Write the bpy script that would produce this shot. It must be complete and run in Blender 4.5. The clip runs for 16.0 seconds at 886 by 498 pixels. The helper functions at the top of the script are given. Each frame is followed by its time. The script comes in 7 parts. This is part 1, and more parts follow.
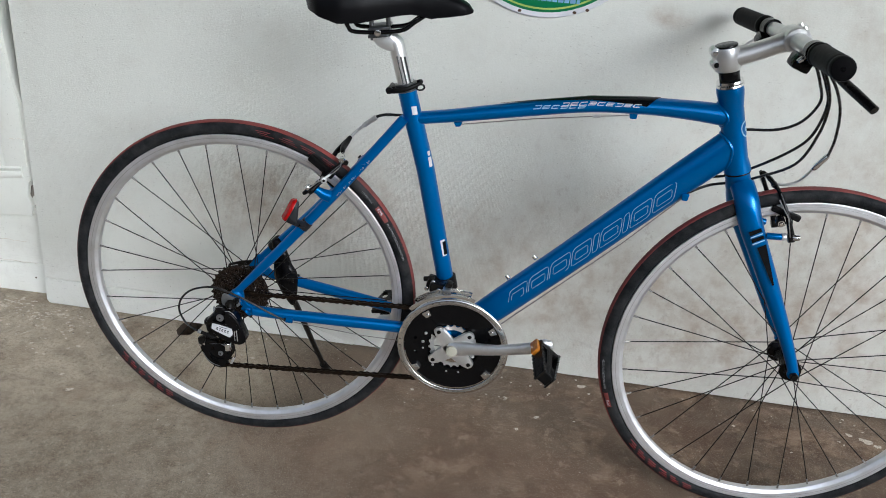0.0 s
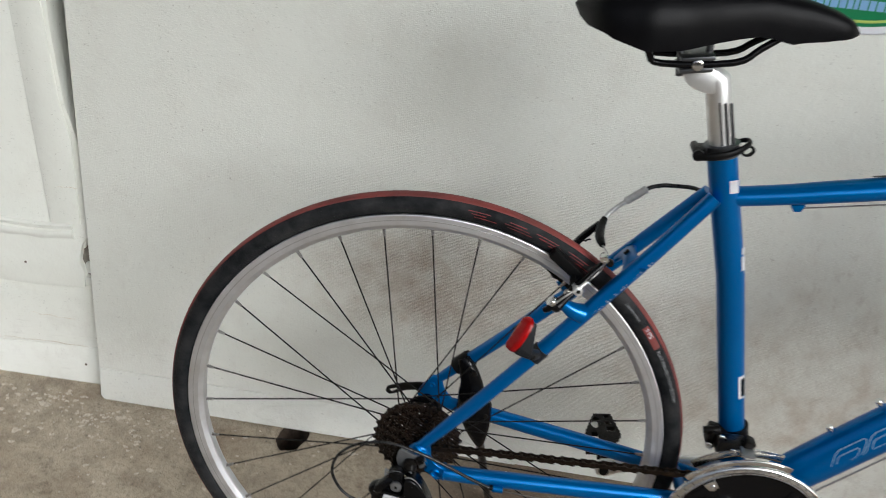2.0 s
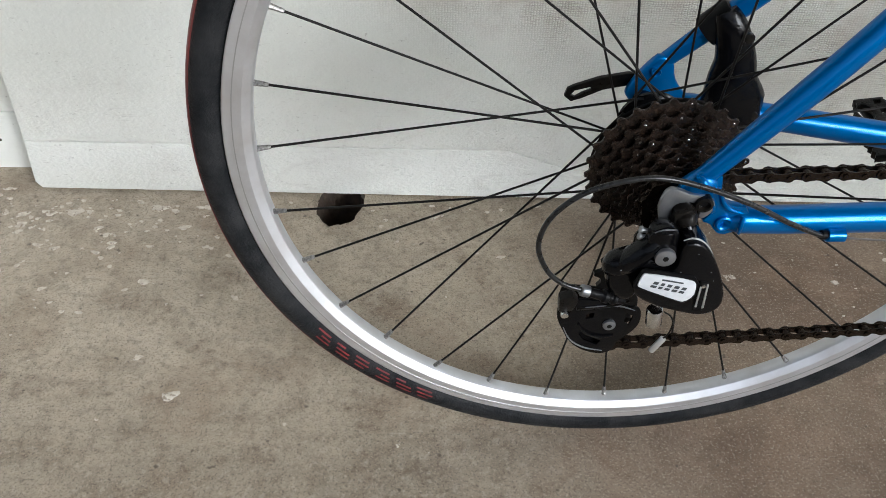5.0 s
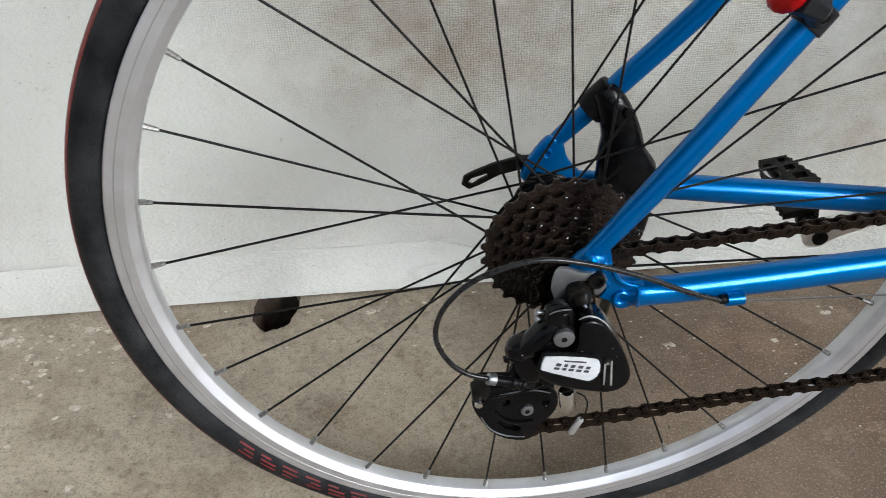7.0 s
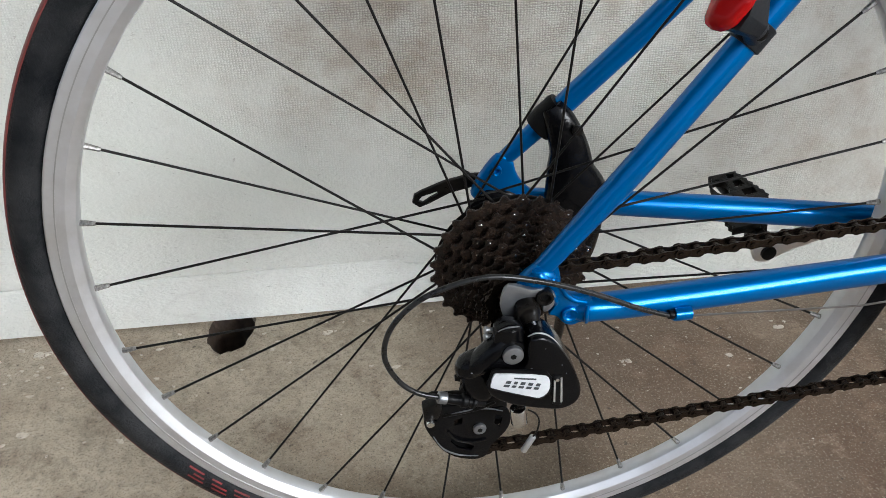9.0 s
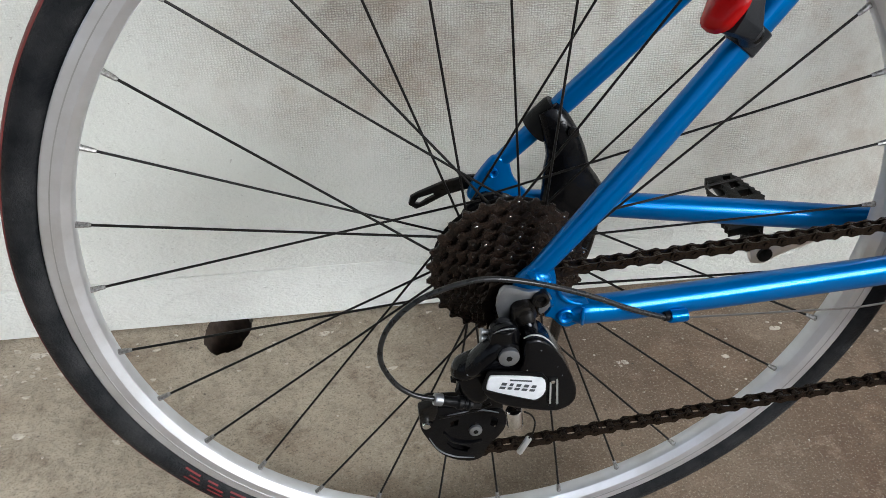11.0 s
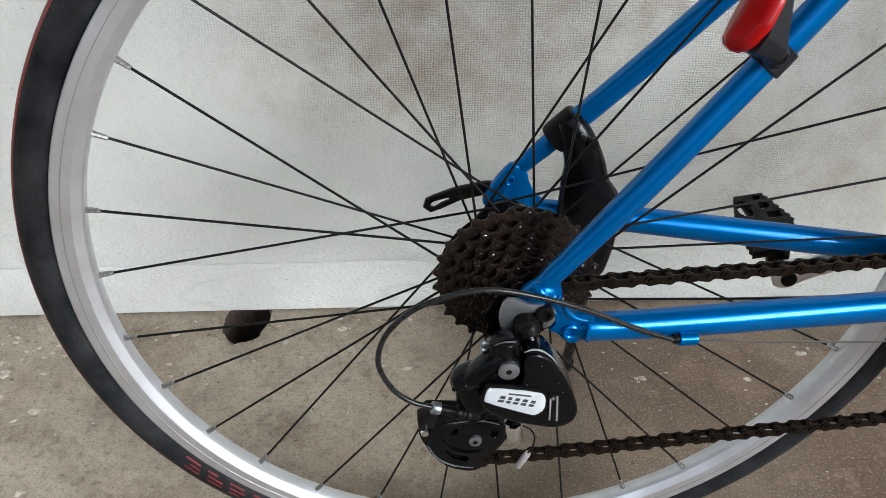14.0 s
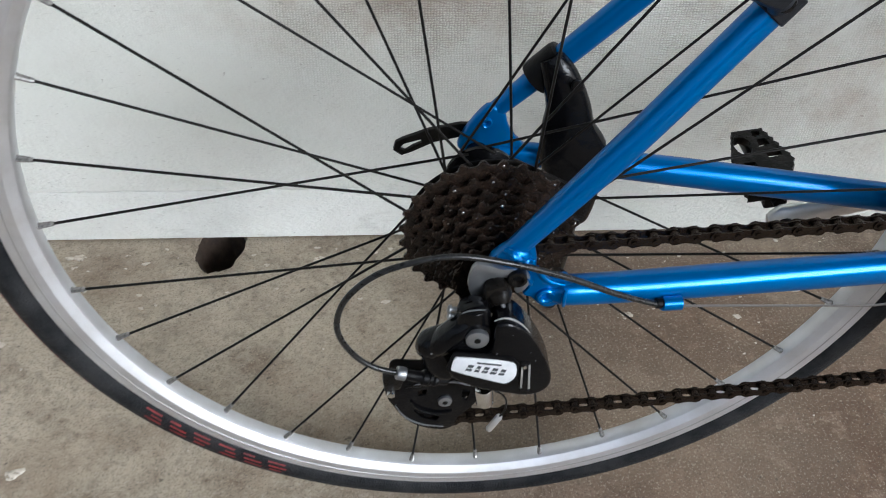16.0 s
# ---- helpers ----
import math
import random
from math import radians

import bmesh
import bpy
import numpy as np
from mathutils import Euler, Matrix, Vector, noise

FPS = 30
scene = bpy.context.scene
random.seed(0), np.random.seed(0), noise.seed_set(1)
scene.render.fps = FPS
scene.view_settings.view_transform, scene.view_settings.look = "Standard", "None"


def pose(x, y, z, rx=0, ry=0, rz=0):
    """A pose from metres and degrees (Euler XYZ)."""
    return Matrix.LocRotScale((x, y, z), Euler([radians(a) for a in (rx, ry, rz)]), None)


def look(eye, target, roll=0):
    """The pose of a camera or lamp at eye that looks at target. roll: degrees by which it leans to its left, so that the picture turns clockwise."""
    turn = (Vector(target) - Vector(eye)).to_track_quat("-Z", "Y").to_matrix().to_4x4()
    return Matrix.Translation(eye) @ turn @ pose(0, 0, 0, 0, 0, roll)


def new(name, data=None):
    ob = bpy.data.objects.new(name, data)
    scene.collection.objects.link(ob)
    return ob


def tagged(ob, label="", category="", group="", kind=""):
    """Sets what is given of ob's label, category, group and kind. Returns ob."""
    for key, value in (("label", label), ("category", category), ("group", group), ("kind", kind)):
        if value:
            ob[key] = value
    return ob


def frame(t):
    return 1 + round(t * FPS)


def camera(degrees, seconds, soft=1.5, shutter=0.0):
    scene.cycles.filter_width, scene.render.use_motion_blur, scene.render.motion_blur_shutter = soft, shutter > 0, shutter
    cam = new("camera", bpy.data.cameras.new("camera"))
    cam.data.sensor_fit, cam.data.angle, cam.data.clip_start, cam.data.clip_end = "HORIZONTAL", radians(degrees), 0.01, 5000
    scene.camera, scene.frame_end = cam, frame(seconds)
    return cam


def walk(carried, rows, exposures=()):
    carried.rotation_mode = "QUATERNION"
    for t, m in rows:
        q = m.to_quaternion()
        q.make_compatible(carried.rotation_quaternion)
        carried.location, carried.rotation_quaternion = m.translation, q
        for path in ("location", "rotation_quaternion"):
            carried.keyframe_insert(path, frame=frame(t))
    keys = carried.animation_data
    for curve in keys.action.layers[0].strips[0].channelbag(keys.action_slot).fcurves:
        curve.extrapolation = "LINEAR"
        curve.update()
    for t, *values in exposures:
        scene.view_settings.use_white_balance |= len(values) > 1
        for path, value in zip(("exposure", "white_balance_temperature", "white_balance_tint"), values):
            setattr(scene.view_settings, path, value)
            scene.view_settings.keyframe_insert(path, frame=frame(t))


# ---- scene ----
cam = camera(54.0, 16.0, soft=0.6, shutter=0.3)
PATH = [
    (0, 0.5112, -1.4317, 1.1866, 63.35, -3.91, 7.12),
    (0.5, 0.4600, -1.3729, 1.1561, 62.76, -4.94, 7.98),
    (1, 0.3234, -1.2176, 1.1357, 62.41, -6.71, 9.55),
    (1.5, 0.2033, -1.0690, 1.1315, 62.10, -6.86, 8.76),
    (2, 0.0859, -0.9106, 1.0731, 62.73, -4.55, 7.15),
    (2.2, 0.0440, -0.8397, 1.0504, 61.39, -3.22, 6.03),
    (2.5, -0.0391, -0.7529, 1.0136, 57.67, -3.32, 4.18),
    (2.7, -0.0984, -0.6915, 0.9518, 56.94, -3.61, 2.72),
    (3, -0.1556, -0.6159, 0.9129, 51.64, -2.73, 1.34),
    (3.5, -0.1663, -0.5420, 0.8182, 46.49, -2.46, 0.07),
    (6, -0.1910, -0.5076, 0.7016, 49.65, -0.80, -3.33),
    (6.5, -0.1566, -0.5055, 0.7123, 52.34, 0.53, -4.60),
    (7, -0.1231, -0.5072, 0.7108, 52.87, 1.71, -5.87),
    (7.5, -0.1024, -0.5099, 0.7099, 53.36, 1.52, -6.92),
    (8, -0.1061, -0.5097, 0.7084, 53.57, 1.57, -7.16),
    (8.5, -0.1114, -0.5078, 0.7073, 53.91, 1.16, -7.63),
    (9, -0.1112, -0.5075, 0.7080, 54.14, 0.89, -8.03),
    (11.5, -0.1087, -0.5072, 0.7094, 54.17, 0.77, -8.12),
    (12, -0.0911, -0.4857, 0.7235, 54.15, 0.38, -7.68),
    (12.2, -0.0911, -0.4664, 0.7179, 53.81, -0.34, -6.83),
    (12.5, -0.0788, -0.4656, 0.7161, 53.65, -0.18, -5.92),
    (13, -0.0748, -0.4911, 0.7109, 53.55, 0.37, -4.95),
    (13.5, -0.0849, -0.4990, 0.7086, 53.75, -0.11, -4.04),
    (14, -0.0857, -0.4985, 0.7089, 53.96, -0.42, -3.88),
    (14.2, -0.0857, -0.4985, 0.7089, 54.03, -0.42, -3.88),
    (14.4, -0.0845, -0.4917, 0.7073, 51.69, -0.55, -3.75),
    (14.5, -0.0839, -0.4887, 0.7066, 50.69, -0.61, -3.69),
    (14.6, -0.0837, -0.4876, 0.7050, 49.12, -0.66, -3.64),
    (14.8, -0.0834, -0.4866, 0.7035, 47.70, -0.71, -3.61),
    (15, -0.0834, -0.4864, 0.7033, 47.54, -0.71, -3.60),
    (15.5, -0.0804, -0.4842, 0.7049, 47.13, -0.85, -3.46),
    (15.8, -0.0705, -0.4619, 0.7138, 47.09, -0.86, -3.20),
    (16, -0.0616, -0.4391, 0.7098, 47.14, -0.88, -3.61),
]
walk(cam, [(t, pose(*p)) for t, *p in PATH], exposures=[(0.0, -0.22, 5770, 9), (0.5, -0.20, 5770, 9), (2.0, -0.26, 6080, 9), (2.8, -0.09, 6080, 9), (3.5, 0.10, 5780, 9), (6.0, 0.12, 5900, 9), (7.0, 0.15, 5870, 9), (13.0, 0.16, 5830, 9), (16.0, 0.18, 5670, 9)])

# ---- world and light: bright overcast day, the bicycle stands in open shade ----
SUN_DIR = Vector((0.60, -0.74, 0.44)).normalized()
world = bpy.data.worlds.new("world")
scene.world = world
world.use_nodes = True
wn = world.node_tree
wn.nodes.clear()
sky = wn.nodes.new("ShaderNodeTexSky")
sky.sky_type = "NISHITA"
sky.sun_disc = False
sky.sun_elevation = math.asin(SUN_DIR.z)
sky.sun_rotation = math.atan2(SUN_DIR.x, SUN_DIR.y)
sky.dust_density = 4.0
hsv = wn.nodes.new("ShaderNodeHueSaturation")
hsv.inputs["Saturation"].default_value = 0.45
bg = wn.nodes.new("ShaderNodeBackground")
bg.inputs["Strength"].default_value = 0.15
wo = wn.nodes.new("ShaderNodeOutputWorld")
wn.links.new(sky.outputs[0], hsv.inputs["Color"])
wn.links.new(hsv.outputs[0], bg.inputs["Color"])
wn.links.new(bg.outputs[0], wo.inputs["Surface"])
sun = new("sun", bpy.data.lights.new("sun", "SUN"))
sun.data.energy = 1.5
sun.data.angle = radians(24)
sun.data.color = (0.96, 0.99, 1.0)
sun.matrix_world = look(SUN_DIR * 10, (0, 0, 0))

# ---- materials ----
def material(name, base, rough=0.5, metal=0.0, coat=0.0, second=None, scale=40.0, amount=0.5, bump=0.0,
             bump_scale=200.0, rough_var=0.1, speck=None, speck_scale=300.0, speck_cut=0.7, stretch=None, spec=0.5):
    """Principled surface with variation at two scales, and a fine relief."""
    m = bpy.data.materials.new(name)
    m.use_nodes = True
    nt = m.node_tree
    bsdf = nt.nodes["Principled BSDF"]
    bsdf.inputs["Metallic"].default_value = metal
    bsdf.inputs["Coat Weight"].default_value = coat
    bsdf.inputs["Coat Roughness"].default_value = 0.03
    bsdf.inputs["Specular IOR Level"].default_value = spec
    tc = nt.nodes.new("ShaderNodeTexCoord")
    src = tc.outputs["Object"]
    if stretch:
        mp = nt.nodes.new("ShaderNodeMapping")
        mp.inputs["Scale"].default_value = stretch
        nt.links.new(src, mp.inputs["Vector"])
        src = mp.outputs["Vector"]

    def tex(sc, detail=6.0, r=0.6):
        n = nt.nodes.new("ShaderNodeTexNoise")
        n.inputs["Scale"].default_value = sc
        n.inputs["Detail"].default_value = detail
        n.inputs["Roughness"].default_value = r
        nt.links.new(src, n.inputs["Vector"])
        return n.outputs["Fac"]

    def ramp(fac, lo, hi):
        n = nt.nodes.new("ShaderNodeMapRange")
        n.inputs["From Min"].default_value = lo
        n.inputs["From Max"].default_value = hi
        nt.links.new(fac, n.inputs["Value"])
        return n.outputs["Result"]

    def mix(fac, a, b):
        n = nt.nodes.new("ShaderNodeMix")
        n.data_type = "RGBA"
        if isinstance(fac, float):
            n.inputs["Factor"].default_value = fac
        else:
            nt.links.new(fac, n.inputs["Factor"])
        for sock, v in ((n.inputs[6], a), (n.inputs[7], b)):
            if isinstance(v, tuple):
                sock.default_value = (*v, 1.0)
            else:
                nt.links.new(v, sock)
        return n.outputs[2]

    def times(fac, k):
        n = nt.nodes.new("ShaderNodeMath")
        n.operation = "MULTIPLY"
        n.inputs[1].default_value = k
        nt.links.new(fac, n.inputs[0])
        return n.outputs[0]

    big = tex(scale)
    col = mix(times(ramp(big, 0.35, 0.7), amount), base, second or tuple(c * 0.75 for c in base))
    if speck:
        col = mix(ramp(tex(speck_scale, 3.0), speck_cut, speck_cut + 0.06), col, speck)
    nt.links.new(col, bsdf.inputs["Base Color"])
    rv = nt.nodes.new("ShaderNodeMapRange")
    rv.inputs["To Min"].default_value = max(0.02, rough - rough_var)
    rv.inputs["To Max"].default_value = min(1.0, rough + rough_var)
    nt.links.new(tex(scale * 2.3), rv.inputs["Value"])
    nt.links.new(rv.outputs["Result"], bsdf.inputs["Roughness"])
    if bump:
        b = nt.nodes.new("ShaderNodeBump")
        b.inputs["Strength"].default_value = bump
        b.inputs["Distance"].default_value = 0.002
        nt.links.new(tex(bump_scale, 4.0), b.inputs["Height"])
        nt.links.new(b.outputs["Normal"], bsdf.inputs["Normal"])
    m["kit"] = 1
    return m


def wall_material(name, rough_texture=1.0, dirt=1.0):
    """Old white paint on a coarse board: woven-looking pimples, brown grimy patches that also carry light falloff, fine
    scratches.
    """
    m = bpy.data.materials.new(name)
    m.use_nodes = True
    nt = m.node_tree
    bsdf = nt.nodes["Principled BSDF"]
    bsdf.inputs["Roughness"].default_value = 0.62
    geo = nt.nodes.new("ShaderNodeNewGeometry")
    pos = geo.outputs["Position"]

    def node(kind, **kw):
        n = nt.nodes.new(kind)
        for k, v in kw.items():
            n.inputs[k].default_value = v
        return n

    def tex(sc, detail=5.0, r=0.6, vec=None):
        n = node("ShaderNodeTexNoise", Scale=sc, Detail=detail, Roughness=r)
        nt.links.new(vec or pos, n.inputs["Vector"])
        return n.outputs["Fac"]

    def ramp(fac, lo, hi, a=0.0, b=1.0):
        n = nt.nodes.new("ShaderNodeMapRange")
        for s, v in (("From Min", lo), ("From Max", hi), ("To Min", a), ("To Max", b)):
            n.inputs[s].default_value = v
        nt.links.new(fac, n.inputs["Value"])
        return n.outputs["Result"]

    def math_(op, a, b):
        n = nt.nodes.new("ShaderNodeMath")
        n.operation = op
        for i, v in enumerate((a, b)):
            if isinstance(v, (int, float)):
                n.inputs[i].default_value = v
            else:
                nt.links.new(v, n.inputs[i])
        return n.outputs[0]

    def mix(fac, a, b):
        n = nt.nodes.new("ShaderNodeMix")
        n.data_type = "RGBA"
        nt.links.new(fac, n.inputs["Factor"])
        for sock, v in ((n.inputs[6], a), (n.inputs[7], b)):
            if isinstance(v, tuple):
                sock.default_value = (*v, 1.0)
            else:
                nt.links.new(v, sock)
        return n.outputs[2]

    def patch(x, z, rx, rz, gain):
        """A smudge of dirt and painted light falloff with a ragged edge, centred on the wall at x, z."""
        mp = nt.nodes.new("ShaderNodeMapping")
        mp.vector_type = "TEXTURE"
        mp.inputs["Location"].default_value = (x, 0.35, z)
        mp.inputs["Scale"].default_value = (rx, 1.0, rz)
        nt.links.new(pos, mp.inputs["Vector"])
        g = nt.nodes.new("ShaderNodeTexGradient")
        g.gradient_type = "SPHERICAL"
        nt.links.new(mp.outputs["Vector"], g.inputs["Vector"])
        return math_("MULTIPLY", g.outputs["Fac"], gain)

    def stretched(sx):
        st = nt.nodes.new("ShaderNodeMapping")
        st.inputs["Scale"].default_value = (sx, 1.0, 1.0)
        nt.links.new(pos, st.inputs["Vector"])
        return st.outputs["Vector"]

    xyz = nt.nodes.new("ShaderNodeSeparateXYZ")
    nt.links.new(pos, xyz.inputs[0])
    X, Z = xyz.outputs["X"], xyz.outputs["Z"]
    # woven board: rows of short raised threads, a little uneven
    def bands(direction, scale):
        n = nt.nodes.new("ShaderNodeTexWave")
        n.bands_direction = direction
        for key, v in (("Scale", scale), ("Distortion", 4.2), ("Detail", 2.0), ("Detail Scale", 1.2), ("Detail Roughness", 0.6)):
            n.inputs[key].default_value = v
        nt.links.new(pos, n.inputs["Vector"])
        return n.outputs["Fac"]

    rows, stitches = bands("Z", 118.0), bands("X", 104.0)
    threads = ramp(tex(420.0, 2.0, 0.5, stretched(0.45)), 0.36, 0.64)
    ridges = math_("ADD", math_("MULTIPLY", math_("MULTIPLY", rows, ramp(stitches, 0.0, 0.6, 0.35, 1.0)), 0.72), math_("MULTIPLY", threads, 0.28))
    large = tex(2.2, 5.0)
    # the board's weave lies open behind the bicycle and is filled with paint towards the corner
    open_weave = math_("MULTIPLY", math_("MULTIPLY", ramp(X, -0.30, -0.05, 0.22, 1.0), ramp(X, 0.24, 0.50, 1.0, 0.16)), math_("MULTIPLY", ramp(math_("ADD", Z, math_("MULTIPLY", X, 0.3)), 0.15, 0.29, 0.15, 1.0), ramp(Z, 0.43, 0.62, 1.0, 0.14)))
    coarse = math_("MULTIPLY", math_("MULTIPLY", ramp(tex(17.0, 5.0, 0.6), 0.36, 0.64, 0.25, 1.0), open_weave), rough_texture)
    col = mix(ramp(large, 0.3, 0.75), (0.79, 0.800, 0.738), (0.735, 0.738, 0.672))
    # whiter low down with an uneven upper edge, fading towards the right
    col = mix(math_("MULTIPLY", ramp(math_("ADD", Z, math_("MULTIPLY", tex(8.0, 4.0), 0.10)), 0.13, 0.24, 0.9, 0.0), ramp(X, 0.05, 0.40, 1.0, 0.1)), col, (0.90, 0.905, 0.845))
    col = mix(ramp(tex(11.0, 6.0, 0.65), 0.52, 0.75, 0.0, 0.30), col, (0.62, 0.595, 0.53))
    col = mix(ramp(tex(150.0, 2.0, 0.5), 0.735, 0.77, 0.0, 0.4), col, (0.30, 0.26, 0.22))
    drips = ramp(math_("ABSOLUTE", math_("SUBTRACT", tex(7.0, 3.0, 0.5, stretched(0.28)), 0.5), 0.0), 0.0, 0.016, 1.0, 0.0)
    drips = math_("MULTIPLY", drips, math_("MULTIPLY", ramp(tex(9.0, 2.0), 0.42, 0.6), ramp(Z, 0.10, 0.16, 1.0, 0.0)))
    if dirt:
        grime_falloff = None
        for p in DIRT_FALLOFF:
            q = patch(*p)
            grime_falloff = q if grime_falloff is None else math_("ADD", grime_falloff, q)
        rag = math_("MULTIPLY", ramp(tex(26.0, 8.0, 0.7), 0.3, 0.72, 0.3, 1.3), ramp(tex(7.0, 4.0), 0.3, 0.68, 0.25, 1.3))
        grime_falloff = math_("MINIMUM", math_("MULTIPLY", math_("MULTIPLY", grime_falloff, rag), dirt), 0.75)
        col = mix(math_("MULTIPLY", grime_falloff, 0.8), col, (0.395, 0.312, 0.232))
        rusty = math_("MULTIPLY", grime_falloff, ramp(tex(16.0, 6.0, 0.6), 0.46, 0.62, 0.0, 1.0))
        col = mix(math_("MULTIPLY", rusty, 0.7), col, (0.40, 0.295, 0.205))
        pits = math_("MULTIPLY", ramp(ridges, 0.45, 0.0), math_("MULTIPLY", math_("ADD", math_("MULTIPLY", grime_falloff, 1.3), 0.26), coarse))
        col = mix(math_("MINIMUM", pits, 0.30), col, (0.27, 0.22, 0.165))
    strokes = math_("MULTIPLY", ramp(tex(300.0, 4.0, 0.65, stretched(0.09)), 0.56, 0.70, 0.0, 0.26), ramp(Z, 0.05, 0.30, 1.0, 0.15))
    col = mix(math_("MULTIPLY", strokes, ramp(tex(19.0, 3.0), 0.46, 0.64, 0.0, 1.0)), col, (0.50, 0.48, 0.43))
    # fine short flecks where the brush skipped
    fleck = math_("MULTIPLY", ramp(tex(340.0, 3.0, 0.6, stretched(0.40)), 0.62, 0.72, 0.0, 0.42), ramp(tex(14.0, 3.0), 0.40, 0.60))
    col = mix(fleck, col, (0.34, 0.32, 0.28))
    scuff = math_("MULTIPLY", ramp(tex(38.0, 7.0, 0.7, stretched(1.6)), 0.56, 0.66, 0.0, 0.45), ramp(X, 0.3, 0.8, 0.15, 1.0))
    col = mix(math_("MULTIPLY", scuff, ramp(Z, 0.45, 0.7, 1.0, 0.2)), col, (0.46, 0.41, 0.35))
    col = mix(math_("MULTIPLY", drips, 0.16), col, (0.40, 0.37, 0.32))
    col = mix(ramp(tex(60.0, 8.0, 0.7), 0.66, 0.74, 0.0, 0.22), col, (0.42, 0.38, 0.33))
    nt.links.new(col, bsdf.inputs["Base Color"])
    h = math_("ADD", math_("MULTIPLY", math_("MULTIPLY", ridges, coarse), 1.2), math_("MULTIPLY", tex(70.0, 5.0), 0.4))
    h = math_("ADD", h, math_("MULTIPLY", math_("MULTIPLY", threads, math_("ADD", ramp(Z, 0.45, 0.62, 0.6, 0.1), ramp(Z, 0.07, 0.20, 2.6, 0.0))), 0.045 * rough_texture + 0.02))
    h = math_("ADD", h, math_("MULTIPLY", drips, 0.35))
    h = math_("ADD", h, math_("MULTIPLY", math_("MULTIPLY", threads, ramp(tex(5.0, 3.0), 0.3, 0.65, 0.35, 1.0)), 0.12 * rough_texture))
    b = nt.nodes.new("ShaderNodeBump")
    b.inputs["Strength"].default_value = 0.7
    b.inputs["Distance"].default_value = 0.0024
    nt.links.new(h, b.inputs["Height"])
    nt.links.new(b.outputs["Normal"], bsdf.inputs["Normal"])
    return m


# wall dirt and painted light falloff: x, z, half width, half height, weight
DIRT_FALLOFF = ((-0.08, 0.36, 0.22, 0.14, 0.60), (0.0, 0.30, 0.20, 0.12, 0.40), (0.72, 0.28, 0.45, 0.25, 0.40), (-0.30, 0.33, 0.28, 0.20, 0.06), (0.02, 0.40, 0.26, 0.14, 0.50), (0.22, 0.36, 0.30, 0.16, 0.22), (0.42, 0.30, 0.34, 0.20, 0.24), (0.15, 0.48, 0.22, 0.10, 0.10), (0.35, 0.19, 0.40, 0.15, 0.20), (0.55, 0.50, 0.30, 0.16, 0.08),
        # the broad patches past x 0.9 also paint in the light falling off
        (0.765, 0.864, 0.055, 0.030, 1.1), (1.25, 0.32, 0.45, 0.35, 0.66), (0.95, 0.14, 0.6, 0.22, 0.62), (1.20, 0.70, 0.55, 0.45, 0.30), (1.18, 0.86, 0.09, 0.05, 0.5))


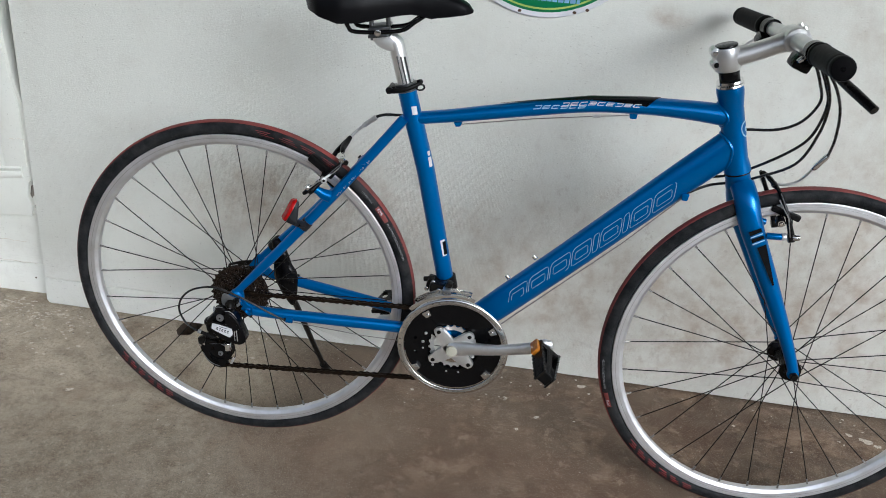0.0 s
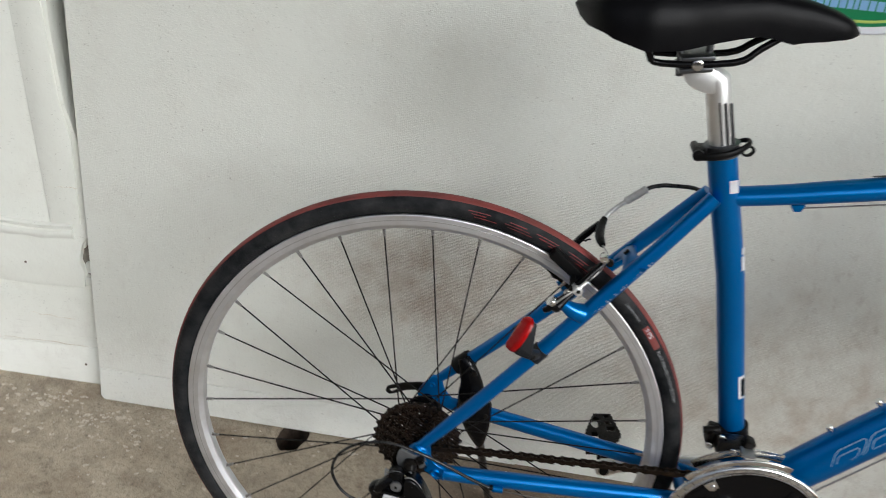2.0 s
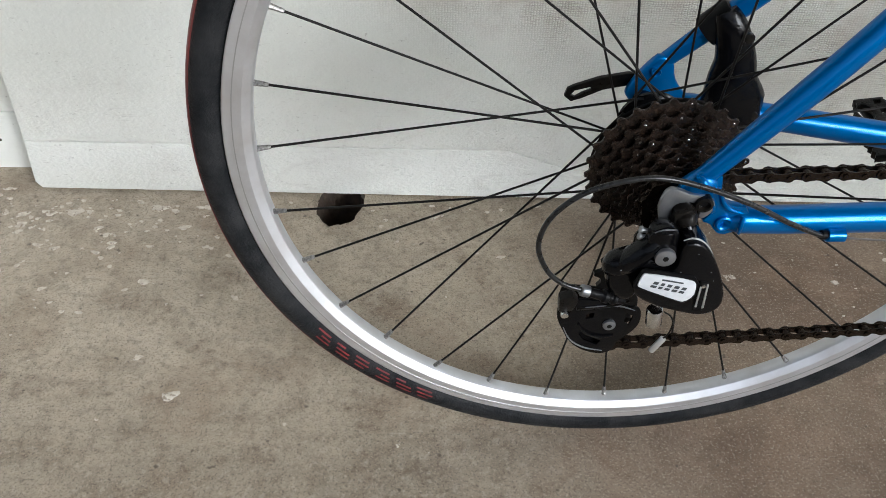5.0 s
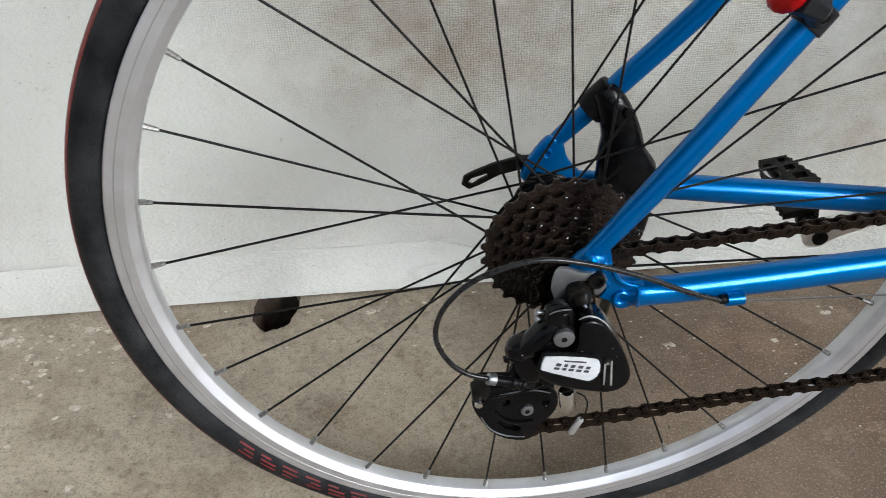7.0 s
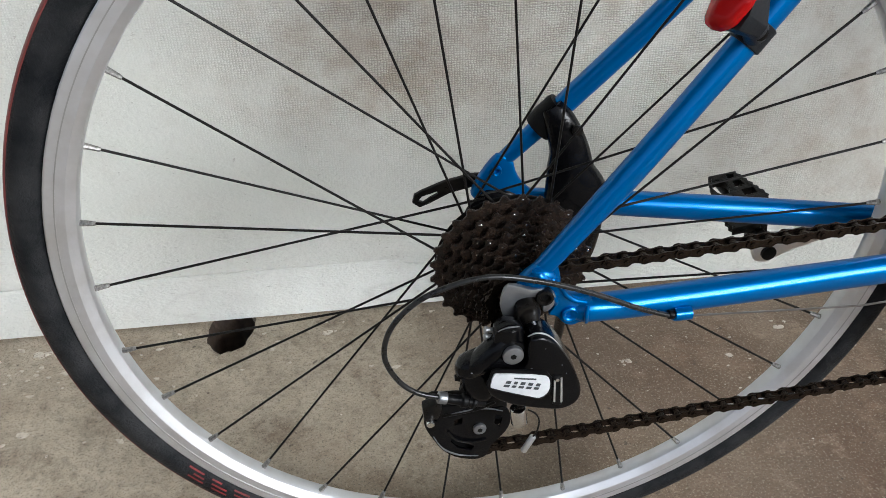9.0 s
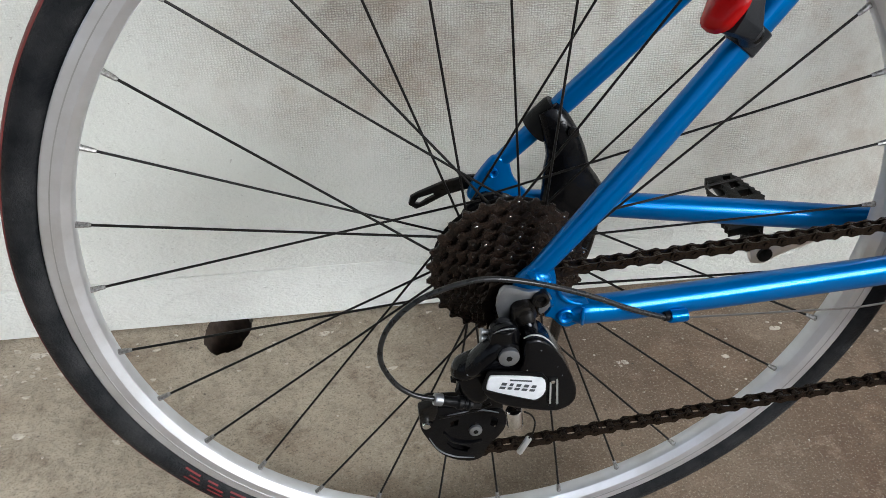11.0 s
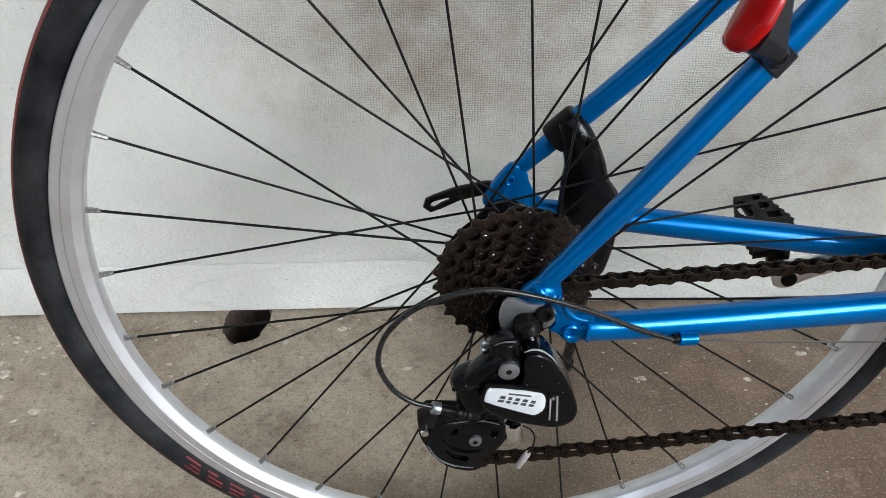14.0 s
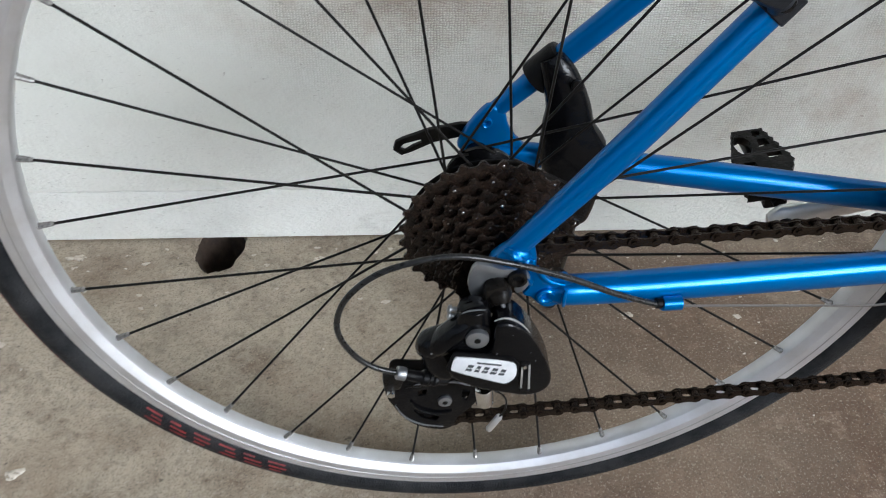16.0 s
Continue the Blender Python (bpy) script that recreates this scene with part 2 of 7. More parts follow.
def floor_material():
    """Worn brownish concrete, speckled with sand grains, small pits and pale scuffs."""
    m = bpy.data.materials.new("concrete")
    m.use_nodes = True
    nt = m.node_tree
    bsdf = nt.nodes["Principled BSDF"]
    geo = nt.nodes.new("ShaderNodeNewGeometry")

    def tex(sc, detail=6.0, r=0.65):
        n = nt.nodes.new("ShaderNodeTexNoise")
        n.inputs["Scale"].default_value = sc
        n.inputs["Detail"].default_value = detail
        n.inputs["Roughness"].default_value = r
        nt.links.new(geo.outputs["Position"], n.inputs["Vector"])
        return n.outputs["Fac"]

    def ramp(fac, lo, hi, a=0.0, b=1.0):
        n = nt.nodes.new("ShaderNodeMapRange")
        for s, v in (("From Min", lo), ("From Max", hi), ("To Min", a), ("To Max", b)):
            n.inputs[s].default_value = v
        nt.links.new(fac, n.inputs["Value"])
        return n.outputs["Result"]

    def mix(fac, a, b):
        n = nt.nodes.new("ShaderNodeMix")
        n.data_type = "RGBA"
        nt.links.new(fac, n.inputs["Factor"])
        for sock, v in ((n.inputs[6], a), (n.inputs[7], b)):
            if isinstance(v, tuple):
                sock.default_value = (*v, 1.0)
            else:
                nt.links.new(v, sock)
        return n.outputs[2]

    def tone_patch(x, y, rx, ry):
        """A broad patch of tone with a ragged border."""
        mp = nt.nodes.new("ShaderNodeMapping")
        mp.vector_type = "TEXTURE"
        mp.inputs["Location"].default_value = (x, y, 0)
        mp.inputs["Scale"].default_value = (rx, ry, 1)
        nt.links.new(geo.outputs["Position"], mp.inputs["Vector"])
        g = nt.nodes.new("ShaderNodeTexGradient")
        g.gradient_type = "SPHERICAL"
        nt.links.new(mp.outputs["Vector"], g.inputs["Vector"])
        k = nt.nodes.new("ShaderNodeMath")
        k.operation = "MULTIPLY"
        nt.links.new(ramp(g.outputs["Fac"], 0.0, 0.5), k.inputs[0])
        nt.links.new(ramp(tex(9.0), 0.25, 0.62, 0.5, 0.95), k.inputs[1])
        return k.outputs[0]

    col = mix(ramp(tex(4.0, 4.0), 0.34, 0.66), (0.300, 0.245, 0.172), (0.385, 0.325, 0.245))
    pale = tone_patch(-0.30, 0.20, 0.42, 0.32)
    half = nt.nodes.new("ShaderNodeMath")
    half.operation = "MULTIPLY"
    half.inputs[1].default_value = 0.55
    nt.links.new(pale, half.inputs[0])
    col = mix(half.outputs[0], col, (0.62, 0.535, 0.400))
    col = mix(tone_patch(-0.95, 0.15, 0.75, 0.60), col, (0.51, 0.435, 0.33))
    col = mix(ramp(tone_patch(-0.62, 0.28, 0.60, 0.34), 0.0, 1.0, 0.0, 0.62), col, (0.66, 0.575, 0.44))
    # trodden blotches, then sand grains and pits
    col = mix(ramp(tex(21.0, 6.0, 0.62), 0.45, 0.66, 0.0, 0.50), col, (0.175, 0.122, 0.078))
    col = mix(ramp(tex(34.0, 7.0, 0.66), 0.47, 0.66, 0.0, 0.70), col, (0.50, 0.415, 0.305))
    col = mix(ramp(tex(88.0, 5.0, 0.65), 0.50, 0.68, 0.0, 0.50), col, (0.150, 0.112, 0.074))
    col = mix(ramp(tex(15.0, 7.0, 0.7), 0.55, 0.68, 0.0, 0.5), col, (0.36, 0.285, 0.21))
    col = mix(ramp(tex(120.0, 4.0, 0.6), 0.55, 0.65, 0.0, 0.65), col, (0.52, 0.445, 0.35))
    col = mix(ramp(tex(200.0, 5.0, 0.7), 0.52, 0.68, 0.0, 0.42), col, (0.12, 0.092, 0.068))
    # broad darker brown patches, under the bicycle and towards its right
    col = mix(tone_patch(1.05, 0.08, 0.85, 0.56), col, (0.088, 0.047, 0.027))
    col = mix(tone_patch(0.36, 0.00, 0.48, 0.34), col, (0.215, 0.148, 0.096))
    col = mix(tone_patch(0.62, -0.12, 0.34, 0.20), col, (0.185, 0.108, 0.066))
    col = mix(tone_patch(0.22, 0.24, 0.30, 0.14), col, (0.200, 0.138, 0.092))
    smear = tex(6.0, 6.0, 0.65)
    col = mix(ramp(smear, 0.52, 0.64, 0.0, 0.50), col, (0.36, 0.272, 0.190))
    col = mix(ramp(tex(11.0, 6.0, 0.62), 0.54, 0.68, 0.0, 0.45), col, (0.135, 0.082, 0.050))
    col = mix(ramp(tex(150.0, 4.0, 0.65), 0.52, 0.66, 0.0, 0.22), col, (0.40, 0.33, 0.25))
    col = mix(ramp(tex(165.0, 3.0, 0.6), 0.66, 0.72, 0.0, 0.55), col, (0.56, 0.49, 0.39))
    trodden = tone_patch(0.95, 0.05, 1.05, 0.80)

    def eastward(fac):
        n = nt.nodes.new("ShaderNodeMath")
        n.operation = "MULTIPLY"
        nt.links.new(fac, n.inputs[0])
        nt.links.new(trodden, n.inputs[1])
        return n.outputs[0]

    col = mix(eastward(ramp(tex(3.6, 5.0, 0.6), 0.42, 0.58, 0.0, 0.72)), col, (0.140, 0.074, 0.040))
    col = mix(eastward(ramp(tex(7.5, 7.0, 0.68), 0.53, 0.63, 0.0, 0.72)), col, (0.40, 0.285, 0.190))
    col = mix(eastward(ramp(tex(28.0, 6.0, 0.7), 0.55, 0.64, 0.0, 0.62)), col, (0.44, 0.33, 0.235))
    # fine sand: dark and pale grains
    col = mix(ramp(tex(420.0, 3.0, 0.7), 0.54, 0.63, 0.0, 0.58), col, (0.10, 0.078, 0.055))
    col = mix(ramp(tex(380.0, 3.0, 0.7), 0.56, 0.64, 0.0, 0.58), col, (0.56, 0.48, 0.365))
    col = mix(ramp(tex(75.0, 2.0, 0.5), 0.71, 0.75, 0.0, 0.7), col, (0.085, 0.065, 0.048))
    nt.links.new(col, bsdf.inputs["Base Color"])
    nt.links.new(ramp(tex(12.0), 0.3, 0.7, 0.55, 0.85), bsdf.inputs["Roughness"])
    b = nt.nodes.new("ShaderNodeBump")
    b.inputs["Strength"].default_value = 0.75
    b.inputs["Distance"].default_value = 0.004
    nt.links.new(tex(150.0, 8.0, 0.75), b.inputs["Height"])
    nt.links.new(b.outputs["Normal"], bsdf.inputs["Normal"])
    return m


WALL = wall_material("old_white_board_paint", 1.0, 1.0)
STRIP = wall_material("smooth_white_board_paint", 0.5, 0.0)
SIDING = wall_material("weathered_white_siding_paint", 0.1, 0.0)
CONCRETE = floor_material()
HOLE = material("dark_soil", (0.085, 0.058, 0.040), 0.9, second=(0.035, 0.024, 0.017), scale=70, amount=0.9, bump=0.8, bump_scale=120)
FLAKE = material("paint_flake", (0.76, 0.70, 0.60), 0.8, second=(0.48, 0.41, 0.32), scale=170, amount=0.8, bump=0.5, bump_scale=300, speck=(0.33, 0.27, 0.2), speck_scale=210.0, speck_cut=0.58)
RUST_STAIN = material("nail_rust", (0.10, 0.06, 0.04), 0.8)
BLUE = material("blue_metallic_paint", (0.0001, 0.133, 0.41), 0.33, 0.56, 0.44, (0.0001, 0.106, 0.35), 9.0, 0.6, 0.02, 900.0, 0.05, spec=0.04)
RUBBER = material("black_tyre_rubber", (0.007, 0.008, 0.0095), 0.5, second=(0.044, 0.044, 0.044), scale=38, amount=0.75, bump=0.5, bump_scale=420, spec=0.12, speck=(0.06, 0.06, 0.062), speck_scale=240.0, speck_cut=0.70)
TREAD = material("worn_red_tread_rubber", (0.25, 0.040, 0.034), 0.6, second=(0.085, 0.026, 0.023), scale=11, amount=0.9, bump=0.3, bump_scale=700,
                 speck=(0.03, 0.02, 0.02), speck_scale=170.0, speck_cut=0.66)
LOGO_RED = material("red_tyre_print", (0.24, 0.022, 0.022), 0.6, second=(0.07, 0.012, 0.012), scale=150, amount=1.0)
LOGO_DIM = material("faded_red_tyre_print", (0.26, 0.026, 0.026), 0.6, second=(0.025, 0.010, 0.010), scale=130, amount=1.0)
PRINT_GREY = material("worn_white_print", (0.40, 0.41, 0.42), 0.55, second=(0.10, 0.10, 0.10), scale=260, amount=0.9)
PRINT_WHITE = material("white_print", (0.72, 0.74, 0.76), 0.5, second=(0.5, 0.52, 0.55), scale=120, amount=0.6)
PRINT_BLUE = material("pale_blue_print", (0.36, 0.62, 0.82), 0.4, 0.1, 0.3, (0.20, 0.46, 0.70), 60.0, 0.7)
RIM = material("brushed_aluminium_rim", (0.86, 0.87, 0.90), 0.48, 0.95, second=(0.66, 0.65, 0.64), scale=24, amount=0.7, bump=0.08, bump_scale=300, rough_var=0.10)
RIM_SEAM = material("dull_aluminium", (0.62, 0.62, 0.63), 0.45, 1.0)
ALLOY = material("satin_aluminium", (0.74, 0.74, 0.73), 0.42, 0.80, second=(0.6, 0.6, 0.59), scale=50, amount=0.5, rough_var=0.1)
CHROME = material("polished_steel", (0.84, 0.84, 0.83), 0.16, 1.0, second=(0.6, 0.6, 0.6), scale=60, amount=0.4, rough_var=0.06)
SPOKE = material("black_spoke_steel", (0.007, 0.0062, 0.0056), 0.45, 0.1, second=(0.016, 0.013, 0.011), scale=120, spec=0.16)
NIPPLE = material("tarnished_nipple", (0.50, 0.49, 0.47), 0.38, 0.95, second=(0.12, 0.11, 0.10), scale=420, amount=0.9)
GLOSS_BLACK = material("glossy_black_resin", (0.0025, 0.0025, 0.003), 0.15, 0.0, 0.0, (0.005, 0.005, 0.0055), 60, 0.7, 0.35, 130, 0.06, spec=0.20)
BLACK = material("matt_black_plastic", (0.003, 0.003, 0.0034), 0.40, second=(0.010, 0.0095, 0.009), scale=60, amount=0.8, bump=0.25, bump_scale=300, spec=0.12)
DUSTY = material("dusty_black_steel", (0.004, 0.0038, 0.0036), 0.30, 0.0, second=(0.016, 0.013, 0.010), scale=90, amount=0.7, bump=0.3, bump_scale=260, spec=0.16)
CASSETTE = material("grimy_brown_steel", (0.0145, 0.0095, 0.0070), 0.27, 0.40, second=(0.036, 0.0215, 0.0140), scale=150, amount=0.9, bump=0.35, bump_scale=300,
                    speck=(0.011, 0.008, 0.006), speck_scale=110.0, speck_cut=0.56, spec=0.5)
EDGE_STEEL = material("tooth_highlight_steel", (0.22, 0.19, 0.16), 0.28, 0.9, second=(0.06, 0.045, 0.035), scale=260, amount=1.0)
CHAIN = material("oily_chain_steel", (0.046, 0.033, 0.024), 0.22, 0.85, second=(0.016, 0.0105, 0.0075), scale=220, amount=0.9, bump=0.4, bump_scale=420)
GREY_BRACKET = material("grey_cast_alloy", (0.34, 0.35, 0.36), 0.4, 0.85, second=(0.2, 0.2, 0.21), scale=90)
LENS = material("red_reflector_plastic", (0.42, 0.004, 0.004), 0.22, 0.0, 0.05, (0.28, 0.003, 0.003), 60, 0.6, 0.04, 800, spec=0.25)
AMBER = material("amber_reflector_plastic", (0.62, 0.22, 0.02), 0.25, 0.0, 0.5, (0.4, 0.12, 0.01), 120)
CABLE = material("black_cable_sheath", (0.010, 0.010, 0.010), 0.28, 0.0, 0.15, (0.024, 0.024, 0.023), 80, spec=0.35)
WIRE = material("bare_steel_wire", (0.42, 0.40, 0.38), 0.35, 1.0)
GRIP = material("black_grip_rubber", (0.0022, 0.0022, 0.0025), 0.55, second=(0.005, 0.005, 0.0055), scale=60, amount=0.6, bump=0.08, bump_scale=500, spec=0.05)
CHARCOAL = material("charcoal_plastic", (0.012, 0.013, 0.015), 0.42, second=(0.022, 0.022, 0.024), scale=60, bump=0.15, bump_scale=400, spec=0.2)
CRANK = material("polished_crank_alloy", (0.86, 0.86, 0.85), 0.42, 0.9, second=(0.66, 0.66, 0.65), scale=40, amount=0.6, rough_var=0.08, bump=0.05, bump_scale=300)
CLAMP = material("dark_grey_alloy", (0.13, 0.135, 0.14), 0.35, 0.9, second=(0.08, 0.08, 0.085), scale=60)
SATIN = material("satin_zinc", (0.66, 0.66, 0.64), 0.45, 0.75, second=(0.42, 0.42, 0.40), scale=140, amount=0.7, bump=0.1, bump_scale=500)
LEATHER = material("black_saddle_vinyl", (0.0035, 0.0035, 0.0042), 0.36, second=(0.007, 0.007, 0.0078), scale=30, bump=0.15, bump_scale=700, spec=0.09)
CREAM = material("cream_dust_cap", (0.52, 0.50, 0.40), 0.5)
PLATE = material("white_name_plate", (0.74, 0.75, 0.76), 0.35, second=(0.55, 0.56, 0.57), scale=150)
GREY_PRINT = material("grey_print", (0.05, 0.055, 0.06), 0.5)
DECAL_BLACK = material("black_decal", (0.004, 0.005, 0.006), 0.2, coat=0.15, spec=0.1)
SIGN_WHITE = material("white_sign_plate", (0.74, 0.75, 0.79), 0.4, second=(0.62, 0.63, 0.66), scale=14)
SIGN_GREEN = material("green_sign_print", (0.005, 0.20, 0.07), 0.35, second=(0.004, 0.15, 0.055), scale=10)
SIGN_LIME = material("lime_sign_print", (0.42, 0.55, 0.12), 0.4)
SIGN_BLUE = material("pale_blue_sign_print", (0.22, 0.42, 0.66), 0.4, second=(0.18, 0.36, 0.58), scale=40)
SIGN_ORANGE = material("orange_sign_print", (0.72, 0.26, 0.08), 0.4)
SIGN_YELLOW = material("yellow_sign_print", (0.70, 0.62, 0.15), 0.4)


# ---- builders ----
def part(name, bm, mat, parent=None, label="", m=None, sharp=38):
    """One mesh object, as a part under its thing."""
    me = bpy.data.meshes.new(name)
    bmesh.ops.recalc_face_normals(bm, faces=bm.faces)
    for f in bm.faces:
        f.smooth = True
    bm.to_mesh(me)
    bm.free()
    me.materials.append(mat)
    me.set_sharp_from_angle(angle=radians(sharp))
    ob = new(name, me)
    ob.parent = parent
    if m is not None:
        ob.matrix_local = m
    if label:
        ob["label"] = label
    return ob


def share(name, me, parent, m):
    """A repeat of a piece that shares its mesh."""
    ob = new(name, me)
    ob.parent = parent
    ob.matrix_local = m
    return ob


def curve_points(pts, sub=6):
    """A smooth run through the given points."""
    p = [Vector(q) for q in pts]
    out = []
    for i in range(len(p) - 1):
        a, b, c, d = p[max(i - 1, 0)], p[i], p[i + 1], p[min(i + 2, len(p) - 1)]
        for j in range(sub):
            t = j / sub
            out.append(0.5 * (2 * b + (c - a) * t + (2 * a - 5 * b + 4 * c - d) * t * t + (3 * b - a - 3 * c + d) * t ** 3))
    return out + [p[-1]]


def sweep(bm, pts, radii, n=14, up=(0, 1, 0), smooth=0):
    """A tube along pts. radii: one, or one for each point; a pair is (across the up axis, along it)."""
    if not isinstance(radii, (list, tuple)) or (isinstance(radii, tuple) and len(radii) == 2 and not isinstance(radii[0], tuple)):
        radii = [radii] * len(pts)
    rr = [r if isinstance(r, tuple) else (r, r) for r in radii]
    p = [Vector(q) for q in pts]
    if smooth:
        old = p
        p = curve_points(old, smooth)
        rr = [tuple(rr[min(int(i / smooth), len(old) - 1)][k] * (1 - (i % smooth) / smooth)
                    + rr[min(int(i / smooth) + 1, len(old) - 1)][k] * ((i % smooth) / smooth) for k in (0, 1)) for i in range(len(p))]
    rings = []
    b = Vector(up)
    for i, q in enumerate(p):
        d = (p[min(i + 1, len(p) - 1)] - p[max(i - 1, 0)]).normalized()
        b = b - d * b.dot(d)
        if b.length < 1e-4:
            b = d.orthogonal()
        b.normalize()
        a = d.cross(b)
        rings.append([bm.verts.new(q + a * rr[i][0] * math.cos(2 * math.pi * j / n) + b * rr[i][1] * math.sin(2 * math.pi * j / n)) for j in range(n)])
    for r, s in zip(rings, rings[1:]):
        for j in range(n):
            bm.faces.new((r[j], r[(j + 1) % n], s[(j + 1) % n], s[j]))
    bm.faces.new(rings[0][::-1])
    bm.faces.new(rings[-1])
    return bm


def tube(pts, radii, n=14, up=(0, 1, 0), smooth=0):
    return sweep(bmesh.new(), pts, radii, n, up, smooth)


def lathe(profile, n=96, bm=None, closed=True, start=0.0, stop=360.0):
    """A profile of (radius, y) turned about the y axis."""
    bm = bm or bmesh.new()
    full = abs(stop - start - 360) < 1e-6
    steps = n if full else n + 1
    rings = []
    for i in range(steps):
        a = radians(start + (stop - start) * i / n)
        rings.append([bm.verts.new((r * math.cos(a), y, r * math.sin(a))) for r, y in profile])
    k = len(profile)
    for i in range(n):
        s, t = rings[i], rings[(i + 1) % steps]
        for j in range(k if closed else k - 1):
            bm.faces.new((s[j], s[(j + 1) % k], t[(j + 1) % k], t[j]))
    if not full and closed:
        bm.faces.new(rings[0])
        bm.faces.new(rings[-1][::-1])
    return bm


def rod(a, b, r, n=16, bevel=0.0, bm=None, r2=None):
    """A round bar from a to b, with eased ends."""
    a, b = Vector(a), Vector(b)
    d = (b - a).normalized()
    r2 = r if r2 is None else r2
    if bevel:
        return sweep(bm or bmesh.new(), [a, a + d * bevel * 0.3, a + d * bevel, b - d * bevel, b - d * bevel * 0.3, b],
                     [r - bevel, r - bevel * 0.3, r, r2, r2 - bevel * 0.3, r2 - bevel], n)
    return sweep(bm or bmesh.new(), [a, b], [r, r2], n)


def slab(outline, y0, y1, bevel=0.0, holes=(), bm=None, rounds=0, seg=2):
    """A plate: an outline in x, z (in mm), from y0 to y1, with eased edges. rounds: smooth the outline."""
    tmp = bmesh.new()
    pts = [(x * 0.001, z * 0.001) for x, z in outline]
    for _ in range(rounds):
        q = []
        for i, a in enumerate(pts):
            b = pts[(i + 1) % len(pts)]
            q += [(a[0] * 0.75 + b[0] * 0.25, a[1] * 0.75 + b[1] * 0.25), (a[0] * 0.25 + b[0] * 0.75, a[1] * 0.25 + b[1] * 0.75)]
        pts = q
    edges = []
    for loop in [pts] + [[(x * 0.001, z * 0.001) for x, z in h] for h in holes]:
        vs = [tmp.verts.new((x, y0, z)) for x, z in loop]
        edges += [tmp.edges.new((vs[i], vs[(i + 1) % len(vs)])) for i in range(len(vs))]
    bmesh.ops.triangle_fill(tmp, use_beauty=True, use_dissolve=False, edges=edges)
    top = bmesh.ops.extrude_face_region(tmp, geom=tmp.faces[:])
    for v in top["geom"]:
        if isinstance(v, bmesh.types.BMVert):
            v.co.y = y1
    bmesh.ops.dissolve_limit(tmp, angle_limit=0.01, verts=tmp.verts[:], edges=tmp.edges[:])
    if bevel:
        sharp = [e for e in tmp.edges if len(e.link_faces) == 2 and e.calc_face_angle(0) > 0.7]
        bmesh.ops.bevel(tmp, geom=sharp, offset=bevel, segments=seg, profile=0.6 if seg < 3 else 0.5, affect="EDGES", clamp_overlap=seg > 2)
    if bm is None:
        return tmp
    me = bpy.data.meshes.new("tmp")
    tmp.to_mesh(me)
    tmp.free()
    bm.from_mesh(me)
    bpy.data.meshes.remove(me)
    return bm


def block(c, size, bevel=0.0, rot=None, bm=None):
    """A box with eased edges."""
    tmp = bmesh.new()
    bmesh.ops.create_cube(tmp, size=1.0)
    bmesh.ops.scale(tmp, vec=size, verts=tmp.verts)
    if bevel:
        bmesh.ops.bevel(tmp, geom=tmp.edges[:], offset=bevel, segments=2, profile=0.6, affect="EDGES")
    m = Matrix.Translation(c) @ (rot or Matrix())
    bmesh.ops.transform(tmp, matrix=m, verts=tmp.verts)
    if bm is None:
        return tmp
    me = bpy.data.meshes.new("tmp")
    tmp.to_mesh(me)
    tmp.free()
    bm.from_mesh(me)
    bpy.data.meshes.remove(me)
    return bm


def ball(c, size, seg=16, bm=None):
    bm = bm or bmesh.new()
    r = bmesh.ops.create_uvsphere(bm, u_segments=seg, v_segments=seg // 2, radius=1.0)
    bmesh.ops.scale(bm, vec=size, verts=r["verts"])
    bmesh.ops.translate(bm, vec=c, verts=r["verts"])
    return bm


def hex_head(c, r, h, axis="y", bm=None):
    """A hexagonal bolt head standing out towards -y."""
    c = Vector(c)
    return sweep(bm or bmesh.new(), [c, c + Vector((0, -h * 0.8, 0)), c + Vector((0, -h, 0))], [r, r, r * 0.8], 6)


# ---- the setting ----
def wall_y(x):
    """The wall's face stands very slightly askew to the bicycle."""
    return 0.3475 - 0.022 * x


HOLE_AT = (-0.273, 0.352)


def hole_ring(s, drop, n=56):
    """One ragged ring of the hole, s times its full size: a U whose open end runs in under the wall."""
    ring = []
    for i in range(n):
        a = 2 * math.pi * i / n
        c, q = math.cos(a), math.sin(a)
        rag = 1 + 0.030 * math.sin(3 * a + 2.6) + 0.030 * math.sin(7 * a + 2) + 0.022 * math.sin(13 * a) + 0.012 * math.sin(23 * a + 1)
        x = 0.0335 * rag * s * c
        y = (0.0560 if q < 0 else 0.034) * rag * s * q
        ring.append((HOLE_AT[0] + x + 0.036 * (1 - s), HOLE_AT[1] + y + 0.004 * (1 - s), -drop))
    return ring


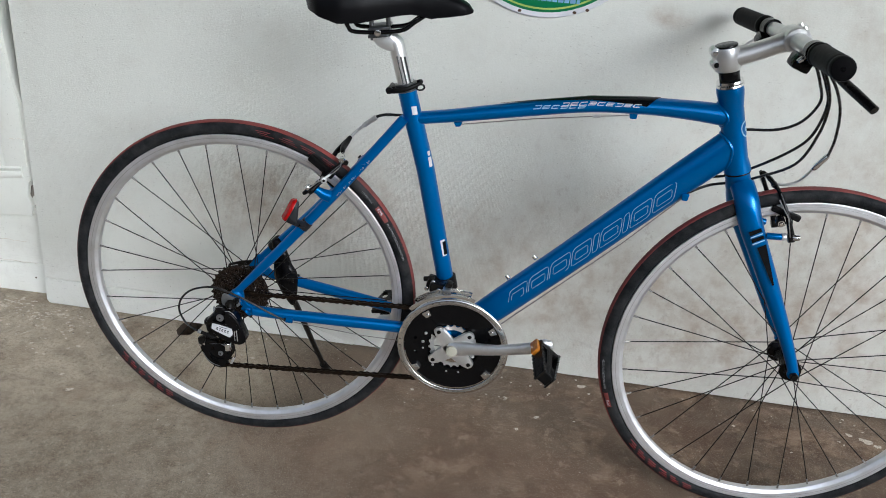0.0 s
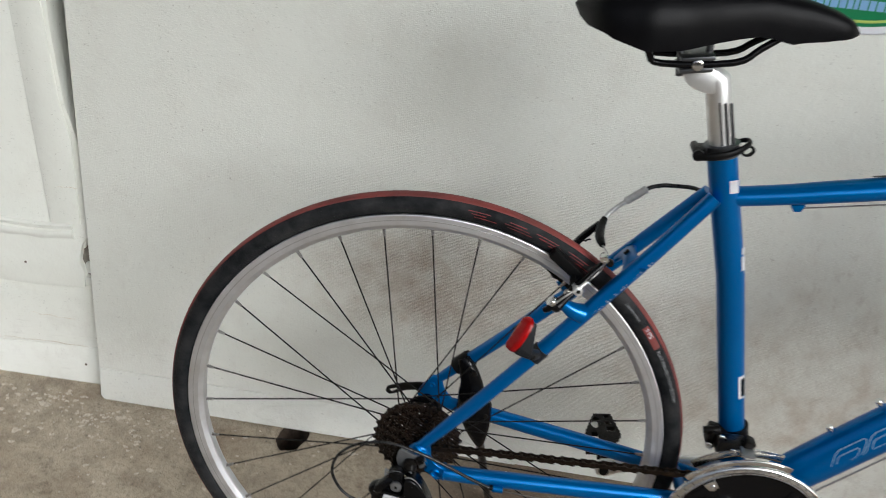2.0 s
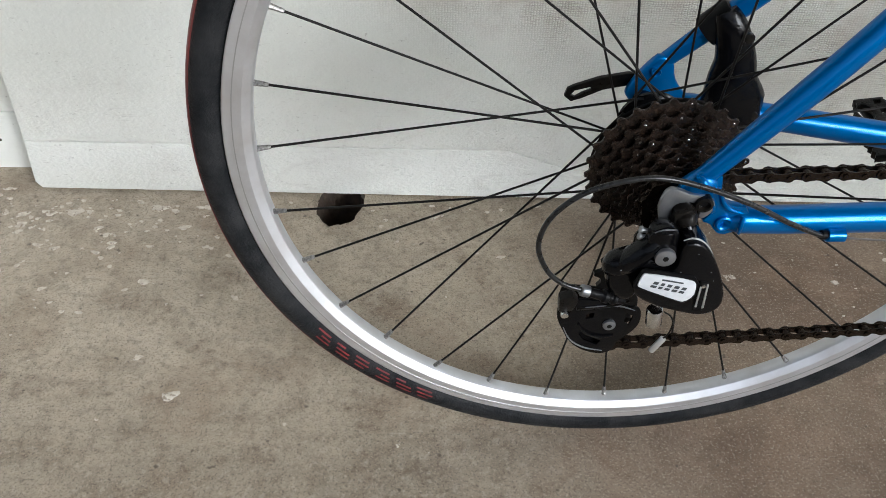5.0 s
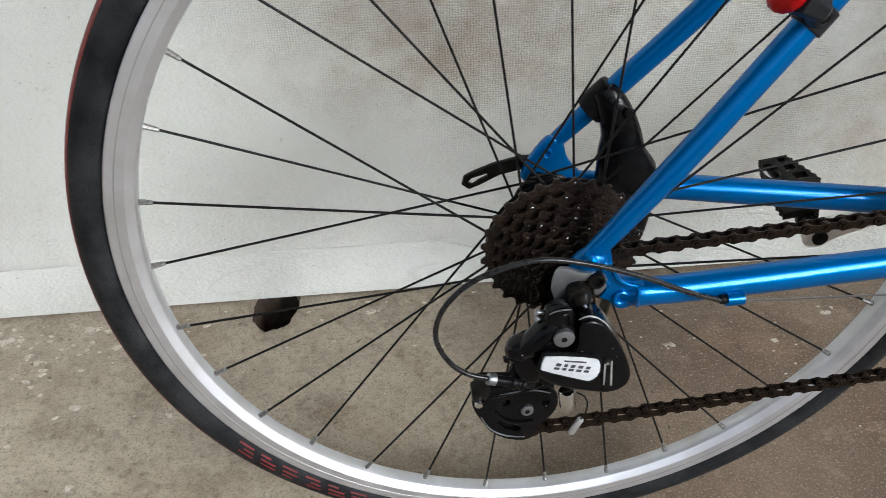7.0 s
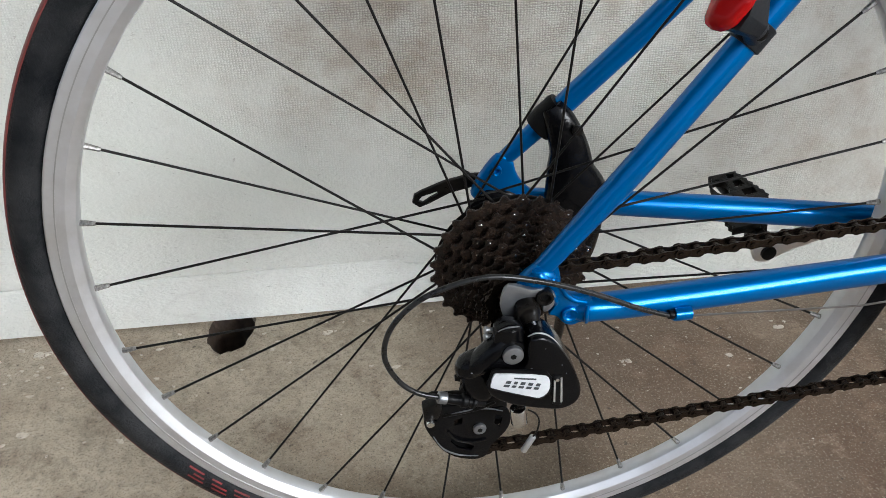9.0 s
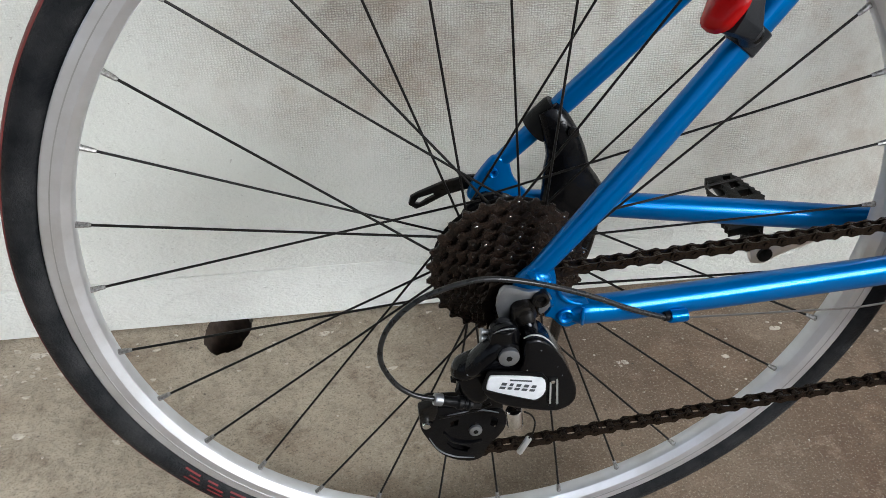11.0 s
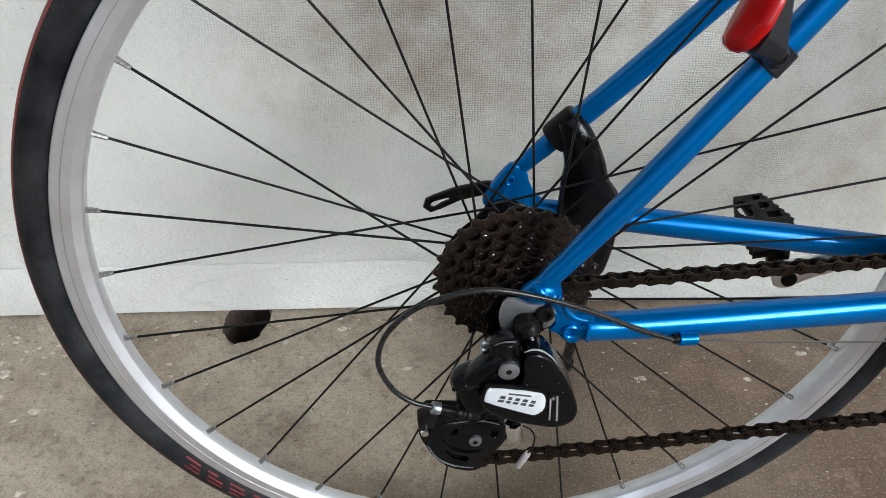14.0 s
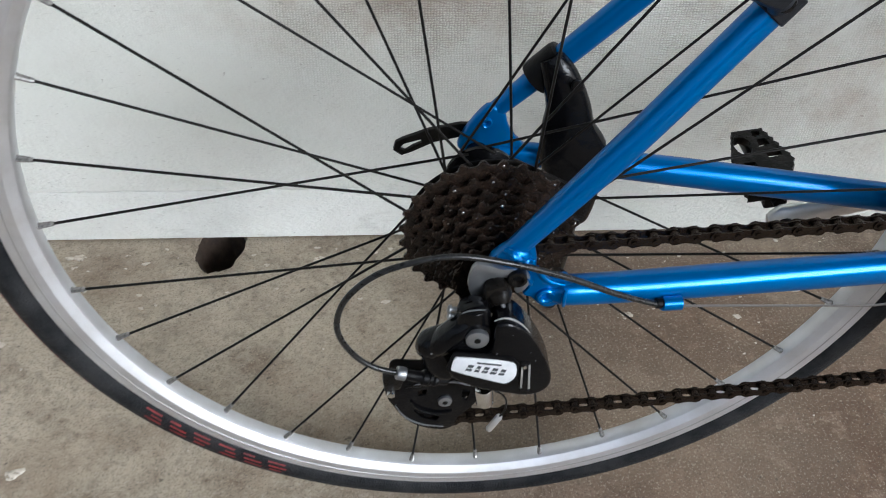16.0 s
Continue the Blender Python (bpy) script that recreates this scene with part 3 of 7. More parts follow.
def build_floor():
    bm = bmesh.new()
    far = 60.0
    outer = [bm.verts.new(v) for v in ((-far, -far, 0), (far, -far, 0), (far, far, 0), (-far, far, 0))]
    rim = [bm.verts.new(v) for v in hole_ring(1.10, 0.0)]
    n = len(rim)
    edges = [bm.edges.new((outer[i], outer[(i + 1) % 4])) for i in range(4)]
    edges += [bm.edges.new((rim[i], rim[(i + 1) % n])) for i in range(n)]
    bmesh.ops.triangle_fill(bm, use_beauty=True, edges=edges)
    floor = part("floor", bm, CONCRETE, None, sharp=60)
    tagged(floor, "worn brown concrete floor with a rat hole at the wall", "floor", kind="structure")

    def funnel(steps):
        bm = bmesh.new()
        rings = [[bm.verts.new(v) for v in hole_ring(s, d)] for s, d in steps]
        for r, s in zip(rings, rings[1:]):
            for j in range(n):
                bm.faces.new((r[j], r[(j + 1) % n], s[(j + 1) % n], s[j]))
        return bm, rings[-1]

    bm, last = funnel(((1.10, 0.0), (1.05, 0.0008), (1.00, 0.0025), (0.95, 0.0060), (0.90, 0.0115)))
    part("hole_lip", bm, CONCRETE, floor, "worn sloping lip of the hole", sharp=80)
    bm, last = funnel(((0.90, 0.0115), (0.86, 0.018), (0.78, 0.035), (0.66, 0.06), (0.55, 0.085)))
    bm.faces.new(last)
    part("hole", bm, HOLE, floor, "dark hole broken into the concrete", sharp=80)
    return floor


def build_walls():
    askew = Matrix.Translation((0, wall_y(0), 0)) @ pose(0, 0, 0, 0, 0, math.degrees(math.atan(-0.022)))
    wall = part("wall_main", slab([(-648, 76.4), (-250, 75.9), (-60, 75.5), (150, 4.5), (4000, 3), (4000, 2700), (-600, 2700), (-634, 740), (-640, 400)], 0.0, 0.036, 0.0009), WALL, None, m=askew)
    tagged(wall, "white painted rough board wall, grimy behind the bicycle", "wall", kind="structure")
    part("bottom_strip", slab([(-645, 3), (-652, 12), (-648, 74.6), (-250, 75.0), (-61, 75.1), (147, 4.5), (147, 3)], -0.0003, 0.034, 0.0008), WALL, wall, "smooth white bottom strip of the wall board")
    for pts in (((-0.20, 0.0375), (-0.13, 0.0385), (-0.06, 0.044), (0.0, 0.046), (0.07, 0.045)), ((-0.36, 0.0725), (-0.27, 0.0700), (-0.19, 0.0735), (-0.10, 0.0765), (0.0, 0.079))):
        part("paint_sag", tube([(x, wall_y(x) + 0.0002, z) for x, z in pts], [(0.0003, 0.0006)] + [(0.0009, 0.0011)] * (len(pts) - 2) + [(0.0003, 0.0006)], 8, (0, 1, 0), smooth=4), STRIP, wall, "sagging ridge of paint")
    y = wall_y(-0.65) + 0.043
    left = part("wall_left", slab([(-4000, 222), (-900, 226), (-760, 224), (-672, 231), (-668, 262), (-676, 285), (-668, 318), (-655, 336), (-652, 520), (-668, 580), (-676, 700), (-684, 2700), (-4000, 2700)], y - 0.018, y + 0.03, 0.004), SIDING, None)
    tagged(left, "old white painted siding boards, chipped at the corner", "wall", kind="structure")
    part("bottom_board", slab([(-4000, 78), (-860, 79), (-740, 86), (-640, 89), (-640, 229), (-4000, 222)], y, y + 0.03, 0.002), SIDING, left)
    part("skirting_board", slab([(-4000, 0), (-640, 0), (-640, 87), (-740, 84), (-860, 77), (-4000, 76)], y + 0.001, y + 0.03, 0.002), SIDING, left)
    rag = random.Random(44)
    for z0, r in ((0.336, 0.010), (0.352, 0.005)):
        xs = [-4.0, -1.2] + [-0.95 + 0.03 * k for k in range(10)]
        bm = tube([(x, y - 0.0185, z0 + (rag.uniform(-0.0015, 0.0015) if x > -1 else 0) + (0.006 * (x + 0.74) / 0.09 if x > -0.74 else 0)) for x in xs],
                  [(r * rag.uniform(0.8, 1.1), 0.006 * rag.uniform(0.8, 1.2)) for x in xs], 10, (0, 1, 0), smooth=3)
        part("bead", bm, SIDING, left, "uneven bead of old caulk")
    part("corner_trim", slab([(-720, 358), (-664, 362), (-662, 520), (-676, 590), (-686, 760), (-692, 2700), (-760, 2700), (-740, 760)], y - 0.0215, y - 0.016, 0.003), SIDING, left)
    # broken corner of the upper board: a hollow with bare wood and hanging chips of plaster
    bare = material("bare_grey_wood", (0.26, 0.235, 0.20), 0.8, second=(0.10, 0.085, 0.07), scale=60, amount=0.9, bump=0.8, bump_scale=160)
    part("broken_corner", slab([(-690, 238), (-640, 234), (-640, 345), (-668, 338), (-684, 300)], y - 0.006, y + 0.02, 0.003), bare, left, "broken corner with bare grey wood")
    for pts, d in ((((-686, 240), (-668, 233), (-655, 240), (-660, 252), (-676, 258)), 0.014), (((-676, 262), (-664, 256), (-654, 264), (-656, 280), (-668, 284)), 0.010), (((-680, 318), (-668, 306), (-660, 322), (-664, 338), (-676, 336)), 0.013)):
        part("plaster_chip", slab(list(pts), y - d, y - d + 0.012, 0.003, rounds=1), SIDING, left, "loose chip of painted plaster")
    rng = random.Random(17)
    for x, z, dx, dz in ((-0.70, 0.430, 0.040, 0.004), (-0.80, 0.150, 0.09, -0.004), (-0.86, 0.086, 0.17, 0.003)):
        pts = [(x + dx * k / 8, y - (0.0222 if z > 0.36 else 0.0004), z + dz * k / 8 + rng.uniform(-0.0016, 0.0016)) for k in range(9)]
        part("crack", tube(pts, [0.0002] + [rng.uniform(0.0002, 0.0007) for _ in range(7)] + [0.0002], 6), FLAKE, left, "thin crack in the paint")
    for x, z in ((-0.78, 0.27), (-0.9, 0.16), (-0.70, 0.045)):
        part("nail_head", ball((x, y - (0.0215 if z > 0.36 and x > -0.74 else 0.018 if z > 0.23 else 0.0), z), (0.0026, 0.0008, 0.0024), 8), RUST_STAIN, left, "small dark nail head")
    back = part("wall_back", slab([(-4000, 0), (4000, 0), (4000, 2700), (-4000, 2700)], 0.47, 0.55), SIDING, None)
    tagged(back, "plain white wall core behind the boards", "wall", kind="structure")
    # marks on the main wall
    rng = random.Random(5)
    for x, z, dx, dz, w in ((0.381, 0.263, 0.135, 0.028, 0.0016), (0.42, 0.434, 0.26, 0.032, 0.0012), (0.45, 0.294, 0.17, 0.03, 0.0010), (-0.02, 0.36, -0.045, -0.12, 0.0009),
                            (0.03, 0.44, -0.03, -0.09, 0.0008), (0.30, 0.52, 0.2, -0.01, 0.0009)):
        pts = [Vector((x + dx * k / 6, 0, z + dz * k / 6 + rng.uniform(-0.002, 0.002))) for k in range(7)]
        for p in pts:
            p.y = wall_y(p.x) - 0.0002
        part("scratch", tube(pts, [w * rng.uniform(0.4, 1.0) for _ in pts], 5), SIGN_WHITE, wall, "pale scratch in the paint")
    for x, z, r in ((-0.557, 0.615, 0.0028), (0.49, 0.549, 0.0032), (0.723, 0.525, 0.003), (-0.085, 0.057, 0.003), (-0.105, 0.047, 0.0022), (-0.115, 0.035, 0.0035), (-0.59, 0.05, 0.004),
                    (-0.58, 0.035, 0.003), (-0.56, 0.46, 0.002), (0.06, 0.72, 0.002), (-0.3, 0.66, 0.002), (0.19, 0.70, 0.0022), (1.15, 0.69, 0.002), (0.93, 0.62, 0.002), (0.30, 0.15, 0.003)):
        bm = bmesh.new()
        for k in range(3):
            ball((x + rng.uniform(-r, r), wall_y(x), z + rng.uniform(-r, r) * 0.6), (r * rng.uniform(0.4, 1), 0.0008, r * rng.uniform(0.3, 0.7)), 8, bm)
        part("nail_mark", bm, RUST_STAIN, wall, "small dark nail mark")
    dark = material("unseen_brown_screen", (0.11, 0.085, 0.065), 0.7, second=(0.07, 0.055, 0.042), scale=6, amount=0.8)
    # unseen brown ceiling, added to block sky light and darken reflections
    added_roof = part("ceiling", slab([(-5000, 2450), (5000, 2450), (5000, 2530), (-5000, 2530)], -1.5, 0.6), dark, None)
    tagged(added_roof, "added unseen brown ceiling that shades the bicycle", "ceiling", kind="structure")
    # unseen wall, added so that glossy paint and plastic mirror something dark
    far = part("added_wall_far", slab([(-9000, 0), (9000, 0), (9000, 2100), (-9000, 2100)], -7.2, -7.0), dark, None)
    tagged(far, "added unseen brown wall that darkens reflections", "wall", kind="structure")
    # dark tube standing in for the shaded crack between wall and floor
    rng = random.Random(31)
    bm = bmesh.new()
    pts = [(-0.66 + 0.02 * k, wall_y(-0.66 + 0.02 * k) - 0.0012, 0.0010) for k in range(120) if abs(-0.66 + 0.02 * k - HOLE_AT[0]) > 0.0]
    sweep(bm, pts, [rng.uniform(0.0012, 0.0040) for _ in pts], 6)
    part("dark_seam", bm, HOLE, wall, "dark strip for the shaded crack along the wall foot")
    return wall


def build_flakes():
    """Crumbs of old paint trodden into the floor, thickest at the wall's corner."""
    rng = random.Random(11)
    bm = bmesh.new()
    spots = [(-0.483, 0.196, 0.008), (-0.491, 0.326, 0.011), (-0.652, 0.294, 0.008), (-0.594, 0.316, 0.010), (-0.621, 0.314, 0.007), (-0.151, 0.312, 0.008), (-0.421, 0.035, 0.009),
             (-0.454, 0.290, 0.007), (-0.757, 0.246, 0.010), (-0.747, 0.326, 0.012), (-0.696, 0.348, 0.007), (0.198, 0.207, 0.006), (0.399, 0.236, 0.008), (-0.073, 0.239, 0.006), (0.604, 0.154, 0.008),
             (0.532, 0.212, 0.008), (0.707, 0.296, 0.012), (1.340, 0.224, 0.016), (1.307, 0.239, 0.009), (1.048, 0.218, 0.006), (0.563, 0.104, 0.006), (0.318, 0.198, 0.006), (1.36, 0.21, 0.010)]
    for _ in range(260):
        x = -0.68 + rng.gauss(0, 0.17)
        y = 0.375 - abs(rng.gauss(0, 0.085))
        if x > -0.66:
            y -= 0.03
        spots.append((x, y, rng.choice((0.0015, 0.002, 0.003, 0.004, 0.0055))))
    for _ in range(110):
        x = rng.uniform(-0.5, 1.5)
        spots.append((x, 0.335 - 0.022 * x - abs(rng.gauss(0, 0.07)), rng.choice((0.0012, 0.0015, 0.002, 0.003, 0.004))))
    for _ in range(60):
        spots.append((rng.uniform(-0.9, 1.4), rng.uniform(-0.3, 0.25), rng.choice((0.001, 0.0015, 0.002, 0.003))))
    for _ in range(45):
        spots.append((rng.uniform(0.05, 0.42), rng.uniform(0.14, 0.325), rng.choice((0.0008, 0.0010, 0.0014, 0.0020))))
    for x, y, r in spots:
        if math.hypot(x - HOLE_AT[0], y - HOLE_AT[1]) < 0.04 or y > wall_y(x) - 0.003 and x > -0.65:
            continue
        r *= 0.88 if x > -0.4 else 1.0
        k = rng.randint(10, 15)
        a0 = rng.uniform(0, 6.3)
        h = 0.0006 + 0.0005 * rng.random()
        low, top = [], []
        for i in range(k):
            a = a0 + 2 * math.pi * i / k
            q = r * rng.uniform(0.62, 1.02) * (1 + 0.22 * math.sin(2 * a + a0) + 0.14 * math.sin(3 * a))
            px, py = x + q * math.cos(a) * 1.1, y + q * math.sin(a) * 0.8
            low.append(bm.verts.new((px, py, 0.0002)))
            top.append(bm.verts.new((x + (px - x) * 0.85, y + (py - y) * 0.85, h)))
        bm.faces.new(top)
        for i in range(k):
            bm.faces.new((low[i], low[(i + 1) % k], top[(i + 1) % k], top[i]))
    ob = part("paint_flakes", bm, FLAKE, None)
    tagged(ob, "cream paint flakes scattered on the concrete", "paint flakes", kind="stuff")


def build_sign():
    cx, cz = 0.508, 1.045
    base = Matrix.Translation((cx, wall_y(cx), cz)) @ pose(0, 0, 0, 0, 0, math.degrees(math.atan(-0.022)))
    sign = part("round_sign", lathe([(0.0005, -0.006), (0.206, -0.006), (0.208, -0.004), (0.208, -0.0005), (0.0005, -0.0005)], 96), SIGN_WHITE, None, m=base)
    tagged(sign, "round green and white printed sign fixed to the wall", "sign")
    part("green_disc", lathe([(0.0005, -0.0066), (0.197, -0.0066), (0.197, -0.006), (0.0005, -0.006)], 96), SIGN_GREEN, sign, "green printed disc")
    part("lime_ring", lathe([(0.1885, -0.0071), (0.192, -0.0071), (0.192, -0.0066), (0.1885, -0.0066)], 96), SIGN_LIME, sign, "thin lime ring")
    rng = random.Random(3)

    def words(x0, x1, z, h, slope=0.0):
        bm = bmesh.new()
        x = x0
        while x < x1 - 3:
            w = min(rng.uniform(7, 13), x1 - x)
            slab([(x, z), (x + w - 2, z), (x + w - 2, z + h), (x, z + h)], -0.0072, -0.0066, 0, bm=bm)
            x += w
        return bm

    part("text_line", words(-88, 92, -154, 14), SIGN_BLUE, sign, "pale blue unreadable lettering")
    part("text_line", words(-78, 78, -175, 13), SIGN_BLUE, sign, "pale blue unreadable lettering")
    part("text_line", words(-40, 92, -132, 20), SIGN_ORANGE, sign, "orange unreadable lettering")
    pts = []
    for i in range(10):
        r = 11 if i % 2 == 0 else 4.6
        a = math.pi / 2 + i * math.pi / 5
        pts.append((113 + r * math.cos(a), -136 + r * math.sin(a)))
    part("star", slab(pts, -0.0072, -0.0066), SIGN_YELLOW, sign, "small yellow star")
    for x, z in ((-40, -198), (68, -192), (92, -185)):
        part("screw", ball((x * 0.001, -0.0062, z * 0.001), (0.004, 0.0016, 0.003), 8), RUST_STAIN, sign, "dark fixing screw")


build_floor()
build_walls()
build_flakes()
build_sign()

# ---- the bicycle ----
bike = new("bicycle")
tagged(bike, "blue flat-bar city bicycle with red-treaded tyres, standing on its kickstand", "bicycle")
HUB_Z = 0.337
TYRE_MID, TYRE_A, TYRE_B = 0.3238, 0.0132, 0.0132


def tyre_at(angle, phi, lift=0.0):
    """A place on the tyre's skin: angle round the wheel, phi across it (0 on the near side wall, 90 on the tread), degrees."""
    a, p = radians(angle), radians(phi)
    r = TYRE_MID + (TYRE_B + lift) * math.sin(p)
    return Vector((r * math.cos(a), -(TYRE_A + lift) * math.cos(p), r * math.sin(a)))


def skin(bm, a0, a1, p0, p1, lift=0.0004, n=4, k=2):
    """A patch of print on the tyre's side."""
    g = [[bm.verts.new(tyre_at(a0 + (a1 - a0) * i / n, p0 + (p1 - p0) * j / k, lift)) for j in range(k + 1)] for i in range(n + 1)]
    for i in range(n):
        for j in range(k):
            bm.faces.new((g[i][j], g[i + 1][j], g[i + 1][j + 1], g[i][j + 1]))


def block_marks(a0, a1, p0, p1, count, rng, bold=1.0):
    """A row of plain slanted bars round the tyre, each about a letter wide."""
    bm = bmesh.new()
    step = (a1 - a0) / count
    lean = step * 0.20
    thick = (p1 - p0) * 0.085 * bold
    for i in range(count):
        s, e = a0 + i * step + step * rng.uniform(0.10, 0.15), a0 + (i + 1) * step - step * rng.uniform(0.18, 0.24)
        for k, f in enumerate((0.0, 0.5, 1.0)):
            p = p0 + (p1 - p0 - thick) * f
            short = step * (0.22 if (i + k) % 3 == 1 else 0.0)
            skin(bm, s + lean * f + (short if k == 1 else 0.0), e + lean * f - (short if k != 1 else 0.0), p, p + thick)
    return bm


def tyre_words(words, a_from, size, phi_mid, spread):
    """Lettering bent round the tyre's side; it reads on clockwise from a_from."""
    cu = bpy.data.curves.new("words", "FONT")
    cu.body = words
    cu.size = size
    ob = bpy.data.objects.new("words", cu)
    scene.collection.objects.link(ob)
    me = bpy.data.meshes.new_from_object(ob)
    bpy.data.objects.remove(ob)
    bm = bmesh.new()
    bm.from_mesh(me)
    bpy.data.meshes.remove(me)
    for v in bm.verts:
        v.co = tyre_at(a_from - math.degrees(v.co.x / TYRE_MID), phi_mid + (v.co.y / size - 0.35) * spread, 0.0004)
    return bm


def red_block(a0, a1, p0, p1):
    bm = bmesh.new()
    skin(bm, a0, a1, p0, p1, 0.0003, 8, 5)
    return bm


def gear(teeth, y0, y1, depth=0.0040, bore=0.012, bm=None, edge=0.0):
    """A toothed ring for half-inch chain."""
    r = teeth * 12.7 / (2 * math.pi)
    pts = []
    for i in range(teeth):
        for f, q in ((0.0, -depth * 550), (0.20, -depth * 430), (0.41, depth * 440), (0.59, depth * 440), (0.80, -depth * 430)):
            a = 2 * math.pi * (i + f) / teeth
            pts.append(((r + q) * math.cos(a), (r + q) * math.sin(a)))
    hole = [(bore * 1000 * math.cos(2 * math.pi * i / 20), bore * 1000 * math.sin(2 * math.pi * i / 20)) for i in range(20)]
    return slab(pts, y0, y1, edge, (hole,), bm)


SPOKE_MESH = {}


def spoke_piece(length):
    key = round(length, 4)
    if key not in SPOKE_MESH:
        bm = bmesh.new()
        sweep(bm, [(0, 0, 0), (length * 0.5, 0, 0), (length, 0, 0)], [0.00098, 0.00090, 0.00098], 8)
        ob = part("spoke", bm, SPOKE)
        SPOKE_MESH[key] = ob.data
        bpy.data.objects.remove(ob)
    return SPOKE_MESH[key]


def nipple_piece():
    if "nipple" not in SPOKE_MESH:
        bm = bmesh.new()
        sweep(bm, [(-0.001, 0, 0), (0.003, 0, 0), (0.009, 0, 0), (0.0105, 0, 0)], [0.0024, 0.0021, 0.0017, 0.0014], 8)
        ob = part("nipple", bm, NIPPLE)
        SPOKE_MESH["nipple"] = ob.data
        bpy.data.objects.remove(ob)
    return SPOKE_MESH["nipple"]


def wheel(name, m, phase, order, flange_y, flange_r, hub_bm, logos, label):
    """order: for spoke k mod 4, (near or far flange, +1 or -1: which way it leans)."""
    hub = part(name, hub_bm, GLOSS_BLACK, bike, label, m)
    prof = [(TYRE_MID + TYRE_B * math.sin(radians(p)), -TYRE_A * math.cos(radians(p))) for p in range(-62, 243, 13)]
    part("tyre", lathe(prof, 160), RUBBER, hub, "black tyre side walls", sharp=80)
    for lo, span in ((54, 36), (90, 36)):
        band = [(TYRE_MID + (TYRE_B + 0.0004) * math.sin(radians(p)), -(TYRE_A + 0.0004) * math.cos(radians(p))) for p in range(lo, lo + span + 1, 9)]
        inner = [(r - 0.0012, y * 0.95) for r, y in reversed(band)]
        part("tread_band", lathe(band + inner, 160), TREAD, hub, "worn red shoulder band of the tread", sharp=80)
    rim = [(0.3125, -0.0106), (0.3115, -0.0112), (0.2990, -0.0105), (0.2978, -0.0098), (0.2932, -0.0062), (0.2922, -0.0040), (0.2920, 0.0), (0.2922, 0.0040), (0.2932, 0.0062),
           (0.2978, 0.0098), (0.2990, 0.0105), (0.3115, 0.0112), (0.3125, 0.0106), (0.3115, 0.0085), (0.3070, 0.0), (0.3115, -0.0085)]
    rim_ob = part("rim", lathe(rim, 160), RIM, hub, "silver aluminium rim", sharp=25)
    groove = bmesh.new()
    for r in (0.3055,):
        lathe([(r + 0.0004, -0.01115), (r + 0.0004, -0.0105), (r - 0.0004, -0.0105), (r - 0.0004, -0.01112)], 160, groove)
    part("wear_groove", groove, RIM_SEAM, rim_ob)
    nip = nipple_piece()
    for k in range(32):
        side, lean = order[k % 4]
        a = radians(phase + 11.25 * k)
        n = Vector((0.2925 * math.cos(a), 0.0015 * (1 if side else -1), 0.2925 * math.sin(a)))
        b = a + lean * radians(67.5)
        y = flange_y[side] + (0.0022 if lean > 0 else -0.0022)
        h = Vector((flange_r * math.cos(b), y, flange_r * math.sin(b)))
        d = h - n
        face = Matrix.Translation(n) @ d.to_track_quat("X", "Z").to_matrix().to_4x4()
        share("spoke", spoke_piece(d.length), hub, face)
        share("nipple", nip, hub, face)
    for bm, mat, lab in logos:
        part("tyre_print", bm, mat, hub, lab)
    return hub


def rear_hub():
    bm = bmesh.new()
    lathe([(0.0005, -0.068), (0.006, -0.068), (0.0075, -0.062), (0.0075, -0.026), (0.027, -0.0215), (0.028, -0.0185), (0.016, -0.014), (0.0145, 0.0), (0.016, 0.028),
           (0.025, 0.0325), (0.025, 0.0355), (0.013, 0.040), (0.009, 0.05), (0.008, 0.066), (0.0005, 0.066)], 40, bm, False)
    return bm


def front_hub():
    bm = bmesh.new()
    lathe([(0.0005, -0.05), (0.007, -0.05), (0.009, -0.046), (0.013, -0.0385), (0.0195, -0.037), (0.0195, -0.033), (0.012, -0.027), (0.010, 0.0), (0.012, 0.027), (0.0225, 0.033),
           (0.0225, 0.037), (0.017, 0.0385), (0.009, 0.046), (0.007, 0.05), (0.0005, 0.05)], 40, bm, False)
    return bm


rng = random.Random(21)
rear = wheel("rear_wheel", pose(0, 0, HUB_Z), 158.57, {3: (0, 1), 0: (1, 1), 1: (0, -1), 2: (1, -1)}, (-0.020, 0.034), 0.023, rear_hub(),
             [(block_marks(215, 240.5, -34, 4, 6, rng, 2.1), LOGO_RED, "red maker's mark"), (block_marks(54.5, 84.0, -8, 24, 4, rng, 1.8), LOGO_DIM, "red maker's mark"),
              (red_block(32.6, 38.4, 2, 38), TREAD, "red printed block"), (tyre_words("FPS", 37.9, 0.0098, 20, 30), PRINT_WHITE, "white lettering"), (tyre_words("FLAT PROTECTION SYSTEM", 32.0, 0.0062, 18, 24), PRINT_GREY, "small white lettering"),
              (tyre_words("110 PSI MAX", 45.5, 0.0054, 14, 20), PRINT_GREY, "small white lettering")], "rear wheel with black spokes and rusty hub")
ey = Vector((-0.0457, 0.9985, -0.0298)).normalized()
ex = ey.cross(Vector((0, 0, 1))).normalized()
ez = ex.cross(ey)
front_m = Matrix(((ex.x, ey.x, ez.x, 1.0247), (ex.y, ey.y, ez.y, -0.028), (ex.z, ey.z, ez.z, HUB_Z), (0, 0, 0, 1)))
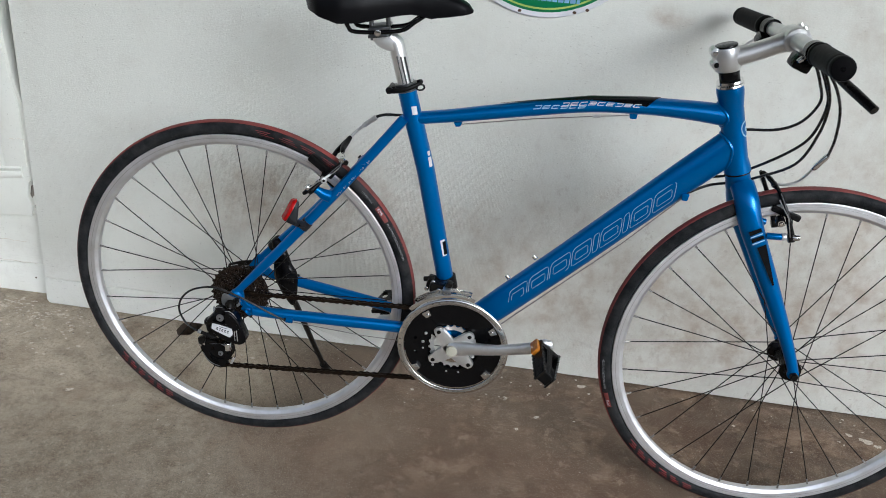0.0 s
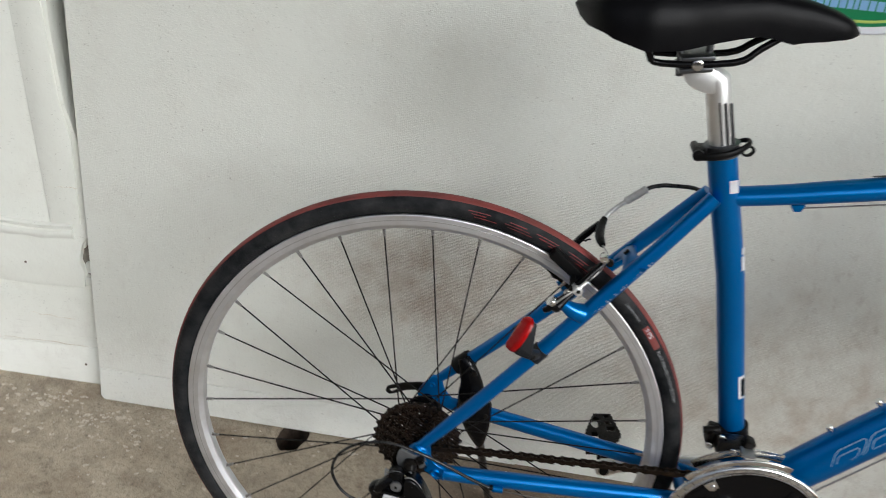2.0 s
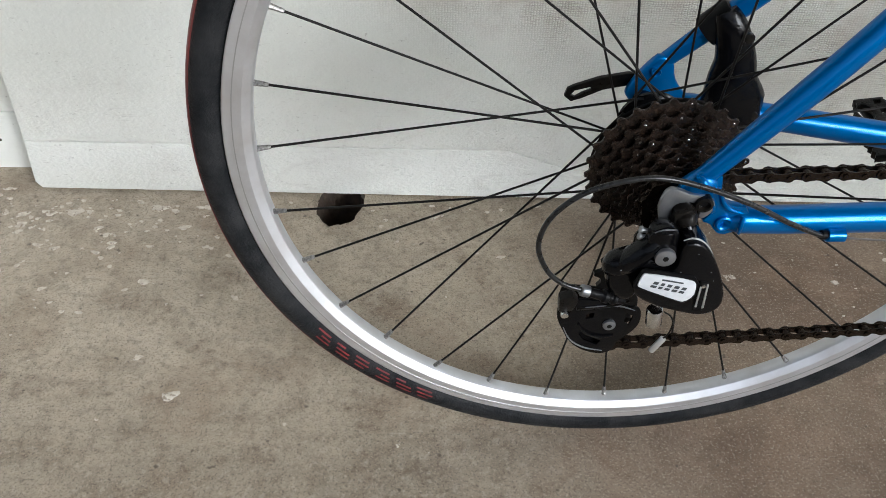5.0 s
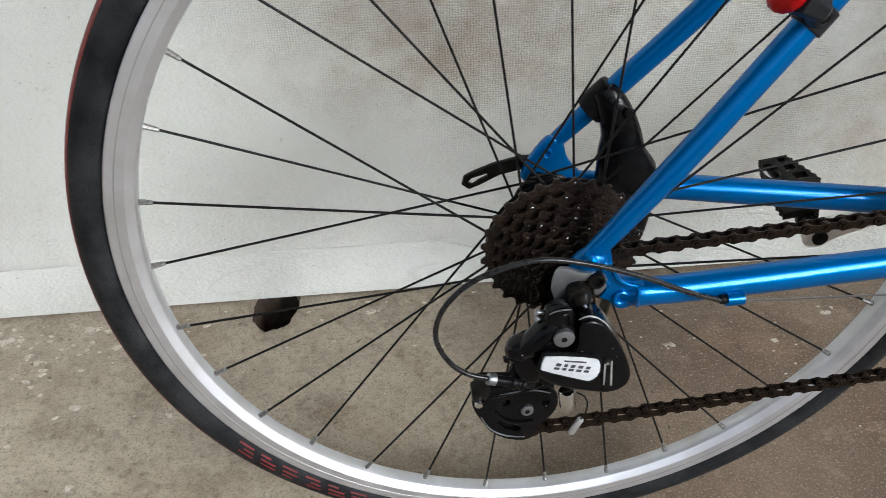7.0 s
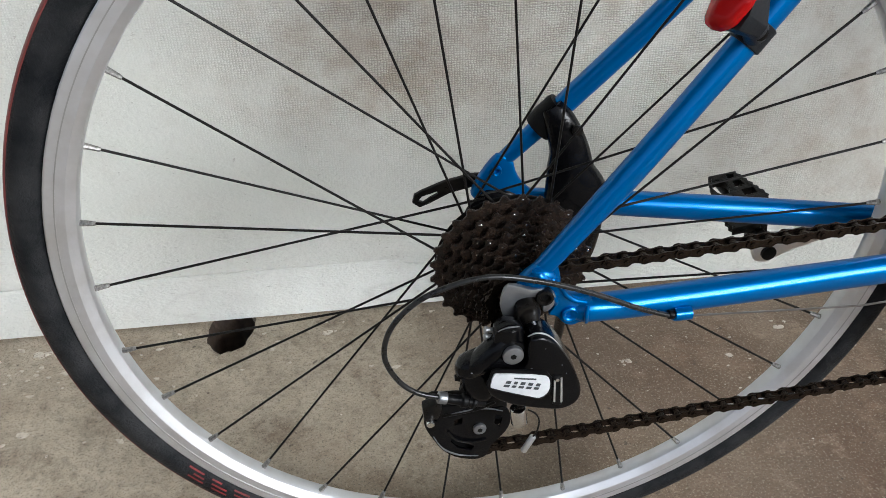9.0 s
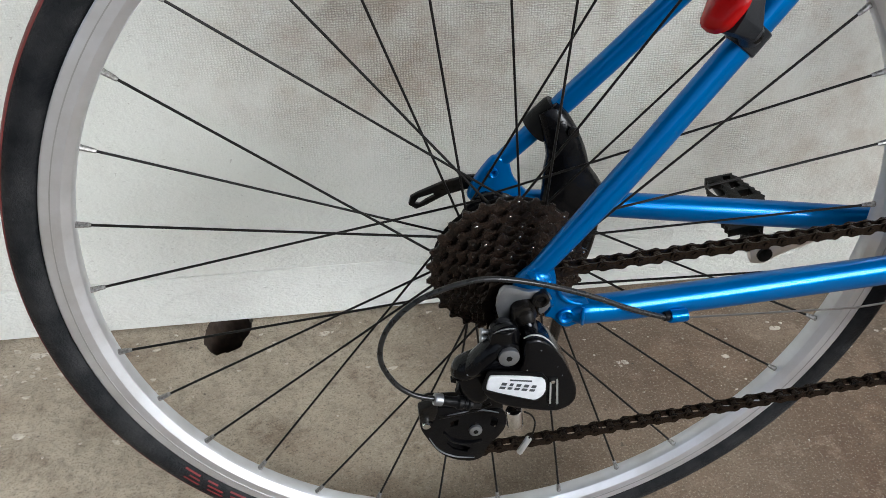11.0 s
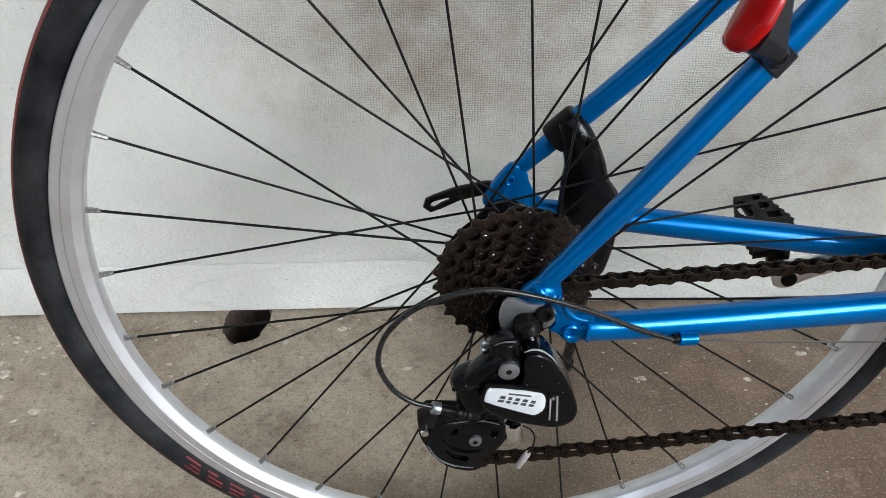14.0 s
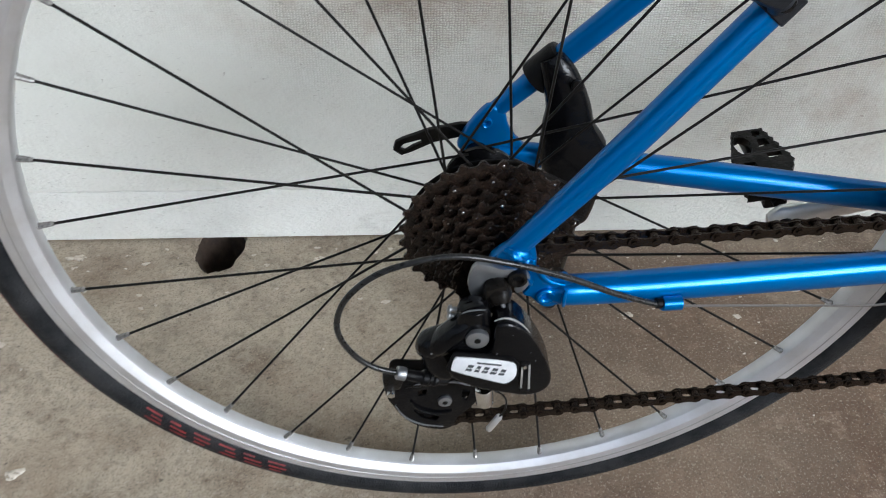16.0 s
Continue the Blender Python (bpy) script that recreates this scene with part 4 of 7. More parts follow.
front = wheel("front_wheel", front_m, 122.9, {2: (0, 1), 3: (1, 1), 0: (0, -1), 1: (1, -1)}, (-0.034, 0.034), 0.020, front_hub(),
              [(block_marks(218, 250, -25, 16, 6, rng, 2.6), LOGO_RED, "red maker's mark"), (red_block(198.0, 203.8, 2, 38), TREAD, "red printed block"), (tyre_words("FPS", 203.3, 0.0098, 20, 30), PRINT_WHITE, "white lettering"),
               (tyre_words("FLAT PROTECTION SYSTEM", 196.5, 0.0052, 18, 22), PRINT_GREY, "small white lettering")], "front wheel with black spokes")

# frame tubes
BB = Vector((0.419, 0.0, 0.294))
top_pts = [(0.312, 0, 0.712), (0.375, 0, 0.723), (0.425, 0, 0.733), (0.52, 0, 0.752), (0.612, 0, 0.7685), (0.70, 0, 0.775), (0.75, 0, 0.776), (0.80, 0, 0.775), (0.845, 0, 0.772)]
top_r = [(0.0108, 0.013), (0.0112, 0.0135), (0.012, 0.0145), (0.0125, 0.016), (0.013, 0.017), (0.014, 0.018), (0.0152, 0.018), (0.017, 0.0185), (0.0185, 0.0185)]
top_tube = part("top_tube", tube(top_pts, top_r, 20, smooth=4), BLUE, bike, "arched blue top tube with black and white decal")
down_tube = part("down_tube", tube([(0.425, 0, 0.296), (0.505, 0, 0.375), (0.60, 0, 0.4685), (0.70, 0, 0.5705), (0.80, 0, 0.672), (0.858, 0, 0.728)],
                 [(0.025, 0.021), (0.0282, 0.021), (0.0285, 0.0205), (0.0285, 0.02), (0.029, 0.02), (0.030, 0.019)], 24, smooth=4), BLUE, bike, "deep blue down tube with outlined lettering")
seat_tube = part("seat_tube", tube([(0.2995, 0, 0.762), (0.3185, 0, 0.695), (0.3405, 0, 0.62), (0.3895, 0, 0.41), (0.419, 0, 0.294)], [0.0162, 0.0162, 0.0162, 0.0158, 0.0165], 24), BLUE, bike)
head = bmesh.new()
sweep(head, [(0.8285, 0, 0.822), (0.8305, 0, 0.815), (0.833, 0, 0.807), (0.8375, 0, 0.790), (0.8635, 0, 0.702), (0.869, 0, 0.687), (0.871, 0, 0.680)], [0.0215, 0.0225, 0.0215, 0.0198, 0.0198, 0.0218, 0.0225], 28)
head_tube = part("head_tube", head, BLUE, bike)
for rad, lift, mat, lab in ((1.0, 0.0005, PRINT_BLUE, "pale rim of the round badge"), (0.86, 0.0009, BLUE, "blue face of the round badge"), (0.36, 0.0013, PRINT_BLUE, "pale mark on the badge")):
    bm = bmesh.new()
    rings = []
    for k in range(4):
        row = []
        for q in range(24):
            a = 2 * math.pi * q / 24
            turn, dz = radians(-24 + 36 * rad * (k + 0.02) / 3 * math.cos(a)), 0.0135 * rad * (k + 0.02) / 3 * math.sin(a)
            row.append(bm.verts.new((0.8475 - 0.29 * dz + (0.0200 + lift) * math.cos(turn), (0.0200 + lift) * math.sin(turn), 0.757 + dz)))
        rings.append(row)
    for p, q in zip(rings, rings[1:]):
        for k in range(24):
            bm.faces.new((p[k], q[k], q[(k + 1) % 24], p[(k + 1) % 24]))
    part("badge", bm, mat, head_tube, lab)
part("lower_cup", tube([(0.8708, 0, 0.6806), (0.8711, 0, 0.6798), (0.8718, 0, 0.6774), (0.8721, 0, 0.6766)], [0.0212, 0.0220, 0.0220, 0.0205], 28), GLOSS_BLACK, head_tube, "dark lower headset seam")
for axis, normal, half_n, half_y, c in ((Vector((1, 0, 0)), Vector((0, 0, 1)), 0.0183, 0.0180, Vector((0.80, 0, 0.7735))), (Vector((0.717, 0, 0.697)), Vector((-0.697, 0, 0.717)), 0.0292, 0.0188, Vector((0.80, 0, 0.672)))):
    pts = []
    for k in range(33):
        a = 2 * math.pi * k / 32
        q, y = half_n * math.sin(a), half_y * math.cos(a)
        b = c + normal * q
        t = (0.8375 + 0.2955 * 0.790 - math.sqrt(max(0.0, 0.0199 ** 2 - y * y)) - b.x - 0.2955 * b.z) / (axis.x + 0.2955 * axis.z)
        pts.append(b + axis * (t - 0.0010) + Vector((0, y, 0)))
    bm = tube(pts, [0.0026 + 0.0005 * (k % 2) for k in range(33)], 8)
    part("weld_bead", bm, BLUE, head_tube, "rippled painted weld")
part("bottom_bracket", rod((BB.x, -0.037, BB.z), (BB.x, 0.037, BB.z), 0.0215, 28, 0.002), BLUE, bike)

for side in (-1, 1):
    near = side < 0
    lab = ""
    if near:
        stay = [(-0.002, -0.0692, 0.3505), (0.002, -0.0690, 0.3550), (0.060, -0.0618, 0.4210), (0.108, -0.0532, 0.4769), (0.156, -0.0445, 0.5342), (0.204, -0.0355, 0.5931), (0.252, -0.0263, 0.6534), (0.300, -0.0150, 0.7152)]
        chain_line = [(0.030, -0.0695, 0.3280), (0.036, -0.0690, 0.3272), (0.044, -0.0680, 0.3268), (0.080, -0.0639, 0.3235), (0.144, -0.0581, 0.3209), (0.208, -0.0522, 0.3183), (0.336, -0.0405, 0.3130), (0.412, -0.030, 0.305)]
    else:
        stay = [(0.012, 0.0700, 0.3671), (0.060, 0.0641, 0.4180), (0.108, 0.0561, 0.4712), (0.156, 0.0479, 0.5270), (0.204, 0.0394, 0.5851), (0.252, 0.0307, 0.6458), (0.300, 0.0180, 0.7089)]
        chain_line = [(0.016, 0.0679, 0.3339), (0.080, 0.0629, 0.3265), (0.144, 0.0579, 0.3189), (0.208, 0.0528, 0.3111), (0.336, 0.0425, 0.2952), (0.412, 0.032, 0.287)]
    part("seat_stay", tube(stay, ([0.0030] if near else []) + [0.0062, 0.0086, 0.0088, 0.0090, 0.0092, 0.0090, 0.0088], 16, smooth=4), BLUE, bike)
    part("chain_stay", tube(chain_line, ([0.0025, 0.0072, 0.0098] if near else [0.0078]) + [0.0102, 0.0108, (0.0112, 0.0105), (0.0118, 0.0095), (0.012, 0.009)], 18, smooth=4), BLUE, bike)

# drop-outs
part("dropout", slab([(-5.5, 359), (2, 367), (10, 371), (20, 370), (23, 358), (22.5, 351), (26, 345), (36, 341), (46, 341), (48, 319), (38, 318), (34, 316), (29, 317), (25, 321), (21.5, 326), (15, 327.5), (20, 334), (21.5, 342), (14, 347), (7, 350), (-5, 354)], -0.0725, -0.0655, 0.0018, rounds=1), BLUE, bike,
     "cast blue drop-out")
part("weld_bead", tube([(0.023, -0.0728, 0.352), (0.027, -0.0732, 0.3445), (0.033, -0.0736, 0.3395), (0.041, -0.0738, 0.337)], [0.0014, 0.0020, 0.0020, 0.0012], 10, smooth=4), BLUE, bike)
part("weld_bead", tube([(0.0415, -0.0765, 0.336), (0.0405, -0.0785, 0.329), (0.0415, -0.0765, 0.3215)], [0.0012, 0.0016, 0.0012], 10, smooth=4), BLUE, bike)
part("dropout", slab([(-16, 337), (-10, 353), (0, 368), (8, 376), (19, 370), (22, 356), (30, 344), (43, 333), (42, 322), (28, 322), (6, 331)], 0.0635, 0.0715, 0.0026, rounds=1, seg=3), BLUE, bike, "cast blue drop-out")
for c, r in (((0.0305, -0.0738, 0.3275), 0.0062), ((0.006, 0.062, 0.362), 0.004)):
    ring = lathe([(r, 0.002), (r * 0.96, -0.0006), (r * 0.8, -0.0014), (r * 0.55, -0.0008), (r * 0.42, 0.0004), (r * 0.38, 0.002)], 24)
    part("eyelet", ring, BLUE, bike, m=Matrix.Translation(c))
for pts in (((0.0020, -0.0745, 0.3690), (0.0065, -0.0765, 0.3665), (0.0110, -0.0768, 0.3625), (0.0160, -0.0755, 0.3590), (0.0205, -0.0735, 0.3575)), ((0.0125, -0.0750, 0.3510), (0.0165, -0.0760, 0.3475), (0.0190, -0.0755, 0.3430), (0.0200, -0.0740, 0.3380)),
            ((-0.0040, -0.0735, 0.3555), (0.0015, -0.0750, 0.3535), (0.0070, -0.0752, 0.3530))):
    bm = tube(pts, [0.0012] + [0.0024] * (len(pts) - 2) + [0.0012], 10, smooth=5)
    for v in bm.verts:
        v.co += Vector((0.0, -0.0005, 0.0003)) * math.sin(v.co.x * 2600 + v.co.z * 1900)
    part("weld_bead", bm, BLUE, bike, "lumpy painted weld")
part("stay_socket", ball((0.0085, -0.0725, 0.3600), (0.0105, 0.0052, 0.0080), 20), BLUE, bike)

# brake bridges and bosses
part("brake_bridge", tube([(0.224, 0.036, 0.612), (0.225, 0.026, 0.618), (0.225, 0.010, 0.624), (0.225, -0.010, 0.626), (0.226, -0.024, 0.624), (0.225, -0.034, 0.620)], [(0.0050, 0.020), (0.0050, 0.013), (0.0052, 0.0095), (0.0052, 0.0095), (0.0050, 0.014), (0.0050, 0.021)], 18, (0.65, 0, 0.76), smooth=4), BLUE, bike)
part("bridge_slot", block((0.2205, 0.0, 0.6305), (0.007, 0.004, 0.0026), 0.0008, pose(0, 0, 0, 0, -50, 12)), BLACK, bike)
part("brake_boss", tube([(0.178, -0.042, 0.566), (0.168, -0.045, 0.570), (0.158, -0.048, 0.577), (0.153, -0.049, 0.581)], [0.012, 0.010, 0.0072, 0.0068], 16, smooth=3), BLUE, bike)
part("brake_boss", tube([(0.172, 0.046, 0.546), (0.162, 0.048, 0.552), (0.154, 0.050, 0.558)], [0.012, 0.0085, 0.0068], 16, smooth=3), BLUE, bike)
part("stay_bridge", tube([(0.345, -0.040, 0.316), (0.345, 0.040, 0.298)], 0.0075, 12, (0, 0, 1)), BLUE, bike)


def decal(strips, centre, mat, name, label, parent, bulge=0.0205):
    """Plain shapes laid on the near side of a tube. centre(u): the axis point, the way up across it, and half its height."""
    bm = bmesh.new()

    def at(u, v):
        c, up, height = centre(u)
        w = max(-0.97, min(0.97, v / height))
        p = c + up * (w * height)
        p.y = -bulge * math.sqrt(1 - w * w) - 0.0005
        return p

    for u0, v0, u1, v1, w0, *rest in strips:
        w1 = rest[0] if rest else w0
        n = 8
        d = Vector((u1 - u0, v1 - v0)).normalized()
        q = Vector((-d.y, d.x))
        rows = []
        for i in range(n + 1):
            t = i / n
            u, v, w = u0 + (u1 - u0) * t, v0 + (v1 - v0) * t, w0 + (w1 - w0) * t
            rows.append([bm.verts.new(at(u + q.x * w * k, v + q.y * w * k)) for k in (-1, -0.33, 0.33, 1)])
        for a, b in zip(rows, rows[1:]):
            for j in range(3):
                bm.faces.new((a[j], a[j + 1], b[j + 1], b[j]))
    return part(name, bm, mat, parent, label)


def down_axis(u):
    d = Vector((0.717, 0, 0.697))
    return Vector((0.638, 0, 0.5085)) + d * u, Vector((-0.697, 0, 0.717)), 0.0285


def top_axis(u):
    x = 0.592 + u
    z = float(np.interp(x, [p[0] for p in top_pts], [p[2] for p in top_pts]))
    r = float(np.interp(x, [p[0] for p in top_pts], [p[0] for p in top_r]))
    return Vector((x, 0, z)), Vector((-0.12, 0, 0.99)), r


def seat_axis(u):
    return Vector((0.3405, 0, 0.62)) + Vector((-0.227, 0, 0.974)) * u, Vector((0.974, 0, 0.227)), 0.0161


# outlined marks along the down tube: each is a slanted double outline
def rounded_mark(u0, u1, lo, hi, slant, r, w):
    """Strips round a slanted outline with rounded corners."""
    pts = []
    for cu0, cv0, a0 in ((u1 - r, hi - r, 0), (u0 + r, hi - r, 90), (u0 + r, lo + r, 180), (u1 - r, lo + r, 270)):
        for k in range(4):
            a = radians(a0 + 30 * k)
            v = cv0 + r * math.sin(a)
            pts.append((cu0 + r * math.cos(a) + slant * v / 0.0125, v))
    return [(*p, *q, w) for p, q in zip(pts, pts[1:] + pts[:1])]


marks = []
widths = (0.042, 0.044, 0.044, 0.042, 0.014, 0.044, 0.014, 0.042, 0.044)
u = -0.1740
for i, wide in enumerate(w * 1.11 for w in widths):
    marks += rounded_mark(u, u + wide - 0.0045, -0.0130, 0.0130, 0.012, 0.0034 if wide < 0.02 else 0.0062, 0.00045)
    if wide > 0.02:
        marks += rounded_mark(u + 0.0070, u + wide - 0.0115, -0.0060, 0.0060, 0.010, 0.0030, 0.0004)
    u += wide
decal(marks, down_axis, PRINT_BLUE, "outlined_lettering", "pale outlined maker's lettering", down_tube)
bm = bmesh.new()
rows = []
for i in range(33):
    u = -0.130 + 0.264 * i / 32
    c, up, hgt = top_axis(u)
    low = float(np.interp(u, (-0.130, -0.02, 0.06, 0.110, 0.134), (92, 62, 38, 14, 100)))
    rows.append([bm.verts.new(c + up * ((hgt + 0.0018) * math.sin(radians(low + (125 - low) * k / 6))) + Vector((0, -(0.0172 + 0.0014) * math.cos(radians(low + (125 - low) * k / 6)), 0))) for k in range(7)])
for p, q in zip(rows, rows[1:]):
    for k in range(6):
        bm.faces.new((p[k], q[k], q[k + 1], p[k + 1]))
part("black_flash", bm, DECAL_BLACK, top_tube, "black decal flash")


def slanted_marks(u0, u1, v0, v1, half, count, w):
    """A row of small slanted marks between two ends, each two bars joined by a leaning stroke."""
    out = []
    step = (u1 - u0) / count
    for k in range(count):
        a, mid = u0 + k * step, v0 + (v1 - v0) * (k + 0.5) / count
        e = a + step * 0.74
        lean = half * 0.9
        out += [(a + lean, mid + half, e + lean, mid + half, w), (a - lean, mid - half, e - lean, mid - half, w)]
        out.append((a - lean, mid - half, a + lean, mid + half, w) if k % 3 else (e - lean, mid - half, e + lean, mid + half, w))
        if k % 2:
            out.append((a, mid, e, mid, w * 0.8))
    return out


decal(slanted_marks(-0.028, 0.103, 0.0078, 0.0050, 0.0019, 9, 0.00055), top_axis, PRINT_WHITE, "white_lettering", "small white maker's lettering", top_tube, 0.0196)
decal(slanted_marks(-0.073, 0.014, 0.0068, 0.0026, 0.0020, 6, 0.0006), top_axis, PRINT_BLUE, "pale_lettering", "small pale maker's lettering", top_tube, 0.0192)
decal([(-0.166, 0.0098, -0.134, 0.0098, 0.0036)], seat_axis, PRINT_WHITE, "tube_sticker", "small white sticker", seat_tube, 0.0161)
decal([(-0.164, 0.0118, -0.138, 0.0118, 0.0026)], seat_axis, DECAL_BLACK, "tube_sticker", "small black sticker", seat_tube, 0.0164)
decal([(0.008, 0.0125, 0.026, 0.0125, 0.0022), (0.029, 0.0125, 0.037, 0.0125, 0.0018)], seat_axis, PRINT_WHITE, "tube_sticker", "small white sticker", seat_tube, 0.0161)
decal([(0.106, 0.002, 0.121, 0.002, 0.0045)], seat_axis, PRINT_WHITE, "tube_sticker", "small white sticker", seat_tube, 0.0161)



def stay_axis(u):
    a, b = Vector((0.180, -0.040, 0.5636)), Vector((0.252, -0.0263, 0.6534))
    return a.lerp(b, u), Vector((0.78, 0, -0.625)), 0.0091


bm = bmesh.new()
for i in range(22):
    u = 0.10 + i * 0.036
    if i in (4, 7, 13, 14, 19):
        continue
    c, up, hgt = stay_axis(u)
    d = Vector((0.72, 0.137, 0.898)).normalized()
    c = c + up * 0.0042 + Vector((0, -0.0083, 0))
    for k in range(2):
        q = c + d * (0.0014 * k)
        g = [bm.verts.new(q + d * s * 0.00045 + up * (w * (0.0009 + 0.0004 * ((i * 7) % 3)) + 0.0004 * s) + Vector((0, 0.0008 * w, 0))) for s, w in ((-1, -1), (1, -1), (1, 1), (-1, 1))]
        bm.faces.new(g)
part("stay_print", bm, PRINT_WHITE, bike, "small white print on the stay")

# bottle bolts, cable stops, gear cable under the down tube
for x, z in ((0.508, 0.424), (0.553, 0.471)):
    n = Vector((-0.7, 0, 0.715))
    p = Vector((x, 0, z)) - n * 0.002
    part("bottle_bolt", rod(p, p + n * 0.009, 0.0042, 10, 0.001), CHROME, bike)
part("cable_stop", slab([(384, 713), (399, 715), (396, 707), (388, 706)], -0.005, 0.005, 0.001), BLUE, bike)
part("cable_joint", tube([(0.617, -0.004, 0.7492), (0.6175, -0.004, 0.7493), (0.629, -0.004, 0.7510), (0.6295, -0.004, 0.7511)], [0.0018, 0.0030, 0.0030, 0.0018], 12), SATIN, bike, "small grey cable barrel")
part("cable_stop", slab([(676, 761), (690, 763), (689, 752), (678, 752)], -0.005, 0.005, 0.001), BLUE, bike)
part("cable_stop", slab([(785, 634), (798, 634), (796, 622), (786, 622)], -0.02, -0.008, 0.002), BLUE, bike)
part("cable_stop", tube([(0.104, -0.0745, 0.3185), (0.1045, -0.0745, 0.3183), (0.1165, -0.0740, 0.3180), (0.117, -0.0740, 0.3180)], [0.0040, 0.0048, 0.0048, 0.0040], 14), BLUE, bike)
part("cable_cap", rod((0.100, -0.0748, 0.3190), (0.1045, -0.0745, 0.3185), 0.0034, 12, 0.0006), BLACK, bike)
part("brake_cable", tube([(0.682, -0.004, 0.7580), (0.623, -0.004, 0.7502), (0.52, -0.004, 0.7345), (0.395, -0.004, 0.711)], 0.0009, 6), WIRE, bike)
part("gear_cable", tube([(0.789, -0.014, 0.626), (0.70, -0.013, 0.526), (0.52, -0.012, 0.346), (0.455, -0.008, 0.276)], 0.001, 6), WIRE, bike)
part("gear_cable", tube([(0.108, -0.0755, 0.317), (0.25, -0.066, 0.300), (0.40, -0.03, 0.275)], 0.0008, 6), WIRE, bike)

# seat clamp, post, saddle
part("seat_clamp", tube([(0.3000, 0, 0.7600), (0.2998, 0, 0.7608), (0.2966, 0, 0.7730), (0.2964, 0, 0.7738)], [0.0178, 0.0192, 0.0192, 0.0178], 32), CLAMP, bike, "dark grey seat clamp band")
clamp_bm = bmesh.new()
block((0.276, -0.002, 0.7625), (0.012, 0.022, 0.010), 0.002, pose(0, 0, 0, 0, -14, 0), clamp_bm)
rod((0.272, -0.018, 0.762), (0.272, 0.018, 0.762), 0.0046, 14, 0.001, clamp_bm)
rod((0.272, -0.020, 0.762), (0.272, -0.015, 0.762), 0.0062, 14, 0.001, clamp_bm)
part("clamp_bolt", clamp_bm, BLACK, bike)
part("quick_lever", tube([(0.272, -0.019, 0.761), (0.288, -0.0235, 0.7645), (0.306, -0.021, 0.770), (0.320, -0.012, 0.776), (0.325, -0.004, 0.779), (0.322, 0.004, 0.778), (0.314, 0.006, 0.775)], [(0.0042, 0.0022), (0.0042, 0.0022), (0.0038, 0.002), (0.0034, 0.002), (0.003, 0.002), (0.003, 0.002), (0.002, 0.0015)],
     12, smooth=3), BLACK, bike, "black quick-release lever")
ring = lathe([(0.0052, -0.0016), (0.0080, -0.0016), (0.0086, 0.0), (0.0080, 0.0016), (0.0052, 0.0016)], 24)
part("lever_eye", ring, BLACK, bike, "open eye of the quick-release lever", Matrix.Translation((0.3235, -0.008, 0.770)) @ pose(0, 0, 0, 0, 0, 20) @ Matrix.Diagonal((1.0, 1.0, 0.75, 1.0)))
post = part("seat_post", tube([(0.3005, 0, 0.758), (0.284, 0, 0.817), (0.2775, 0, 0.840), (0.266, 0, 0.848)], [0.0136, 0.0136, 0.0136, 0.012], 24), CRANK, bike, "bright metal seat post")
for fy, fx in ((-0.0095, -0.0098), (-0.0128, -0.0045), (-0.0135, 0.0018), (-0.0110, 0.0082)):
    part("flute", tube([(0.2995 + fx, fy, 0.774), (0.2865 + fx, fy, 0.820)], [0.0014, 0.0014], 8), CLAMP, post, "dark flute along the post")
part("post_head", slab([(238, 850), (241, 840), (251, 831), (268, 826), (284, 828), (284, 840), (274, 849), (262, 851)], -0.013, 0.013, 0.004, rounds=1), ALLOY, post, "cast seat post head")
cl = bmesh.new()
block((0.250, 0, 0.852), (0.034, 0.046, 0.005), 0.002, pose(0, 0, 0, 0, -10, 0), cl)
block((0.250, 0, 0.864), (0.034, 0.046, 0.005), 0.002, pose(0, 0, 0, 0, -10, 0), cl)
rod((0.238, 0, 0.840), (0.234, 0, 0.874), 0.004, 10, 0, cl)
rod((0.266, 0, 0.843), (0.262, 0, 0.880), 0.004, 10, 0, cl)
part("rail_clamp", cl, CLAMP, post, "dark grey saddle clamp")
for y in (-0.019, 0.019):
    part("clamp_nut", rod((0.250, y, 0.858), (0.250, y * 1.35, 0.858), 0.0058, 12, 0.001), CHROME, post, "bright clamp nut")

saddle = bmesh.new()
rows = []
N = 34
for i in range(N + 1):
    t = i / N
    x = 0.127 + 0.275 * t
    if t < 0.13:
        e = math.sqrt(max(0.0, 1 - ((0.13 - t) / 0.13) ** 2))
    elif t > 0.95:
        e = math.sqrt(max(0.02, 1 - ((t - 0.95) / 0.05) ** 2))
    else:
        e = 1.0
    half = np.interp(t, (0, 0.05, 0.12, 0.24, 0.36, 0.5, 0.65, 0.8, 0.95, 1), (0.030, 0.052, 0.064, 0.069, 0.060, 0.042, 0.027, 0.021, 0.018, 0.010)) * (0.30 + 0.70 * e)
    topz = np.interp(t, (0, 0.08, 0.25, 0.5, 0.66, 0.8, 0.9, 0.97, 1), (0.908, 0.928, 0.938, 0.936, 0.934, 0.929, 0.922, 0.914, 0.909)) - (1 - e) * 0.006
    drop = np.interp(t, (0, 0.09, 0.24, 0.36, 0.58, 0.67, 0.76, 0.88, 0.97, 1), (0.028, 0.043, 0.062, 0.059, 0.044, 0.040, 0.043, 0.030, 0.016, 0.008)) * (0.35 + 0.65 * e)
    row = []
    M = 16
    for j in range(M + 1):
        u = -1 + 2 * j / M
        yy = half * math.sin(u * math.pi / 2 * 1.06) * (1.0 if abs(u) < 0.9 else 0.97)
        fall = abs(u) ** 3.0
        row.append(saddle.verts.new((x - 0.006 * (1 - abs(u)) * (t < 0.1), yy, topz - drop * fall)))
    rows.append(row)
